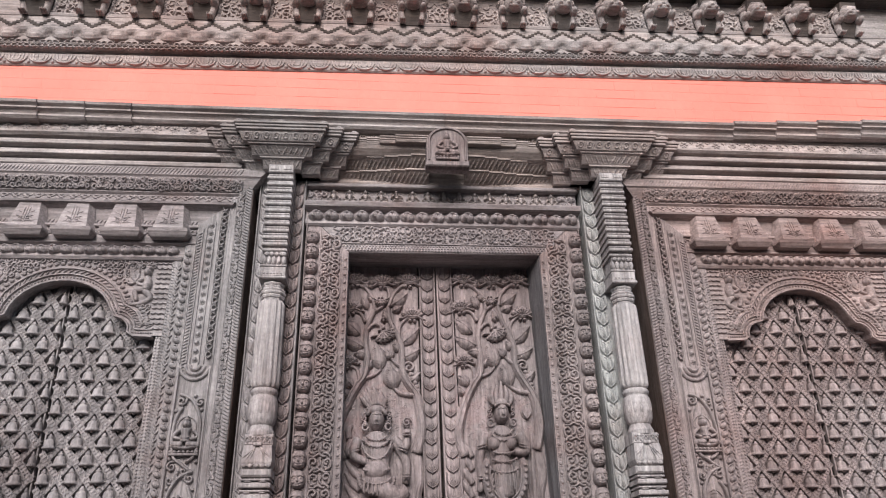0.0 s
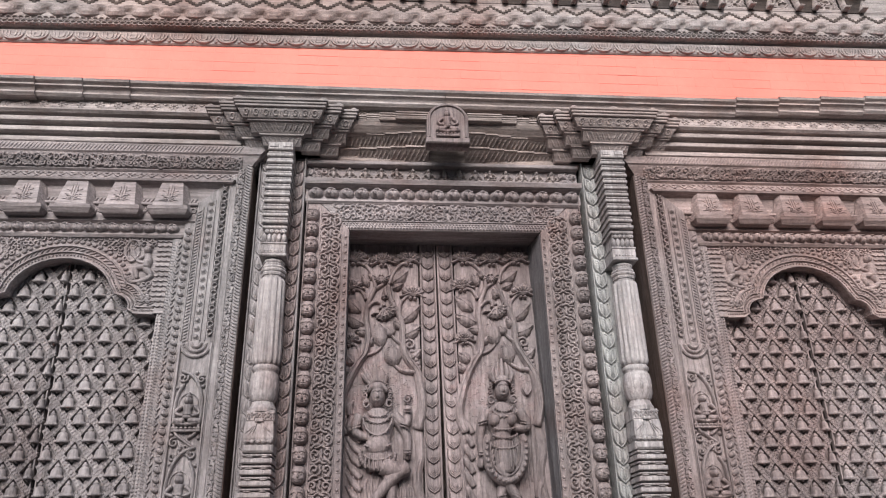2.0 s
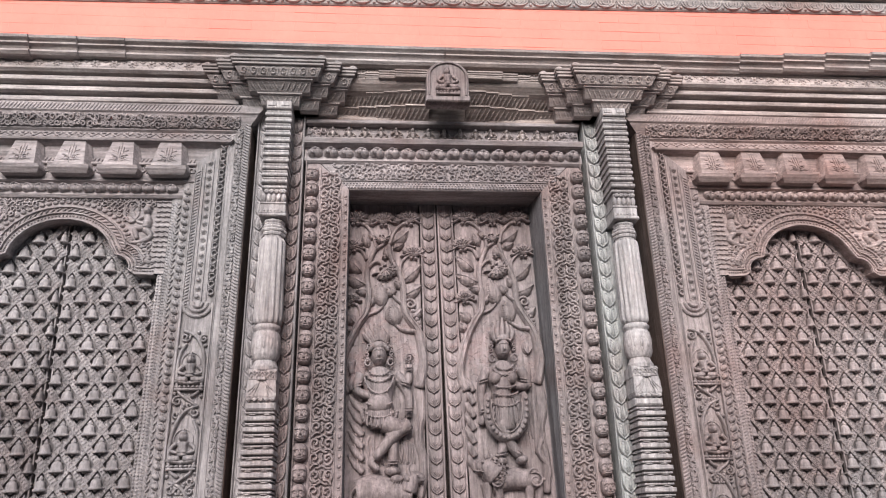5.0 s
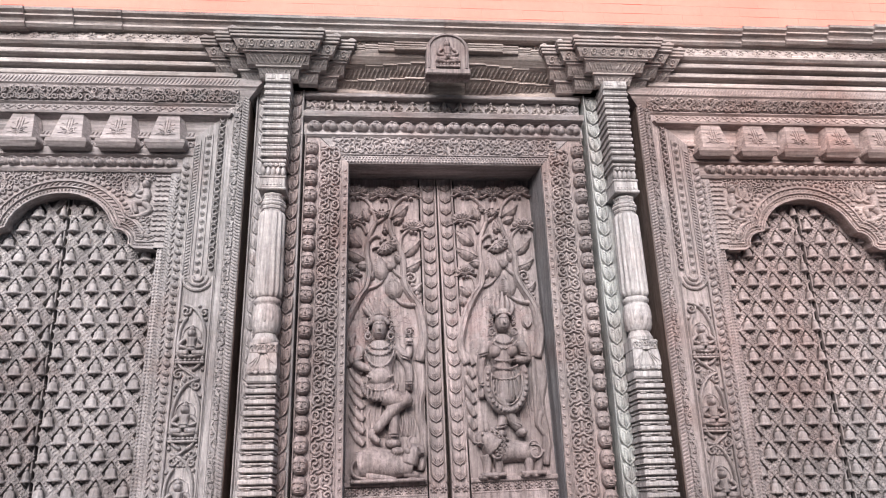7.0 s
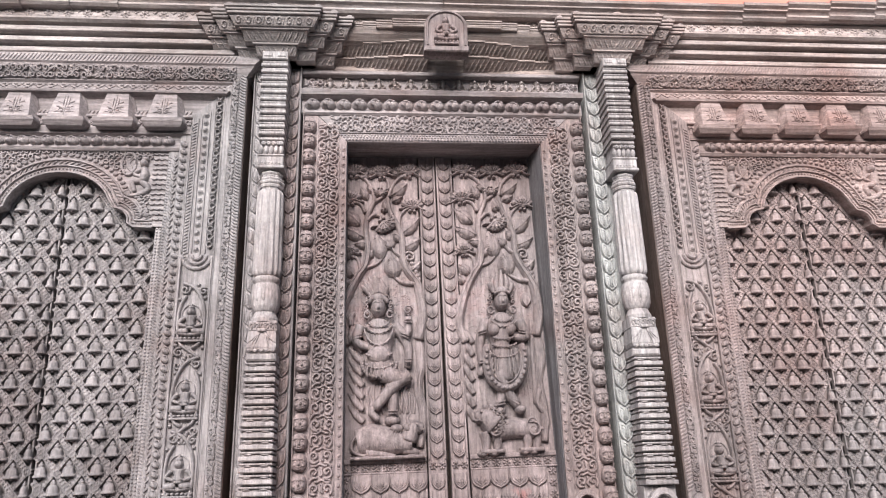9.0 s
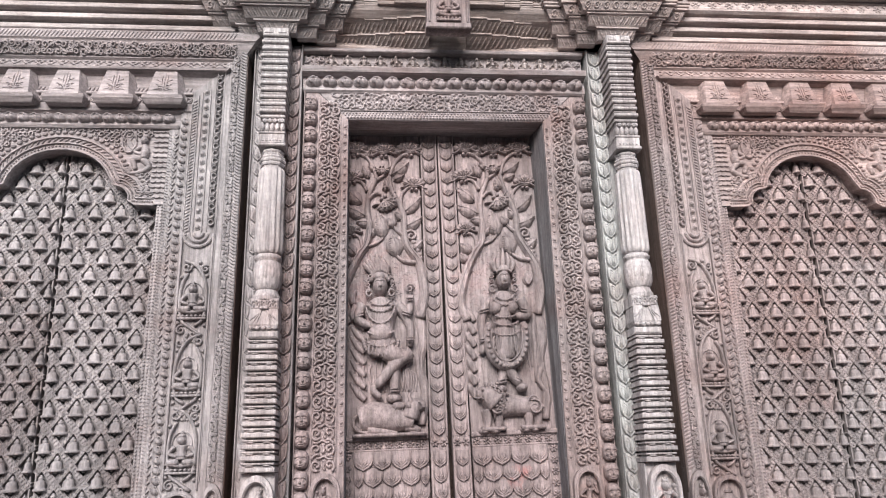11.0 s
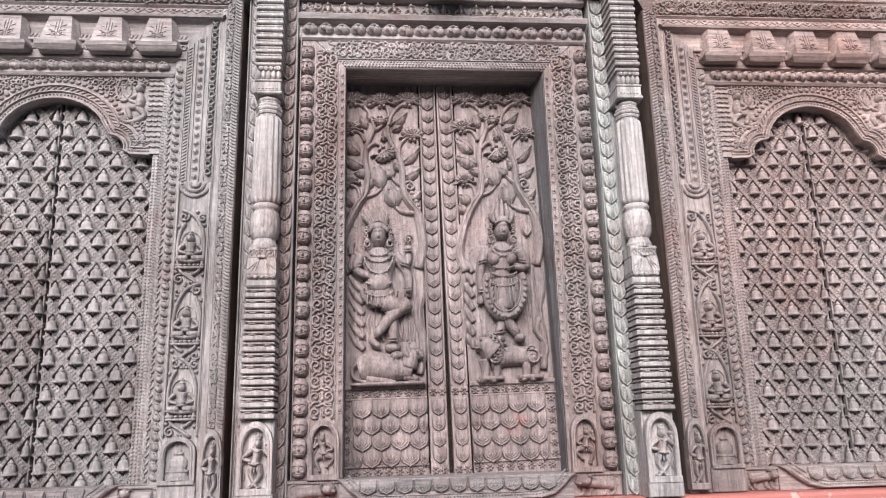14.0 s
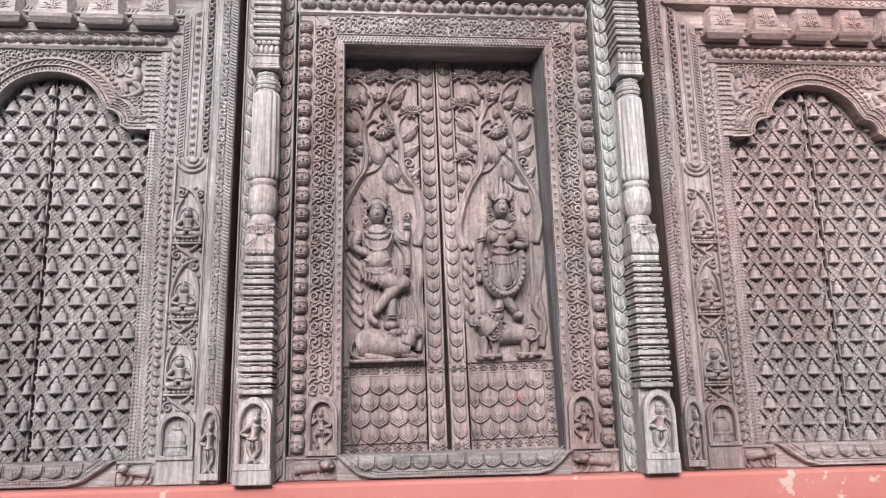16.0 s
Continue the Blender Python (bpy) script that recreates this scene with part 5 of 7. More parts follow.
# ---- columns on leaf-carved boards ----
def column(s, cx, b0, b1, green):
    board_mat = WOOD_GREEN if green else WOOD_V
    post = thing("pilaster_board", (b0 + b1) / 2, 0, -0.106, "upright wooden board carved with a column of overlapping leaves", "pilaster", "pilasters beside the door")
    r = Relief()
    r.box(b0, b1, -0.106, 2.48, -0.2, 0.03, 0.004)
    board = part("board", r, board_mat, post)
    inner, outer = (b1, b0) if s < 0 else (b0, b1)
    for side, (e, ww) in enumerate(((inner, 0.062), (outer, 0.056))[: 2 if s < 0 else 1]):
        sgn = 1 if e == b0 else -1
        um = e + sgn * (ww / 2 + 0.012)
        sc = mesh_of("leaf_scale", heart_leaf(ww, 0.094, 0.016), WOOD_WARM if s < 0 and side == 0 else board_mat, True)
        for i in range(31):
            part("leaf_scale", sc, None, board, um, -0.032, 2.40 - i * 0.0805, tip=-2.5, spin=random.uniform(-1.5, 1.5))
        r = Relief()
        r.box(e, e + sgn * 0.006, -0.106, 2.42, 0.0, 0.022, 0.003)
        part("edge_fillet", r, board_mat, board, 0, -0.03, 0)

    col = thing("column", cx, -0.1, -0.106, "weathered wooden column with fluted shaft, ringed stacks and carved niche base", "column", "columns beside the door")
    mat = WOOD_COLUMN
    f = 0.175

    def block(v0, v1, hw, n, bev=0.005, name="block", under=0.0):
        r = Relief()
        r.box(cx - hw, cx + hw, v0, v1, 0.02, n, bev)
        return part(name, r, mat, col)

    # base with niche
    block(-0.106, 0.262, 0.073, f - 0.036, 0.004, "base")
    nb = part("niche", niche(0.146, 0.30, 0.024, 0.010), mat, col, cx, -f + 0.006, -0.045)
    block(-0.106, -0.045, 0.079, f + 0.008, 0.004, "plinth")
    part("carved_figure", small_figure(0.215, 0 if s < 0 else 2), mat, nb, cx, -f + 0.028, -0.02, size=(0.86, 1.0, 1.4), smooth=True)
    # lower stack of rings, slightly tapering upward
    n = 12
    for i in range(n):
        v = 0.264 + i * 0.0478
        hw = 0.072 - 0.0006 * i
        r = Relief()
        r.box(cx - hw * 0.78, cx + hw * 0.78, v, v + 0.0478, 0.02, f - 0.03)
        r.box(cx - hw - 0.003, cx + hw + 0.003, v + 0.001, v + 0.0205, 0.02, f + 0.005 + random.uniform(-0.002, 0.002), 0.004)
        r.box(cx - hw * 0.90, cx + hw * 0.90, v + 0.0205, v + 0.026, 0.02, f - 0.014, 0.002)
        r.box(cx - hw * 0.97, cx + hw * 0.97, v + 0.0320, v + 0.0400, 0.02, f - 0.003, 0.003)
        for q in (-0.5, 0.5):
            r.dome(cx + q * hw, v + 0.0285, 0.020, 0.0040, 0.014, f - 0.016, 8, 2)
        part("ring", r, mat, col)
    block(0.838, 0.872, 0.066, f - 0.004, 0.008, "neck")
    # vase: a draped square block under a band of foliage
    r = Relief()
    c = [(0.872, 0.050), (0.884, 0.060), (0.90, 0.066), (0.95, 0.063), (0.972, 0.060)]
    vs = [(cx + a * w, v, f - 0.064 + (b * w if b > 0 else -0.05)) for v, w in c for a, b in ((-1, -1), (1, -1), (1, 1), (-1, 1))]
    fs = [(4 * k + i, 4 * k + (i + 1) % 4, 4 * k + 4 + (i + 1) % 4, 4 * k + 4 + i) for k in range(4) for i in range(4)]
    r.add(vs, fs + [(3, 2, 1, 0), (16, 17, 18, 19)])
    for q in (-1, 1):
        for k in range(3):
            r.ridge([(cx + q * 0.010, 0.968), (cx + q * (0.020 + 0.010 * k), 0.935), (cx + q * (0.036 + 0.013 * k), 0.892 + 0.012 * k)], 0.008, 0.008, f + 0.0, 0.6, 4)
        r.ridge([(cx + q * 0.005, 0.895), (cx + q * 0.02, 0.886), (cx + q * 0.05, 0.884)], 0.010, 0.010, f - 0.004, 0.6, 4)
    for q in range(5):
        r.dome(cx + (q - 2) * 0.026, 0.884, 0.013, 0.010, 0.012, f - 0.004, 7, 2)
    r.box(cx - 0.063, cx + 0.063, 0.972, 1.022, 0.02, f - 0.010, 0.006)
    for q in range(5):
        u = cx + (q - 2) * 0.024
        r.ridge(arc(u, 0.990, 0.010, 0.018, 0, 180, 7), 0.007, 0.009, f - 0.010, 0.8, 4)
        r.dome(u, 0.990, 0.005, 0.010, 0.010, f - 0.010, 7, 2)
        r.dome(u + 0.012, 1.010, 0.006, 0.006, 0.008, f - 0.010, 6, 2)
    r.box(cx - 0.019, cx + 0.019, 0.968, 0.982, f - 0.01, f + 0.012, 0.003)
    r.lathe(cx, f - 0.062, [(1.018, 0.060), (1.035, 0.062), (1.05, 0.054), (1.072, 0.046)], 16)
    part("vase", r, mat, col)
    r = Relief()
    r.lathe(cx, f - 0.062, [(1.06, 0.045), (1.075, 0.058), (1.10, 0.066), (1.16, 0.068), (1.195, 0.062), (1.205, 0.052), (1.21, 0.062), (1.225, 0.065), (1.236, 0.055)], 24, 0.06, 12)
    for i in range(7):
        a = radians(-90 + 180 * i / 6)
        r.dome(cx + 0.055 * math.sin(a), 1.135, 0.012, 0.03, 0.012, f - 0.062 + 0.058 * math.cos(a), 7, 2)
    part("bulb", r, mat, col, smooth=True)
    r = Relief()
    r.lathe(cx, f - 0.062, [(1.236, 0.050), (1.242, 0.062), (1.255, 0.068), (1.27, 0.069), (1.45, 0.0675), (1.64, 0.065), (1.66, 0.063), (1.672, 0.052)], 70, 0.15, 14)
    part("fluted_shaft", r, mat, col, smooth=True)
    r = Relief()
    for v0, v1, hw in ((1.668, 1.682, 0.052), (1.682, 1.70, 0.060), (1.70, 1.715, 0.066), (1.718, 1.732, 0.060), (1.735, 1.748, 0.052), (1.748, 1.762, 0.056)):
        r.lathe(cx, f - 0.062, [(v0, hw * 0.94), ((v0 + v1) / 2, hw), (v1, hw * 0.94)], 8)
    part("collar", r, mat, col)
    r = Relief()
    r.box(cx - 0.066, cx + 0.066, 1.772, 1.786, 0.02, f + 0.006, 0.004)
    r.box(cx - 0.061, cx + 0.061, 1.786, 1.836, 0.02, f, 0.004)
    r.box(cx - 0.064, cx + 0.064, 1.836, 1.846, 0.02, f + 0.004, 0.003)
    beads(r, cx - 0.05, cx + 0.05, 1.80, 1.80, 0.016, 0.006, 0.006, f)
    part("abacus", r, mat, col)
    r = Relief()
    r.box(cx - 0.05, cx + 0.05, 1.846, 1.95, 0.02, f - 0.012)
    for i in range(5):
        u = cx + (i - 2) * 0.024
        r.dome(u, 1.872, 0.013, 0.026, 0.018, f - 0.012, 8, 3)
        r.dome(u + 0.012 * (i < 4), 1.905, 0.014, 0.014, 0.02, f - 0.01, 8, 2)
    r.box(cx - 0.06, cx + 0.06, 1.922, 1.936, 0.02, f + 0.002, 0.004)
    part("lotus_band", r, mat, col)
    n = 11
    for i in range(n):
        v = 1.948 + i * 0.0384
        hw = 0.060 + 0.0004 * i
        r = Relief()
        r.box(cx - hw * 0.8, cx + hw * 0.8, v, v + 0.0384, 0.02, f - 0.022)
        wob = random.uniform(-0.002, 0.002)
        r.box(cx - hw - 0.003 + wob, cx + hw + 0.003 + wob, v + 0.001, v + 0.0175, 0.02, f + 0.012 + wob, 0.004)
        r.box(cx - hw * 0.97, cx + hw * 0.97, v + 0.0235, v + 0.0325, 0.02, f + 0.003 - wob, 0.003)
        part("ring", r, mat, col)
    r = Relief()
    r.box(cx - 0.063, cx + 0.063, 2.370, 2.416, 0.02, f + 0.016, 0.004)
    for q in (-1, 1):
        r.box(cx + q * 0.034 - 0.022, cx + q * 0.034 + 0.022, 2.383, 2.403, f + 0.012, f + 0.021, 0.003)
    part("top_block", r, mat, col)
    return col


LEFT_COL, RIGHT_COL = -0.868, 0.898
column(-1, LEFT_COL, -0.992, -0.748, False)
column(1, RIGHT_COL, 0.762, 0.962, True)


# ---- stepped bracket capitals ----
def capital(cx):
    cap = thing("bracket_capital", cx, -0.1, 2.36, "stepped wooden bracket capital with carved leaf tiers", "capital", "capitals over the columns")
    mat = WOOD_CORNICE if cx < 0 else WOOD_CORNICE_WARM

    def step(z0, z1, hw, n, back, narrow, mid=cx):
        """One stepped tier: a thin lip on top, its carved front sloping back below it to the next tier."""
        r = Relief()
        lip = 0.010
        c = [(z0, 0.0), (z0, n - back), (z1 - lip, n - 0.010), (z1 - lip, n), (z1 - 0.002, n + 0.002), (z1, n - 0.002), (z1, 0.0)]
        w = [hw - narrow, hw - narrow, hw - 0.010, hw, hw + 0.002, hw - 0.002, hw - 0.002]
        r.add([(mid + q * b, v, e) for q in (-1, 1) for (v, e), b in zip(c, w)], [(i, 7 + i, 8 + i, i + 1) for i in range(6)] + [tuple(reversed(range(7))), tuple(range(7, 14))])
        dz, dn = (z1 - lip - z0), back - 0.010
        cnt = max(3, round(2 * hw / 0.034))
        for i in range(cnt):
            u = mid - hw + narrow + 0.008 + (i + 0.5) * 2 * (hw - narrow - 0.008) / cnt
            k = 1 if u > cx else -1
            pts = [(u - k * 0.010, z0 + 0.10 * dz), (u + k * 0.001, z0 + 0.45 * dz), (u + k * 0.014, z0 + 0.88 * dz)]
            r.ridge(pts, 0.013, 0.006, [n - back + f * dn for f in (0.10, 0.45, 0.88)], 0.5, 4)
            r.ridge([(u + k * 0.007, z0 + 0.1 * dz), (u + k * 0.022, z0 + 0.6 * dz)], 0.006, 0.005, [n - back + f * dn for f in (0.1, 0.6)], 0.6, 4)
        return r

    for m, (hw, n) in enumerate(((0.230, 0.305), (0.308, 0.262), (0.386, 0.220))):
        r = Relief()
        for k in range(3):
            z = 2.558 + 0.0150 * k
            r.box(cx - hw - 0.006 * k, cx + hw + 0.006 * k, z, z + 0.0125, 0.0, n + 0.002 + 0.007 * k, 0.002)
        for q in (-1, 1):
            r.dome(cx + q * (hw - 0.012), 2.606, 0.022, 0.014, 0.02, n - 0.008, 8, 2)
        if m == 0:
            r.dome(cx, 2.606, 0.03, 0.014, 0.02, n - 0.008, 8, 2)
        part("top_slab", r, mat, cap)
        r = Relief()
        c = [(2.513, 0.0), (2.513, n - 0.040), (2.546, n - 0.016), (2.559, n - 0.012), (2.559, 0.0)]
        w = [hw - 0.034, hw - 0.034, hw - 0.014, hw - 0.010, hw - 0.010]
        r.add([(cx + q * b, v, e) for q in (-1, 1) for (v, e), b in zip(c, w)], [(k, 5 + k, 6 + k, k + 1) for k in range(4)] + [tuple(reversed(range(5))), tuple(range(5, 10))])
        cnt = max(3, round(2 * (hw - 0.03) / 0.050))
        for i in range(cnt):
            u = cx - hw + 0.03 + (i + 0.5) * 2 * (hw - 0.03) / cnt
            p = spiral(u, 2.533, 0.017, 0.4, 1.2, 9, 0.25)
            r.ridge(p, 0.012, 0.006, [n - 0.040 + 0.72 * (v - 2.513) for _, v in p], 0.8, 4)
            r.ridge([(u + 0.016, 2.517), (u + 0.026, 2.545)], 0.010, 0.008, [n - 0.038, n - 0.018], 0.8, 4)
        part("leaf_frieze", r, mat, cap)
        ins = ((0.058, 0.116), (0.050, 0.098), (0.040, 0.082, 0.122))[m]
        part("tier", step(2.462, 2.514, hw - ins[0], n - 0.052, 0.052, 0.018), mat, cap)
        part("tier", step(2.412, 2.463, hw - ins[1], n - 0.108, 0.046, 0.018), mat, cap)
        if m == 2:
            # the lowest tier hangs on the outer flank alone
            half = (hw - ins[2]) / 2
            part("tier", step(2.362, 2.413, half, n - 0.152, 0.034, 0.020, cx + math.copysign(half, cx)), mat, cap)


capital(LEFT_COL)
capital(RIGHT_COL)

# bracketed lintel between the capitals: terraces whose undersides step back from the middle
bridge = thing("bridge_lintel", 0.014, -0.1, 2.40, "stepped wooden lintel of carved overlapping tiles between two capitals", "lintel")
r = Relief()
r.run([(2.398, -0.1), (2.398, 0.030), (2.412, 0.036), (2.50, 0.036), (2.64, 0.10), (2.64, -0.1)], -0.75, 0.78)
part("core", r, WOOD_BRIDGE, bridge)


def terrace(a, b, n, z0, z1, fillets, name):
    """One length of a terrace: front edge with fillets, underside carved with slanting strokes."""
    r = Relief()
    lo, hi = sorted((a, b))
    if fillets:
        r.box(lo, hi, z0, z1, 0.02, n, 0.003)
        for k in range(fillets):
            r.box(lo - 0.002, hi + 0.002, z1 - 0.012 * (k + 1), z1 - 0.012 * k - 0.003, 0.03, n + 0.010 - 0.004 * k, 0.002)
    else:
        deep, fall = 0.082, z1 - z0 - 0.008
        r.run([(z0, 0.0), (z0, n - deep), (z1 - 0.008, n - 0.004), (z1 - 0.0075, n + 0.003), (z1, n + 0.004), (z1 + 0.001, 0.0)], lo, hi)
        cnt = max(2, round((hi - lo) / 0.024))
        for i in range(cnt):
            x = lo + (i + 0.5) * (hi - lo) / cnt
            r.ridge([(x - 0.016, z0 + 0.06 * fall), (x, z0 + 0.5 * fall), (x + 0.016, z0 + 0.92 * fall)], 0.012, 0.005, [n - 0.9 * deep, n - 0.5 * deep, n - 0.12 * deep], 0.6, 4)
        r.ridge([(lo + 0.003, z0 + 0.05 * fall), (lo + 0.003, z0 + 0.5 * fall), (lo + 0.003, z0 + 0.95 * fall)], 0.007, 0.007, [n - deep, n - 0.5 * deep, n - 0.06 * deep], 1.0, 4)
    part(name, r, WOOD_BRIDGE, bridge)


for side in (-1, 1):
    def X0(d):
        return 0.014 + side * d
    for a, b, n in ((0.10, 0.285, 0.222), (0.285, 0.37, 0.206), (0.37, 0.44, 0.190), (0.44, 0.56, 0.176)):
        terrace(X0(a), X0(b), n, 2.560, 2.604, 3, "top_step")
    r = Relief()
    r.run([(2.505, 0.0), (2.505, 0.110), (2.515, 0.145), (2.540, 0.178), (2.562, 0.190), (2.563, 0.0)], X0(0.10), X0(0.60))
    part("fascia", r, WOOD_BRIDGE, bridge)
    for k, (a, b) in enumerate(((0.10, 0.20), (0.20, 0.27), (0.27, 0.345), (0.345, 0.44), (0.44, 0.62))):
        terrace(X0(a), X0(b), 0.172 - 0.012 * k, 2.460, 2.516, 0, "step")
    for k, (a, b) in enumerate(((0.10, 0.23), (0.23, 0.31), (0.31, 0.385), (0.385, 0.48), (0.48, 0.66))):
        terrace(X0(a), X0(b), 0.112 - 0.010 * k, 2.406, 2.460, 0, "step")
r = Relief()
squiggles(r, -0.50, -0.12, 2.606, 2.650, 0.022, 0.008, 0.010, 0.0, 41)
squiggles(r, 0.15, 0.53, 2.606, 2.650, 0.022, 0.008, 0.010, 0.0, 42)
part("scroll_band", r, WOOD_BRIDGE, bridge, 0, -0.150, 0)
r = Relief()
r.box(-0.55, 0.58, 2.600, 2.655, 0.0, 0.150, 0.003)
part("scroll_rail", r, WOOD_BRIDGE, bridge)

plaque = thing("plaque", 0.0, -0.24, 2.36, "round-topped wooden plaque carved with a small seated figure", "plaque")
r = Relief()
r.poly([(-0.113, 0), (0.113, 0), (0.113, 0.165), *arc(0, 0.165, 0.113, 0.105, 10, 170, 12), (-0.113, 0.165)], -0.06, 0.02, 0.006)
r.ridge([(0.098, 0.04), (0.098, 0.165), *arc(0, 0.165, 0.098, 0.09, 12, 168, 12), (-0.098, 0.165), (-0.098, 0.04)], 0.014, 0.012, 0.02, 1.0, 4)
r.box(-0.118, 0.118, 0.0, 0.035, -0.03, 0.028, 0.006)
part("slab", r, WOOD_DOOR, plaque, 0.0, -0.25, 2.382, tip=2, size=(0.98, 0.90, 1))
part("carved_figure", small_figure(0.17, 3), WOOD_DOOR, plaque, 0.0, -0.272, 2.418, smooth=True)


# ---- side windows: blind lattice shutters in stepped frames ----
WIN_MID = 1.925     # from the facade's middle to the window's
LATTICE_Y = 0.085
PITCH_U, PITCH_V = 0.1205, 0.159


def bell(w, h):
    """A small temple bell in half relief, hung by its crown at the origin."""
    r = Relief()
    prof = [(-h, 0.47 * w), (-0.95 * h, 0.51 * w), (-0.86 * h, 0.49 * w), (-0.82 * h, 0.40 * w), (-0.76 * h, 0.385 * w), (-0.60 * h, 0.365 * w), (-0.46 * h, 0.335 * w), (-0.36 * h, 0.27 * w), (-0.31 * h, 0.17 * w), (-0.29 * h, 0.15 * w), (-0.25 * h, 0.20 * w), (-0.17 * h, 0.20 * w), (-0.13 * h, 0.11 * w), (0, 0.07 * w)]
    r.lathe(0, 0.0, prof, 12, deep=0.9)
    r.dome(0, -1.04 * h, 0.1 * w, 0.09 * h, 0.3 * w, 0.0, 6, 2)
    return r


def clip_line(u0, v0, du, dv, lo_u, hi_u, lo_v, hi_v):
    """The stretch of a line inside a rectangle, or None."""
    a, b = -1e9, 1e9
    for p, d, lo, hi in ((u0, du, lo_u, hi_u), (v0, dv, lo_v, hi_v)):
        if abs(d) < 1e-9:
            if not lo <= p <= hi:
                return None
            continue
        t0, t1 = sorted(((lo - p) / d, (hi - p) / d))
        a, b = max(a, t0), min(b, t1)
    return (a, b) if b - a > 0.03 else None


def lattice_leaf(x0, x1, z1, material, group):
    sh = thing("lattice_shutter", (x0 + x1) / 2, LATTICE_Y, 0, "closed wooden shutter with beaded diagonal lattice and rows of carved bells", "shutter", group)
    r = Relief()
    r.box(x0, x1, 0.0, z1, -0.048, -0.024)
    r.box(x0, x0 + 0.007, 0.0, z1, -0.045, -0.001, 0.001)
    r.box(x1 - 0.007, x1, 0.0, z1, -0.045, -0.001, 0.001)
    part("backing", r, material, sh, 0, LATTICE_Y, 0)
    q = math.hypot(PITCH_U, PITCH_V)
    du, dv = PITCH_U / q, PITCH_V / q
    for k, sgn in enumerate((1, -1)):
        for i in range(-22, 24):
            got = clip_line(x0 + 0.03 + i * PITCH_U, 0.03, sgn * du, dv, x0 + 0.003, x1 - 0.003, 0.003, z1 - 0.003)
            if not got:
                continue
            a, b = got
            length = b - a
            r = Relief()
            r.box(0, length, -0.0142, 0.0142, -0.032, -0.0015, 0.001)
            for off in (-0.0130, 0.0130):
                r.box(0, length, off - 0.0016, off + 0.0016, -0.006, 0.0035, 0.001)
            for off in (-0.0060, 0.0060):
                beads(r, 0.004, length - 0.004, off, off, 0.0170, 0.0054, 0.0085, -0.0025, 6)
            uu, vv = x0 + 0.03 + i * PITCH_U + sgn * du * a, 0.03 + dv * a
            part("slat", r, material, sh, uu, LATTICE_Y - 0.004 - 0.002 * k, vv, spin=math.degrees(math.atan2(dv, sgn * du)))
    shape = mesh_of("bell", bell(0.068, 0.070), material, True)
    rows = int(z1 / (PITCH_V / 2)) + 1
    for j in range(rows):
        for i in range(-1, 6):
            u = x0 + 0.03 + (i + 0.5 + 0.5 * (j % 2)) * PITCH_U
            v = 0.03 + j * PITCH_V / 2
            if x0 + 0.012 < u < x1 - 0.012 and 0.02 < v < z1 - 0.07:
                ok = min(1.0, (u - x0) / 0.034, (x1 - u) / 0.034)
                part("bell", shape, None, sh, u, LATTICE_Y - 0.006, v + 0.040, size=(max(ok, 0.6), 1, 1))
    return sh


def arch_edge(mid):
    """The cusped opening of the arch board, from its near foot over the crown to the far one."""
    lobe_l = [(-0.345 + 0.0, 1.555)] + [(-0.272 + 0.076 * math.cos(radians(a)), 1.558 + 0.078 * math.sin(radians(a))) for a in range(165, 85, -15)]
    crown = [(0.258 * math.cos(radians(a)), 1.612 + 0.215 * math.sin(radians(a))) for a in range(172, 7, -11)]
    left = [(-0.46, 1.535), (-0.372, 1.537)] + lobe_l
    right = [(-a, b) for a, b in reversed(left)]
    return [(mid + a, b) for a, b in left + crown + right]


def offset(pts, d):
    """The line moved outward by d."""
    out = []
    c = len(pts)
    for i, (u, v) in enumerate(pts):
        a, b = pts[max(i - 1, 0)], pts[min(i + 1, c - 1)]
        tu, tv = b[0] - a[0], b[1] - a[1]
        q = math.hypot(tu, tv) or 1
        out.append((u - tv / q * d, v + tu / q * d))
    return out


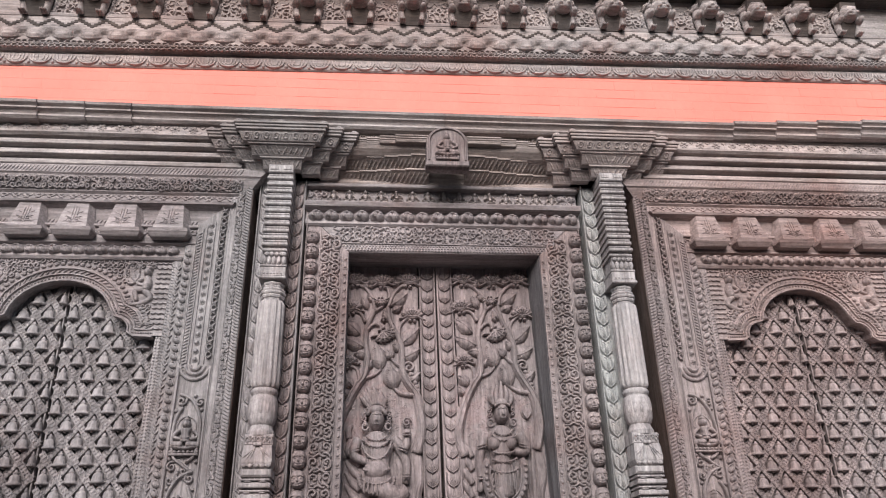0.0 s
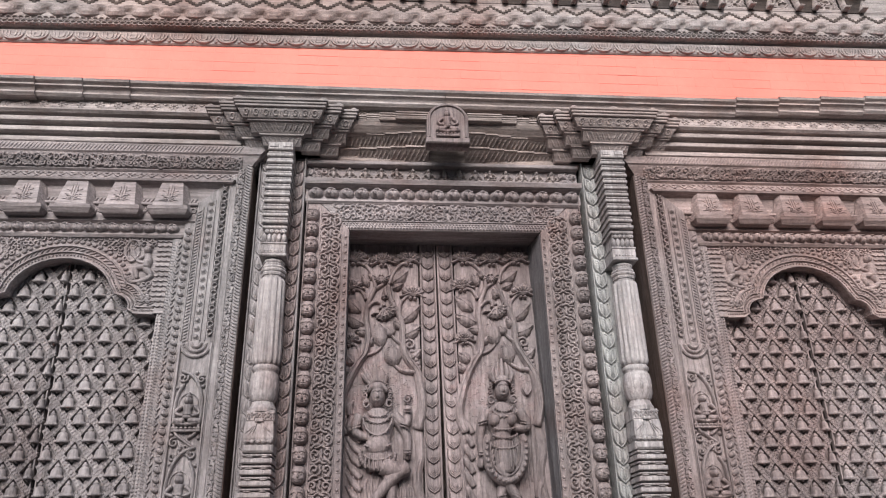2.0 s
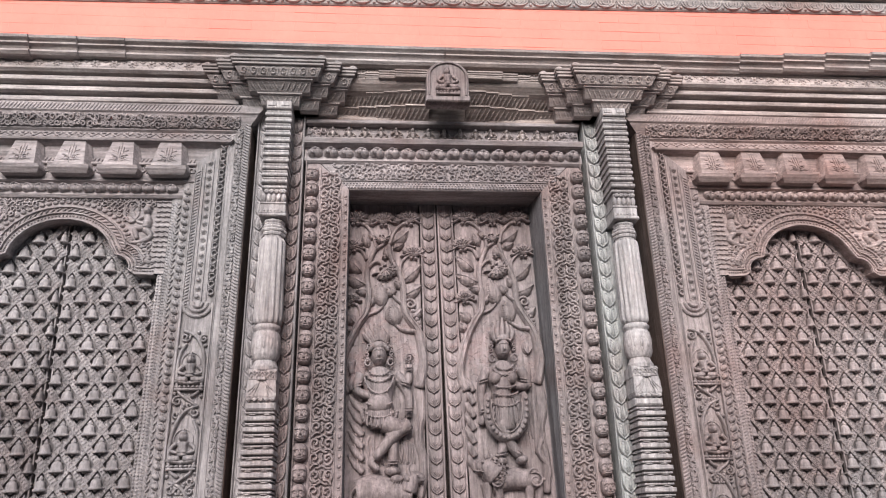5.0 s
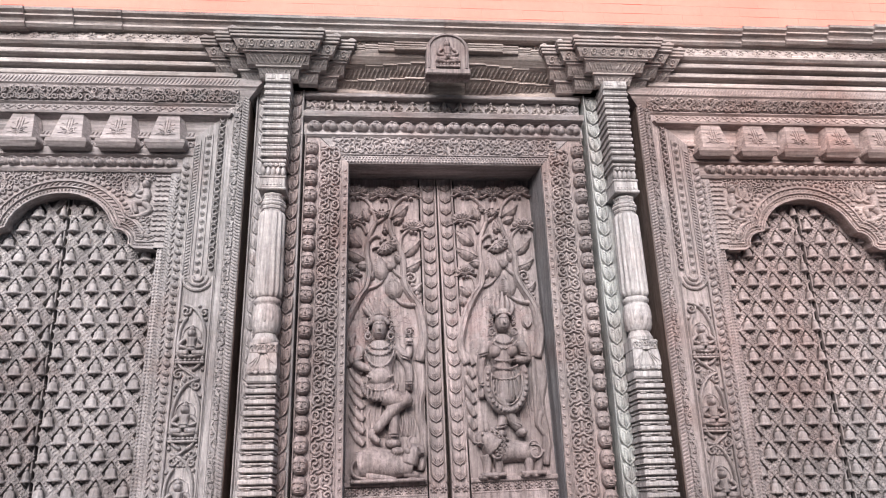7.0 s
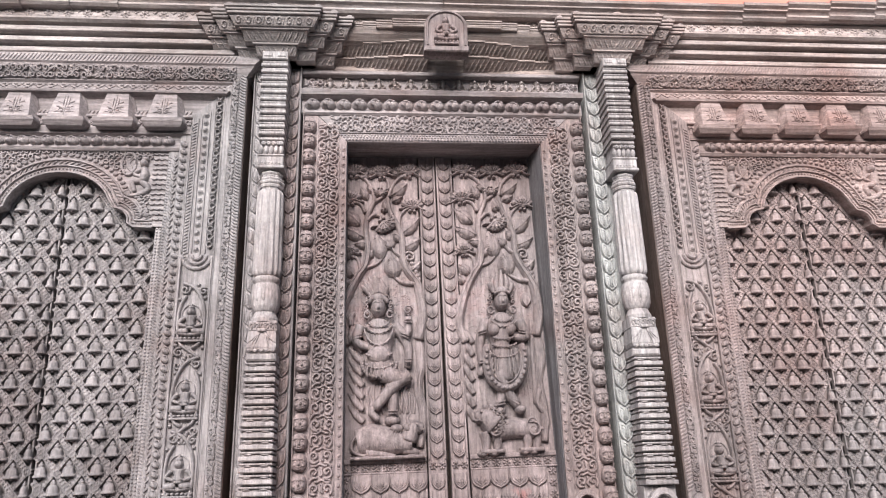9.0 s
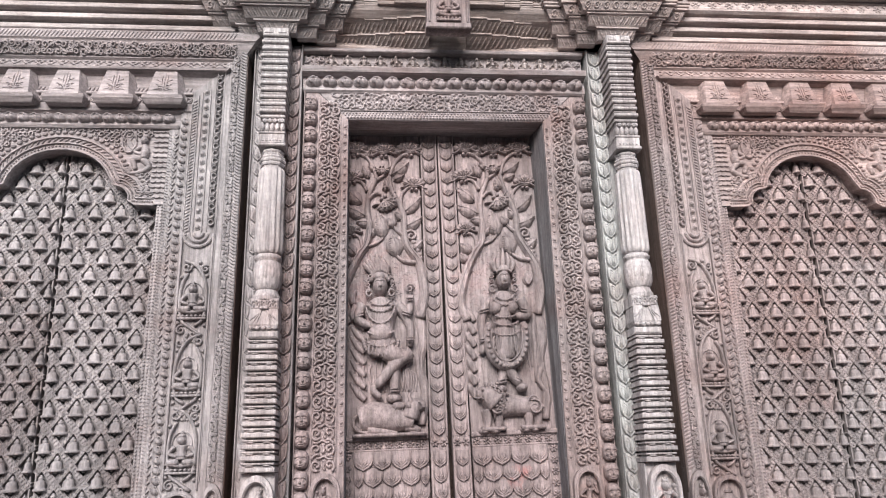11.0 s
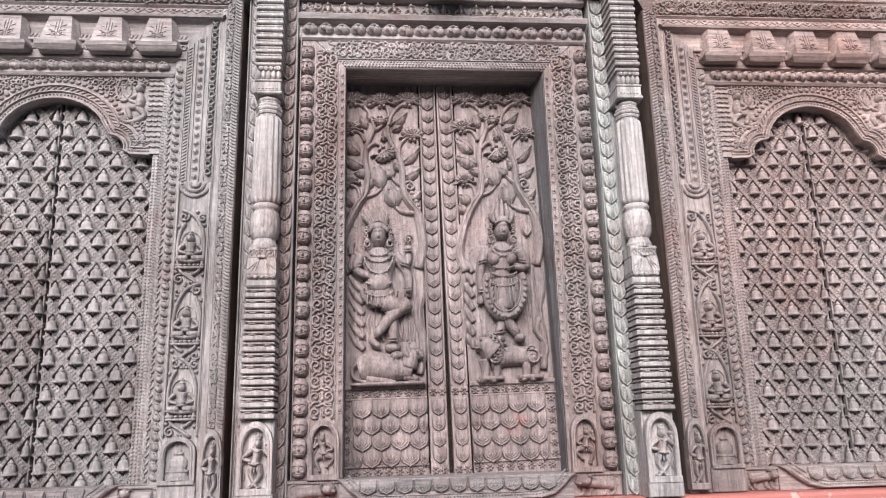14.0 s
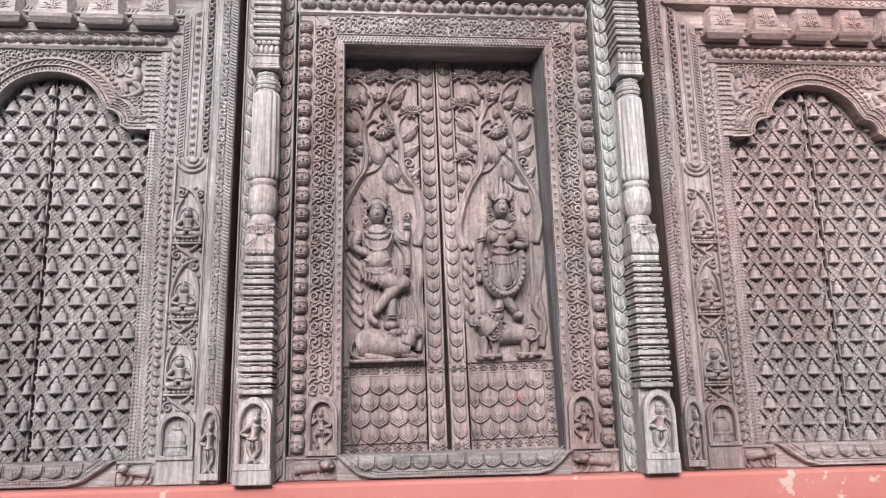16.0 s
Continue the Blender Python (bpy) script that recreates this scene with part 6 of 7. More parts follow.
def side_window(s):
    mat = WOOD_V if s < 0 else WOOD_WARM
    mat_h = WOOD_H if s < 0 else WOOD_WARM_H
    name = "shutters of one window"
    mid = CX + s * WIN_MID

    def X(d):
        return CX + s * d

    def span(a, b):
        return tuple(sorted((X(a), X(b))))

    far = 2 * WIN_MID
    gap = 0.008 if s < 0 else 0.011
    l0, l1 = span(1.45, WIN_MID - gap)
    m0, m1 = span(WIN_MID + gap, far - 1.45)
    lattice_leaf(l0, l1, 1.86, mat, name)
    lattice_leaf(m0, m1, 1.86, mat, name)
    if s < 0:
        for sh in [o for o in scene.objects if o.name.startswith("lattice_shutter")]:
            sh.matrix_basis = Matrix.Translation((0.030, 0, 0)) @ Matrix.Rotation(-0.0150, 4, "Y") @ sh.matrix_basis

    win = thing("window_surround", X(1.3), 0, -0.1, "stepped carved wooden window surround with rope, scale and vine bands", "window frame", "window surrounds beside the door")
    # stepped boards of the jamb, from the outer edge to the opening: (d0, d1, n, top)
    steps = [(1.037, 1.070, 0.078, 2.41), (1.070, 1.110, 0.070, 2.36), (1.110, 1.147, 0.058, 2.31), (1.147, 1.302, 0.046, 2.26), (1.302, 1.360, 0.026, 2.06), (1.360, 1.416, 0.006, 1.98), (1.416, 1.452, -0.016, 1.56)]
    for mirror in (False, True):
        u0, u1 = span(1.0335, 1.0368) if not mirror else span(far - 1.0368, far - 1.0335)
        r = Relief()
        r.box(u0, u1, -0.104, 2.41, -0.16, 0.066)
        part("edge_board", r, WOOD_EDGE, win)
    boards = []
    for d0, d1, n, top in steps:
        for mirror in (False, True):
            a, b = (d0, d1) if not mirror else (far - d1, far - d0)
            u0, u1 = span(a, b)
            r = Relief()
            slope = 0.0 if top < 1.6 else 0.9
            hi_out, hi_in = top, top - slope * (d1 - d0)
            if d0 > 1.4:
                hi_out = hi_in = 1.56
            left_is_outer = (s > 0) != mirror
            vl, vr = (hi_out, hi_in) if left_is_outer else (hi_in, hi_out)
            bot = -0.104 if d0 < 1.15 else (-0.104 if d0 < 1.31 else 0.0)
            vs = [(u0, bot, -0.16), (u1, bot, -0.16), (u1, vr, -0.16), (u0, vl, -0.16), (u0, bot, n - 0.003), (u1, bot, n - 0.003), (u1, vr, n - 0.003), (u0, vl, n - 0.003), (u0 + 0.003, bot, n), (u1 - 0.003, bot, n), (u1 - 0.003, vr - 0.003, n), (u0 + 0.003, vl - 0.003, n)]
            fs = [(3, 2, 1, 0), (8, 9, 10, 11)] + [(k + i, k + (i + 1) % 4, k + 4 + (i + 1) % 4, k + 4 + i) for k in (0, 4) for i in range(4)]
            r.add(vs, fs)
            b_ob = part("jamb_board", r, mat, win)
            if not mirror:
                boards.append((b_ob, u0, u1, n, top))
    # carving on each board
    b, u0, u1, n, top = boards[0]
    r = Relief()
    rope(r, u0 + 0.003, u1 - 0.003, 0.23, top - 0.03, 0.0165, 0.011, 0.0, 0.6 * s)
    part("rope_band", r, mat, b, 0, -n, 0)
    b, u0, u1, n, top = boards[1]
    r = Relief()
    curls(r, u0 + 0.002, u1 - 0.002, 0.23, top - 0.04, 0.042, 0.0085, 0.012, 0.0, 50 + s)
    part("leaf_band", r, mat, b, 0, -n, 0)
    b, u0, u1, n, top = boards[2]
    r = Relief()
    r.box(u0 + 0.002, u0 + 0.006, 0.23, top - 0.05, 0, 0.005, 0.001)
    r.box(u1 - 0.006, u1 - 0.002, 0.23, top - 0.05, 0, 0.005, 0.001)
    part("plain_band", r, mat, b, 0, -n, 0)
    # vine panel below, strips above
    b, u0, u1, n, top = boards[3]
    r = Relief()
    um, w = (u0 + u1) / 2, u1 - u0
    r.box(u0, u0 + 0.009, 0.20, 1.36, 0, 0.02, 0.003)
    r.box(u1 - 0.009, u1, 0.20, 1.36, 0, 0.02, 0.003)
    part("fillets", r, mat, b, 0, -n, 0)
    r = Relief()
    for k, zc in enumerate((1.04, 0.69, 0.36)):
        q = 1 if k % 2 else -1
        r.ridge(smooth_line([(um + q * 0.050, zc + 0.190), (um - q * 0.010, zc + 0.160), (um - q * 0.050, zc + 0.085), (um - q * 0.060, zc - 0.010), (um - q * 0.048, zc - 0.090), (um - q * 0.010, zc - 0.122)], 5), 0.017, 0.024, 0.0, 0.8, 6)
        r.ridge(smooth_line([(um + q * 0.030, zc + 0.130), (um + q * 0.056, zc + 0.070), (um + q * 0.060, zc - 0.020), (um + q * 0.046, zc - 0.095), (um + q * 0.008, zc - 0.128), (um - q * 0.045, zc - 0.165)], 5), 0.016, 0.024, 0.0, 0.8, 6)
        for a, bb, rad, way in ((0.038, 0.158, 0.026, 1), (-0.046, 0.150, 0.020, -1), (0.046, -0.140, 0.024, -1), (-0.010, -0.160, 0.018, 1)):
            r.ridge(spiral(um + q * a, zc + bb, rad, 1.0 + 3 * a, q * way * 1.4, 11, 0.15), 0.011, 0.020, 0.0, 0.6, 5)
        for a, bb in ((-0.055, 0.118), (0.060, 0.112), (-0.058, -0.118), (0.016, -0.158), (0.062, -0.105), (-0.020, 0.182)):
            r.dome(um + q * a, zc + bb, 0.010, 0.010, 0.018, 0.0, 8, 3)
        for a in (-1, 0, 1):
            limb(r, [(um + 0.008 * a, zc - 0.195), (um + 0.026 * a, zc - 0.178), (um + 0.030 * a, zc - 0.158)], [0.012, 0.018, 0.006], 0.018, 0.0)
    part("vine", r, mat, b, 0, -n, 0, smooth=True)
    for k, zc in enumerate((1.04, 0.69, 0.36)):
        part("carved_figure", small_figure(0.16, 3), mat, b, um, -n, zc - 0.09, size=(1.12, 1.1, 1.5), smooth=True)
    r = Relief()
    a = w / 4
    e = u0 if s > 0 else u1

    def strip(f0, f1):
        return sorted((e + s * f0 * w, e + s * f1 * w))

    chain(r, *strip(0.02, 0.26), 1.40, 2.22, 0.040, 0.021)
    lo, hi = strip(0.46, 0.64)
    for i in range(18):
        v = 1.40 + i * 0.0425
        r.dome((lo + hi) / 2, v, 0.0125, 0.013, 0.016, 0.0, 9, 3)
        r.ridge(arc((lo + hi) / 2, v + 0.003, 0.014, 0.018, 190, 350, 7), 0.005, 0.006, 0.0, 0.5, 4)
    lo, hi = strip(0.82, 0.96)
    rope(r, lo, hi, 1.32, 2.08, 0.0165, 0.009, 0.0, -0.6 * s)
    for k, rr in enumerate((0.070, 0.045, 0.022)):
        r.ridge(arc(um, 1.37, rr, rr, 180, 360, 14), 0.016, 0.016, 0.0, 0.9)
    for f, hi in ((0.27, 2.20), (0.42, 2.14), (0.68, 2.12), (0.79, 2.10), (0.985, 2.06)):
        x = e + s * f * w
        r.box(x - 0.0022, x + 0.0022, 1.38, hi, 0, 0.008, 0.001)
    part("upper_bands", r, mat, b, 0, -n, 0)
    # niche feet
    nb = part("niche", niche(0.15, 0.20, -0.002, 0.030), mat, b, um, -n, 0.0)
    r = Relief()
    prof = [(0.018, 0.054), (0.034, 0.054), (0.036, 0.046), (0.050, 0.046), (0.052, 0.052), (0.060, 0.052), (0.062, 0.036), (0.078, 0.041), (0.100, 0.039), (0.118, 0.024), (0.121, 0.012), (0.126, 0.022), (0.134, 0.020), (0.137, 0.010), (0.165, 0.004)]
    r.lathe(um, 0, prof, 14, deep=0.8)
    part("stupa_relief", r, mat, nb, 0, -n - 0.002, 0.0)
    r = Relief()
    r.box(u0 - 0.004, u1 + 0.004, -0.104, 0.004, 0, 0.026, 0.004)
    part("foot_block", r, mat, b, 0, -n, 0)
    b0, v0, v1, n0, _ = boards[0]
    lo, hi = span(1.034, 1.118)
    nb = part("niche", niche(0.086, 0.31, -0.002, 0.024), mat, b0, (lo + hi) / 2, -n0, -0.085)
    part("carved_figure", small_figure(0.225, 2 if s < 0 else 0), mat, nb, (lo + hi) / 2, -n0 - 0.002, -0.06, size=(0.62, 1, 1.3), smooth=True)
    # studded rope, scales, beads
    b, u0, u1, n, top = boards[4]
    r = Relief()
    hi_z = top - 0.07
    c = round((hi_z - 0.01) / 0.042)
    for i in range(c):
        v = 0.03 + i * 0.042
        r.dome((u0 + u1) / 2 + s * 0.006, v, 0.021, 0.014, 0.020, 0.0, 9, 3, radians(35 * s))
        r.ridge([(u0 + 0.004, v - 0.012 * s), ((u0 + u1) / 2, v + 0.021), (u1 - 0.004, v + 0.03 * s)], 0.008, 0.010, 0.0, 0.6, 4)
    part("stud_band", r, mat, b, 0, -n, 0)
    b, u0, u1, n, top = boards[5]
    r = Relief()
    um = (u0 + u1) / 2
    near, rim = (u0, u1) if s > 0 else (u1, u0)
    lo, hi = sorted((near + s * 0.003, near + s * 0.032))
    chevrons(r, lo, hi, 0.005, top - 0.07, 0.036, 0.011)
    lo, hi = sorted((near + s * 0.037, rim - s * 0.003))
    rope(r, lo, hi, 0.005, top - 0.07, 0.015, 0.006, 0.0, 0.5 * s)
    part("scale_band", r, mat, b, 0, -n, 0)
    b, u0, u1, n, top = boards[6]
    r = Relief()
    for e in (0.25, 0.72):
        beads(r, u0 + e * (u1 - u0), u0 + e * (u1 - u0), 0.0, 1.535, 0.0165, 0.0068, 0.008, 0.0, 6)
    part("bead_band", r, mat, b, 0, -n, 0)

    # cusped arch board
    arch = part("arch_board", Relief(), mat_h, win)
    edge = arch_edge(mid)
    top = 1.945
    c = len(edge)
    lo_u, hi_u = mid - 0.565, mid + 0.565
    outer = [(lo_u, 1.535), (lo_u, 1.60)] + [(min(max(mid + (u - mid) * 1.35, lo_u), hi_u), top) for u, v in edge[2:-2]] + [(hi_u, 1.60), (hi_u, 1.535)]
    outer[1] = (lo_u, 1.75)
    outer[-2] = (hi_u, 1.75)
    outer[2] = (lo_u, top)
    outer[-3] = (hi_u, top)
    f0, f1 = -0.005, -0.10
    r = Relief()
    vs = [(u, v, f0) for u, v in outer] + [(u, v, f0) for u, v in edge] + [(u, v, f1) for u, v in edge]
    fs = [(i, i + 1, c + i + 1, c + i) for i in range(c - 1)] + [(c + i, c + i + 1, 2 * c + i + 1, 2 * c + i) for i in range(c - 1)]
    r.add(vs, fs)
    r.ridge(offset(edge, -0.004), 0.012, 0.014, f0, 1.0, 4)
    r.ridge(offset(edge, 0.030), 0.010, 0.014, f0, 1.0, 4)
    r.ridge(offset(edge, 0.062), 0.012, 0.014, f0, 1.0, 4)
    arch.data = mesh_of("arch_board", r, mat_h)
    r = Relief()
    line = smooth_line(offset(edge, 0.014), 3)
    for (a, b), (e, g2) in zip(line, line[1:]):
        beads(r, a, e, b, g2, 0.013, 0.0055, 0.009, 0.0, 6)
    line = smooth_line(offset(edge, 0.046), 2)
    for i in range(len(line) - 1):
        (a, b), (e, g2) = line[i], line[i + 1]
        q = math.hypot(e - a, g2 - b) or 1
        pu, pv = -(g2 - b) / q, (e - a) / q
        r.ridge([(a - pu * 0.012, b - pv * 0.012), ((a + e) / 2, (b + g2) / 2), (e + pu * 0.012, g2 + pv * 0.012)], 0.009, 0.010, 0.0, 0.5, 4)
    line = smooth_line(offset(edge, 0.088), 2)
    for i in range(0, len(line) - 1):
        a, b = line[i]
        if b < top - 0.02:
            r.dome(a, b, 0.015, 0.012, 0.014, 0.0, 7, 2)
    part("arch_beading", r, mat_h, arch, 0, -f0, 0)
    # winged attendants and scrolls in the spandrels
    for q in (-1, 1):
        u = mid + q * 0.395
        r = Relief()
        r.dome(u, 1.868, 0.021, 0.025, 0.042, 0, 10, 3)
        r.dome(u + q * 0.006, 1.889, 0.02, 0.015, 0.036, 0, 8, 2)
        limb(r, [(u, 1.846), (u + q * 0.008, 1.81), (u, 1.772)], [0.03, 0.046, 0.04], 0.038)
        limb(r, [(u, 1.775), (u - q * 0.048, 1.768), (u - q * 0.034, 1.715)], [0.036, 0.032, 0.022], 0.038)
        limb(r, [(u, 1.77), (u + q * 0.03, 1.73), (u - q * 0.02, 1.70), (u - q * 0.055, 1.698)], [0.036, 0.03, 0.024, 0.016], 0.032)
        limb(r, [(u - q * 0.012, 1.84), (u - q * 0.046, 1.815), (u - q * 0.012, 1.80)], [0.022, 0.02, 0.016], 0.036)
        r.ridge(arc(u - q * 0.075, 1.865, 0.034, 0.060, 0, 360, 14), 0.010, 0.018, 0.0, 1.0, 4)
        for k in range(5):
            a0 = radians(60 + 60 * k / 4) if q < 0 else radians(120 - 60 * k / 4)
            limb(r, [(u - q * 0.05, 1.82), (u - q * (0.066 + 0.004 * k), 1.855), (u - q * (0.098 - 0.011 * k), 1.905)], [0.008, 0.012, 0.006], 0.014)
        part("winged_figure", r, mat_h, arch, 0, -f0, 0, smooth=True)
        r = Relief()
        rnd = random.Random(300 + q + 10 * s)
        pit = 0.027
        for i in range(21):
            for k in range(14):
                uu, vv = mid + q * (0.005 + (i + 0.5) * pit), 1.565 + (k + 0.5) * pit
                e1 = ((uu - mid) / 0.372) ** 2 + ((vv - 1.612) / 0.315) ** 2
                e2 = ((uu - mid - q * 0.272) / 0.175) ** 2 + ((vv - 1.556) / 0.165) ** 2
                if e1 < 1 or e2 < 1 or vv > 1.935 or abs(uu - mid) > 0.558 or (abs(uu - u + q * 0.03) < 0.062 and 1.70 < vv < 1.90):
                    continue
                if abs(uu - mid) > 0.45:
                    r.ridge(arc(uu, vv, 0.014, 0.010, 200, 340, 5), 0.010, 0.012, 0, 0.6, 4)
                else:
                    r.ridge(spiral(uu, vv, 0.016, rnd.uniform(0, 6.28), rnd.choice((-1, 1)) * 1.1, 8, 0.2), 0.009, 0.013 * rnd.uniform(0.8, 1.2), 0, 0.6, 4)
        tagged(part("spandrel_scroll", r, mat_h, arch, 0, -f0, 0), kind="stuff")

    # friezes over the arch, from below
    def course(prof, d):
        r = Relief()
        u0, u1 = sorted((X(d), X(far - d)))
        r.run(prof, u0, u1, -0.9, 0.9)
        return r
    b = part("garland_rail", course([(1.935, -0.12), (1.935, 0.012), (1.948, 0.022), (2.012, 0.012), (2.02, 0.035), (2.032, 0.035), (2.032, -0.12)], 1.37), mat_h, win)
    bead_knob = mesh_of("garland_boss", twist_knob(0.062, 0.056, 0.036), mat_h, True)
    c = round((far - 2.74) / 0.0585)
    for i in range(c):
        u = X(1.40) + s * (i + 0.3) * 0.0585
        part("garland_boss", bead_knob, None, b, u, -0.016, 1.980, spin=random.uniform(-10, 10) - 15 * s, size=(1, 1, random.uniform(0.85, 1.15)))
    b = part("block_course", course([(2.03, -0.12), (2.03, 0.030), (2.055, 0.034), (2.16, 0.030), (2.212, 0.036), (2.228, 0.084), (2.240, 0.088), (2.245, 0.08), (2.245, -0.12)], 1.31), mat_h, win)
    r = Relief()
    u0, u1 = sorted((X(1.30), X(far - 1.30)))
    curls(r, u0, u1, 2.062, 2.10, 0.05, 0.008, 0.012, 0, 70 + s)
    r.box(u0, u1, 2.106, 2.12, 0, 0.02, 0.003)
    rope_lying(r, u0, u1, 2.125, 2.15, 0.02, 0.008)
    part("scroll_fill", r, mat_h, b, 0, -0.032, 0)
    blk = Relief()
    hw = 0.106
    for h0, h1, w0, w1, na, nb_ in ((0.0, 0.022, 0.090, hw, 0.034, 0.056), (0.022, 0.038, hw, hw * 0.96, 0.056, 0.062), (0.038, 0.204, 0.102, 0.068, 0.060, 0.020)):
        ff = 0.74 if h0 > 0.03 else 0.95
        vs = [(-w0, h0, -0.01), (w0, h0, -0.01), (w1, h1, -0.01), (-w1, h1, -0.01), (-w0 * ff, h0, na), (w0 * ff, h0, na), (w1 * ff, h1, nb_), (-w1 * ff, h1, nb_)]
        blk.add(vs, [(4, 5, 6, 7), (0, 1, 5, 4), (1, 2, 6, 5), (2, 3, 7, 6), (3, 0, 4, 7)])
    def on_face(pts):
        return [0.059 - 0.241 * (v - 0.038) for u, v in pts]
    for q in (-1, 1):
        p = spiral(q * 0.018, 0.085, 0.015, 0, q * 1.1, 8)
        blk.ridge(p, 0.008, 0.009, on_face(p), 0.6, 4)
        p = [(q * 0.012, 0.102), (q * 0.013, 0.13), (q * 0.013, 0.157)]
        blk.ridge(p, 0.009, 0.010, on_face(p), 0.6, 4)
        p = [(q * 0.03, 0.07), (q * 0.012, 0.066), (0.0, 0.072)]
        blk.ridge(p, 0.008, 0.009, on_face(p), 0.6, 4)
    for q in (-1, 1):
        for k in range(3):
            p = [(q * 0.008, 0.060 + 0.030 * k), (q * (0.030 + 0.004 * k), 0.072 + 0.030 * k), (q * (0.050 - 0.008 * k), 0.066 + 0.032 * k)]
            blk.ridge(p, 0.010, 0.008, on_face(p), 0.5, 4)
    p = [(0, 0.05), (0, 0.11), (0, 0.175)]
    blk.ridge(p, 0.008, 0.008, on_face(p), 0.6, 4)
    blk_mesh = mesh_of("tapered_block", blk, mat_h)
    for i in range(5):
        part("tapered_block", blk_mesh, None, b, X(1.435) + s * i * 0.238, -0.048, 2.036)
    b = part("braid_course", course([(2.24, -0.12), (2.24, 0.052), (2.29, 0.056), (2.30, 0.07), (2.305, 0.07), (2.305, -0.12)], 1.12), mat_h, win)
    r = Relief()
    u0, u1 = sorted((X(1.12), X(far - 1.12)))
    c = round((u1 - u0) / 0.058)
    for i in range(c):
        u = u0 + (i + 0.5) * (u1 - u0) / c
        for q in (-1, 1):
            r.ridge([(u - 0.03, 2.266 + q * 0.015), (u, 2.266), (u + 0.03, 2.266 - q * 0.015)], 0.009, 0.010, 0, 0.7, 4)
        r.dome(u + 0.029, 2.283, 0.010, 0.006, 0.009, 0, 7, 2)
        r.dome(u, 2.283, 0.012, 0.007, 0.010, 0, 7, 2)
        r.dome(u, 2.250, 0.012, 0.006, 0.010, 0, 7, 2)
    part("braid", r, mat_h, b, 0, -0.053, 0)
    b = part("scroll_course", course([(2.305, -0.12), (2.305, 0.066), (2.375, 0.108), (2.382, 0.118), (2.425, 0.118), (2.432, 0.110), (2.432, -0.12)], 1.06), mat_h, win)
    r = Relief()
    u0, u1 = sorted((X(1.09), X(far - 1.09)))
    curls(r, u0, u1, 0.002, 0.078, 0.062, 0.011, 0.014, 0, 80 + s)
    part("scroll_band", r, mat_h, b, 0, -0.067, 2.307, tip=30.0)
    r = Relief()
    rope_lying(r, u0, u1, 2.386, 2.422, 0.019, 0.007)
    part("rope_band", r, mat_h, b, 0, -0.118, 0)

    u0, u1 = span(1.475, far - 1.475)
    sill(win, u0, u1, -0.062, mat_h, 0.13)
    r = Relief()
    r.box(u0, u1, -0.106, -0.003, -0.12, 0.035)
    u0, u1 = span(1.305, 1.475)
    r.box(u0, u1, -0.106, -0.002, -0.12, 0.03, 0.004)
    r.box(u0, u1, -0.014, -0.004, 0.02, 0.042, 0.003)
    fb = part("foot_block", r, mat_h, win)
    part("crouching_lion", beast(0.165, 0.104, 0.060, s), mat_h, fb, X(1.385), -0.03, -0.103, smooth=True)


side_window(-1)
side_window(1)


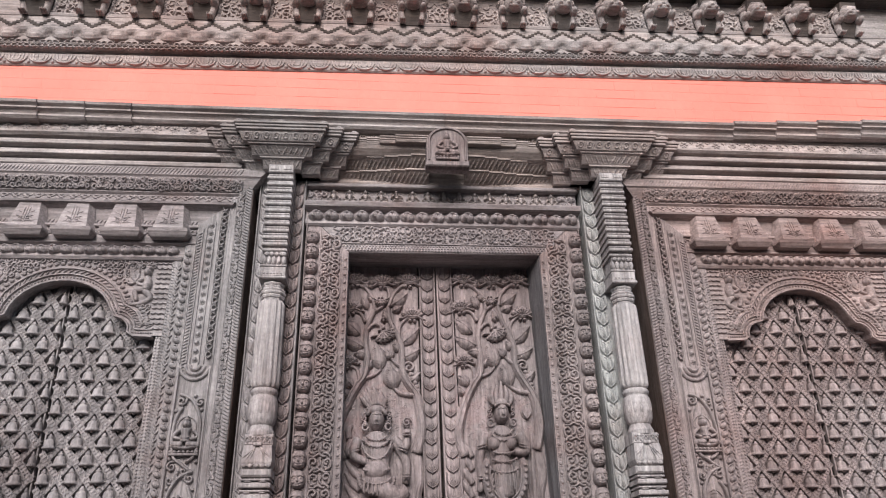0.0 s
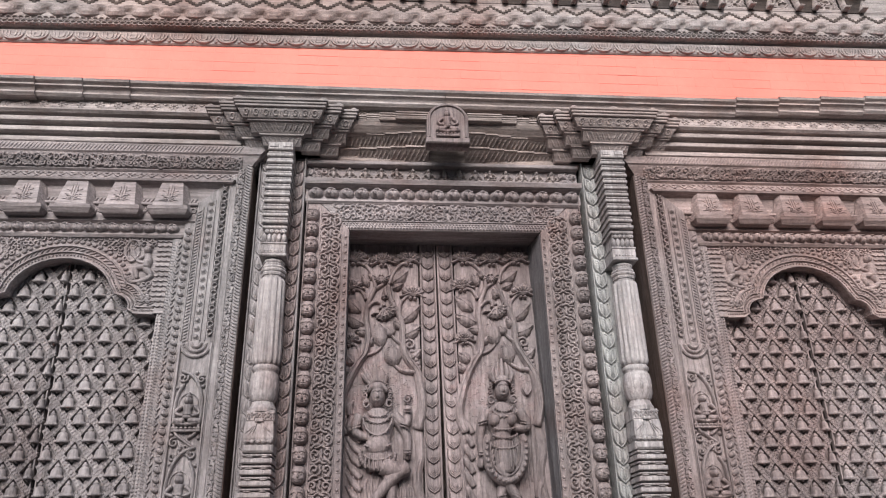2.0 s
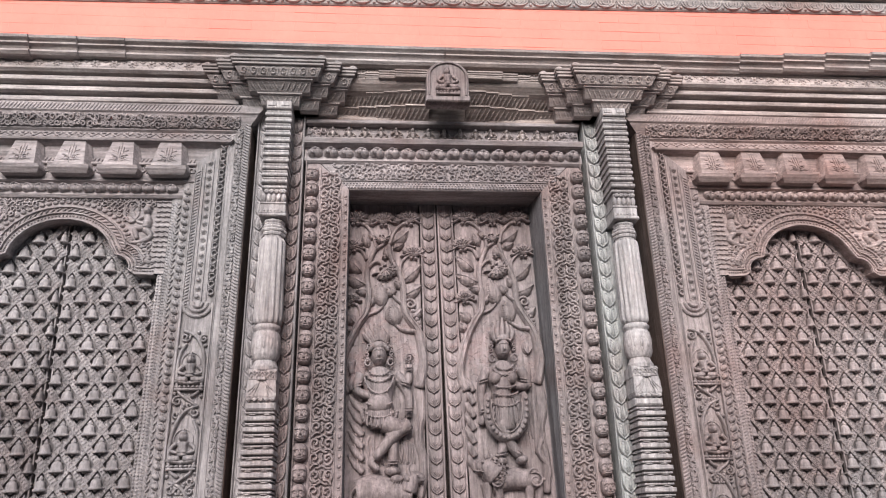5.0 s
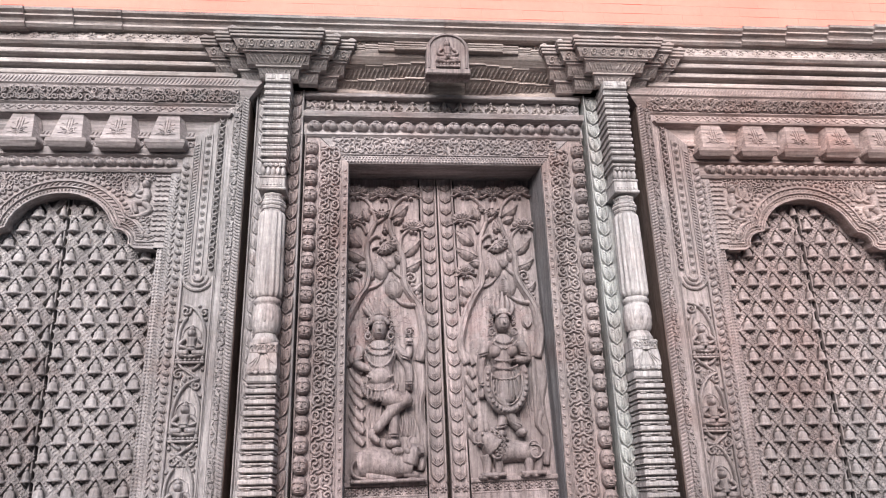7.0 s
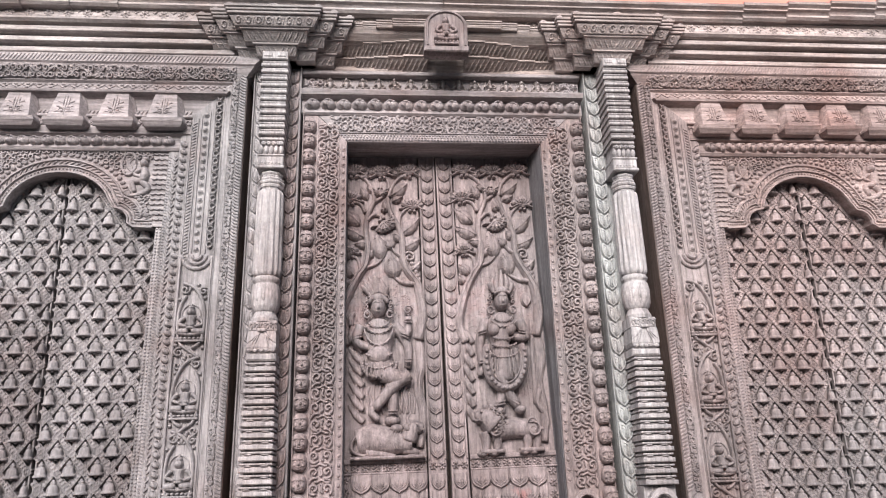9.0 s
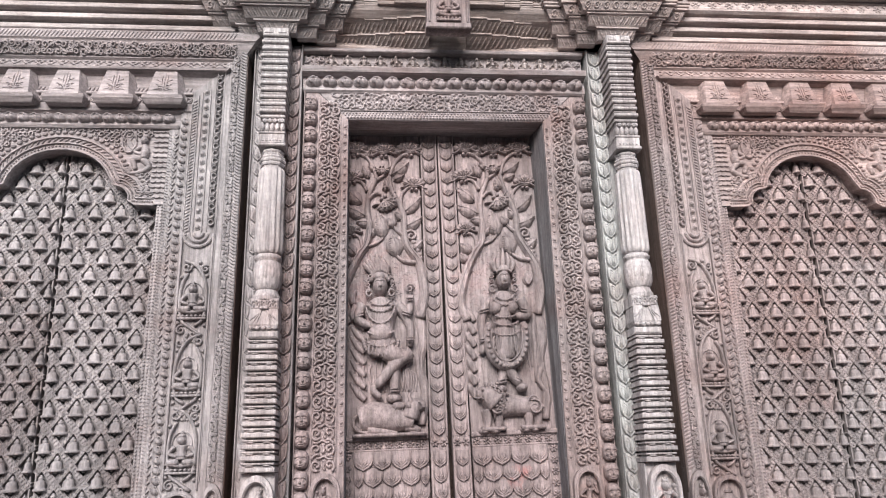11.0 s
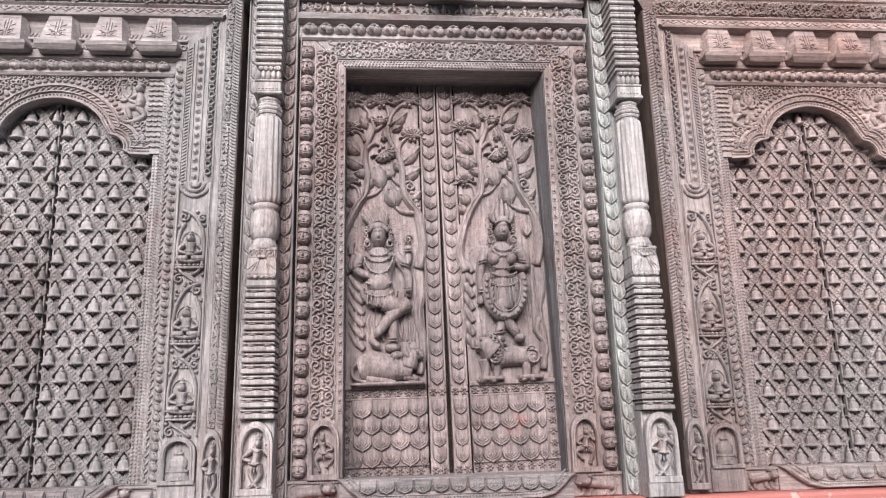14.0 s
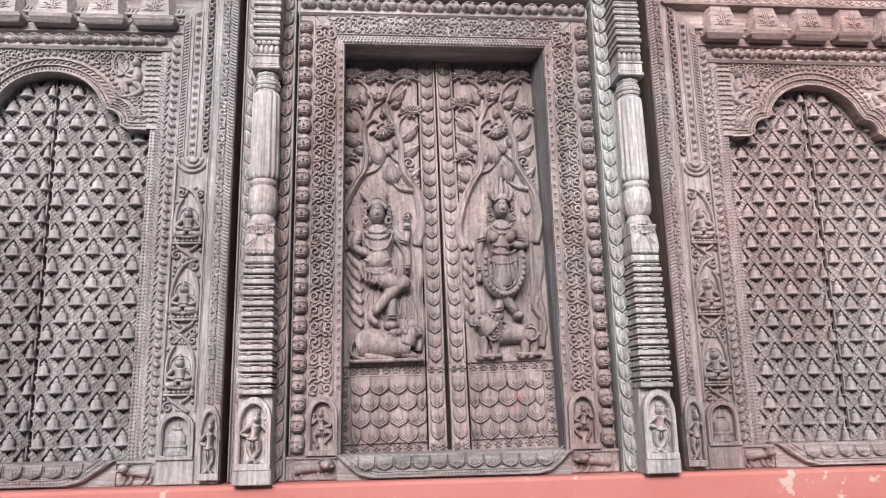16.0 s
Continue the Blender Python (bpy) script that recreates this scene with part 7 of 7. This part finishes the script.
# ---- cornices beside and over the doorway ----
def cornice(s):
    mat = WOOD_CORNICE if s < 0 else WOOD_CORNICE_WARM
    cor = thing("cornice", CX + s * 2.2, -0.1, 2.43, "layered wooden cornice of plain planks, rosette band and stepped mouldings", "cornice", "cornices")
    u0, u1 = sorted((CX + s * 1.10, CX + s * 4.6))
    for k in range(3):
        z = 2.432 + 0.046 * k
        r = Relief()
        r.run([(z, -0.1), (z, 0.098 + 0.024 * k), (z + 0.003, 0.114 + 0.024 * k), (z + 0.006, 0.118 + 0.024 * k), (z + 0.028, 0.118 + 0.024 * k), (z + 0.032, 0.112 + 0.024 * k), (z + 0.033, 0.066 + 0.024 * k), (z + 0.045, 0.060 + 0.024 * k), (z + 0.0455, -0.1)], u0, u1)
        part("plank", r, mat, cor)
    r = Relief()
    r.run([(2.57, -0.1), (2.57, 0.175), (2.582, 0.19), (2.644, 0.178), (2.65, 0.19), (2.655, -0.1)], u0, u1)
    band = part("rosette_band", r, mat, cor)
    ros = mesh_of("rosette", rosette(0.027, 6, 0.008), mat, True)
    c = round((u1 - u0) / 0.094)
    for i in range(c):
        part("rosette", ros, None, band, u0 + (i + 0.5) * 0.094, -0.184, 2.614)
    r = Relief()
    for i in range(c):
        u = u0 + (i + 1.0) * 0.094
        for q in (-1, 1):
            r.ridge([(u - 0.014, 2.612 + q * 0.024), (u, 2.612 + q * 0.012), (u + 0.014, 2.612 + q * 0.024)], 0.008, 0.010, 0, 0.5, 4)
    part("leaf_fill", r, mat, band, 0, -0.180, 0)
    # upper mouldings: overlapping lengths, each nearer one a little higher than the last
    joints = (-2.9, -2.36, -2.128, -1.895, -1.662, 0.0) if s < 0 else (0.0, 1.642, 1.888, 2.125, 2.383, 2.9)
    for i, (a, b) in enumerate(zip(joints, joints[1:])):
        rank = (4 - i) if s < 0 else i
        dz = -0.006 * rank if s < 0 else 0.004 * rank
        out = 0.012 * rank
        z = 2.655 + dz
        r = Relief()
        r.run([(z - 0.006, 0.0), (z - 0.006, 0.198 + out), (z + 0.006, 0.212 + out), (z + 0.016, 0.212 + out), (z + 0.020, 0.202 + out), (z + 0.032, 0.212 + out), (z + 0.040, 0.232 + out), (z + 0.048, 0.232 + out), (z + 0.052, 0.222 + out), (z + 0.064, 0.245 + out), (z + 0.078, 0.250 + out), (z + 0.084, 0.240 + out), (z + 0.088, 0.0)], a - 0.008, b)
        part("moulding", r, mat, cor)
    return cor


cornice(-1)
cornice(1)

# ---- carved frieze and eave under the roof ----
eave = thing("eave_frieze", 0, 0, 3.15, "carved wooden eave frieze with wavy fringe, notched zigzag and lotus border", "frieze")
FR = 4.2


def freeze_run(name, prof, mat=WOOD_EAVE):
    r = Relief()
    r.run(prof, -FR, FR)
    return part(name, r, mat, eave)


lot = freeze_run("lotus_border", [(3.150, -0.1), (3.150, 0.014), (3.158, 0.022), (3.225, 0.030), (3.232, 0.02), (3.232, -0.1)])
r = Relief()
for i in range(44):
    u = -2.9 + (i + 0.5) * 0.132
    for k, (ru, rv) in enumerate(((0.058, 0.064), (0.038, 0.052), (0.018, 0.036))):
        r.ridge([(u - ru, 3.226), (u - ru, 3.205), *arc(u, 3.200 - 0.004 * k, ru * 0.96, (rv - 0.006 * k) * 0.60, 190, 350, 8), (u + ru, 3.205), (u + ru, 3.226)], 0.013 - 0.001 * k, 0.011, 0, 0.9, 4)
    r.dome(u + 0.070, 3.170, 0.010, 0.012, 0.010, 0, 7, 2)
    for q in (-1, 1):
        r.ridge([(u + 0.070, 3.182), (u + 0.070 + q * 0.006, 3.20), (u + 0.070 + q * 0.010, 3.224)], 0.006, 0.009, 0, 0.6, 4)
tagged(part("lotus_band", r, WOOD_EAVE, lot, 0, -0.024, 0), kind="stuff")
ch = freeze_run("chain_border", [(3.232, -0.1), (3.232, 0.006), (3.246, 0.024), (3.248, 0.050), (3.300, 0.056), (3.340, 0.050), (3.340, -0.1)])
r = Relief()
for i in range(round(5.8 / 0.034)):
    u = -2.9 + (i + 0.5) * 0.034
    for v, o in ((3.259, -0.008), (3.286, 0.008)):
        r.ridge(arc(u + o, v, 0.0150, 0.0120, 0, 360, 8), 0.0075, 0.018, 0, 1.0, 4)
tagged(part("bead_chain", r, WOOD_EAVE, ch, 0, -0.051, 0), kind="stuff")
# wavy fringe; its square notches are uncut, dark squares paint their shade
r = Relief()
step, wave = 0.0125, 0.151
cnt = round(2 * FR / step)
vs, fs = [], []
for i in range(cnt + 1):
    u = -FR + i * step
    bulge = (0.5 + 0.5 * math.cos(2 * math.pi * u / wave)) ** 1.4
    low = 3.300 + 0.034 * bulge
    vs += [(u, low, 0.02), (u, low, 0.050 + 0.032 * (1 - bulge)), (u, low + 0.016, 0.056 + 0.038 * (1 - bulge)), (u, 3.362, 0.074 + 0.022 * (1 - bulge)), (u, 3.376, 0.084), (u, 3.453, 0.088), (u, 3.456, 0.0)]
for i in range(cnt):
    for k in range(6):
        fs.append((i * 7 + k, (i + 1) * 7 + k, (i + 1) * 7 + k + 1, i * 7 + k + 1))
r.add(vs, fs)
fringe = part("wavy_fringe", r, WOOD_EAVE, eave)
r = Relief()
for i in range(round(5.8 / (wave / 8))):
    u = -2.9 + i * wave / 8
    tri = abs((u / wave) % 1.0 - 0.5) * 2
    v = 3.384 + 0.046 * round(tri * 4) / 4
    a = 0.0100 if u < 0 else 0.0088
    r.box(u - a, u + a, v - a, v + a, -0.004, 0.004)
tagged(part("notch_zigzag", r, WOOD_SHADE, fringe, 0, -0.0855, 0), kind="stuff")
freeze_run("upper_rail", [(3.456, -0.1), (3.456, 0.090), (3.470, 0.094), (3.480, 0.09), (3.480, -0.1)])
pan = freeze_run("scroll_panel", [(3.480, -0.1), (3.480, 0.050), (3.74, 0.075), (3.74, -0.1)])
for i in range(16):
    u = -2.365 + i * 0.3125 + 0.156
    r = Relief()
    squiggles(r, u - 0.092, u + 0.092, 3.485, 3.66, 0.042, 0.015, 0.018, 0, 100 + i)
    tagged(part("scroll_carving", r, WOOD_EAVE, pan, 0, -0.056, 0), kind="stuff")
# the soffit's dark colour paints in the shade under the roof
freeze_run("eave_soffit", [(3.72, -0.1), (3.72, 0.20), (3.78, 0.22), (3.85, 0.22), (3.85, -0.1)], WOOD_SHADE)
# the eave runs a little uphill along the wall
RISE = 0.0187
eave.matrix_basis = Matrix.Translation((-2.2, 0, 3.15)) @ Matrix.Rotation(-RISE, 4, "Y") @ Matrix.Translation((2.2, 0, -3.15)) @ eave.matrix_basis


def lion_bracket(x, seed):
    """A beam end carved as a crouching lion: a block coloured dark as the shade between two stout forelegs, paws on its
    lower edge, the maned head above.
    """
    rnd = random.Random(seed)
    z = 3.452 + RISE * (x + 2.2)
    lb = thing("lion_bracket", x, -0.1, z, "projecting wooden beam end carved as a crouching maned lion", "bracket", "lion brackets under the eave")
    r = Relief()
    vs = [(-0.066, 0.0, -0.02), (0.066, 0.0, -0.02), (0.066, 0.27, -0.02), (-0.066, 0.27, -0.02), (-0.066, 0.0, 0.085), (0.066, 0.0, 0.085), (0.052, 0.22, 0.165), (-0.052, 0.22, 0.165)]
    r.add(vs, [(4, 5, 6, 7), (0, 1, 5, 4), (1, 2, 6, 5), (3, 0, 4, 7), (2, 3, 7, 6)])
    part("beam", r, WOOD_SHADE, lb, x, -0.01, z)
    pose_of = dict(spin=rnd.uniform(-4, 4), size=(rnd.uniform(0.98, 1.08), 1, rnd.uniform(1.0, 1.12)), smooth=True)
    for q in (-1, 1):
        r = Relief()
        limb(r, [(q * 0.056, 0.004), (q * 0.062, 0.055), (q * 0.064, 0.110), (q * 0.058, 0.150)], [0.036, 0.036, 0.044, 0.050], 0.060, 0.085)
        for k in range(3):
            r.dome(q * 0.056 + (k - 1) * 0.012, 0.006, 0.008, 0.010, 0.050, 0.090, 6, 2)
        r.dome(q * 0.066, 0.100, 0.024, 0.026, 0.060, 0.105, 9, 3)
        part("foreleg", r, WOOD_EAVE, lb, x, -0.01, z, **pose_of)
        r = Relief()
        for k in range(7):
            v = 0.03 + 0.030 * k
            p = smooth_line([(q * 0.064, v), (q * (0.082 + 0.006 * rnd.random()), v + 0.012), (q * 0.090, v + 0.034 + 0.01 * rnd.random())], 3)
            r.ridge(p, 0.017, 0.085 - 0.003 * k, 0.0, 0.5, 4)
        tagged(part("side_mane", r, WOOD_EAVE, lb, x, -0.01, z, **pose_of), kind="stuff")
    r = Relief()
    r.dome(0, 0.155, 0.066, 0.056, 0.085, 0.095, 14, 4)
    r.dome(0, 0.118, 0.050, 0.028, 0.085, 0.105, 12, 3)
    for q in (-1, 1):
        r.dome(q * 0.024, 0.172, 0.018, 0.014, 0.040, 0.135, 8, 3)
        r.dome(q * 0.022, 0.120, 0.017, 0.014, 0.030, 0.165, 8, 2)
        r.ridge(arc(q * 0.024, 0.172, 0.023, 0.019, 10, 170, 7), 0.011, 0.035, 0.125, 0.6, 4)
    r.dome(0, 0.140, 0.014, 0.013, 0.030, 0.162, 8, 2)
    r.ridge([(-0.034, 0.106), (0, 0.100), (0.034, 0.106)], 0.009, 0.022, 0.165, 0.6, 4)
    part("head", r, WOOD_EAVE, lb, x, -0.01, z, **pose_of)
    r = Relief()
    for ring, rad in ((0, 0.066), (1, 0.080)):
        for k in range(8):
            a = radians(8 + 164 * k / 7 + rnd.uniform(-6, 6))
            r.ridge(spiral(rad * math.cos(a), 0.165 + (rad - 0.006) * math.sin(a), 0.016, a, rnd.choice((-1, 1)) * 1.2, 8, 0.2), 0.011, 0.035, 0.095 - 0.025 * ring, 0.6, 4)
    tagged(part("mane", r, WOOD_EAVE, lb, x, -0.01, z, **pose_of), kind="stuff")


for i in range(17):
    lion_bracket(-2.365 + 0.3125 * i, i)

# ---- painted bricks of the wall band ----
BR = []
for a, c in ((0.1192, 0.03222), (0.1192, 0.03222), (0.1192, 0.0309)):
    b = Relief()
    b.box(-a, a, -c, c, -0.06, 0.0, 0.0007)
    BR.append(mesh_of("brick", b, RED_WALL))
for row in range(9):
    z = 2.705 + row * 0.0645
    for i in range(24):
        x = -2.75 + i * 0.2385 + (0.119 if row % 2 else 0)
        odd = random.random() < 0.20
        part("brick", BR[2 if odd else i % 2], None, wall_top, x, -0.008 + random.uniform(-0.0004, 0.0004), z, spin=random.uniform(-0.3, 0.3) if odd else 0.0)
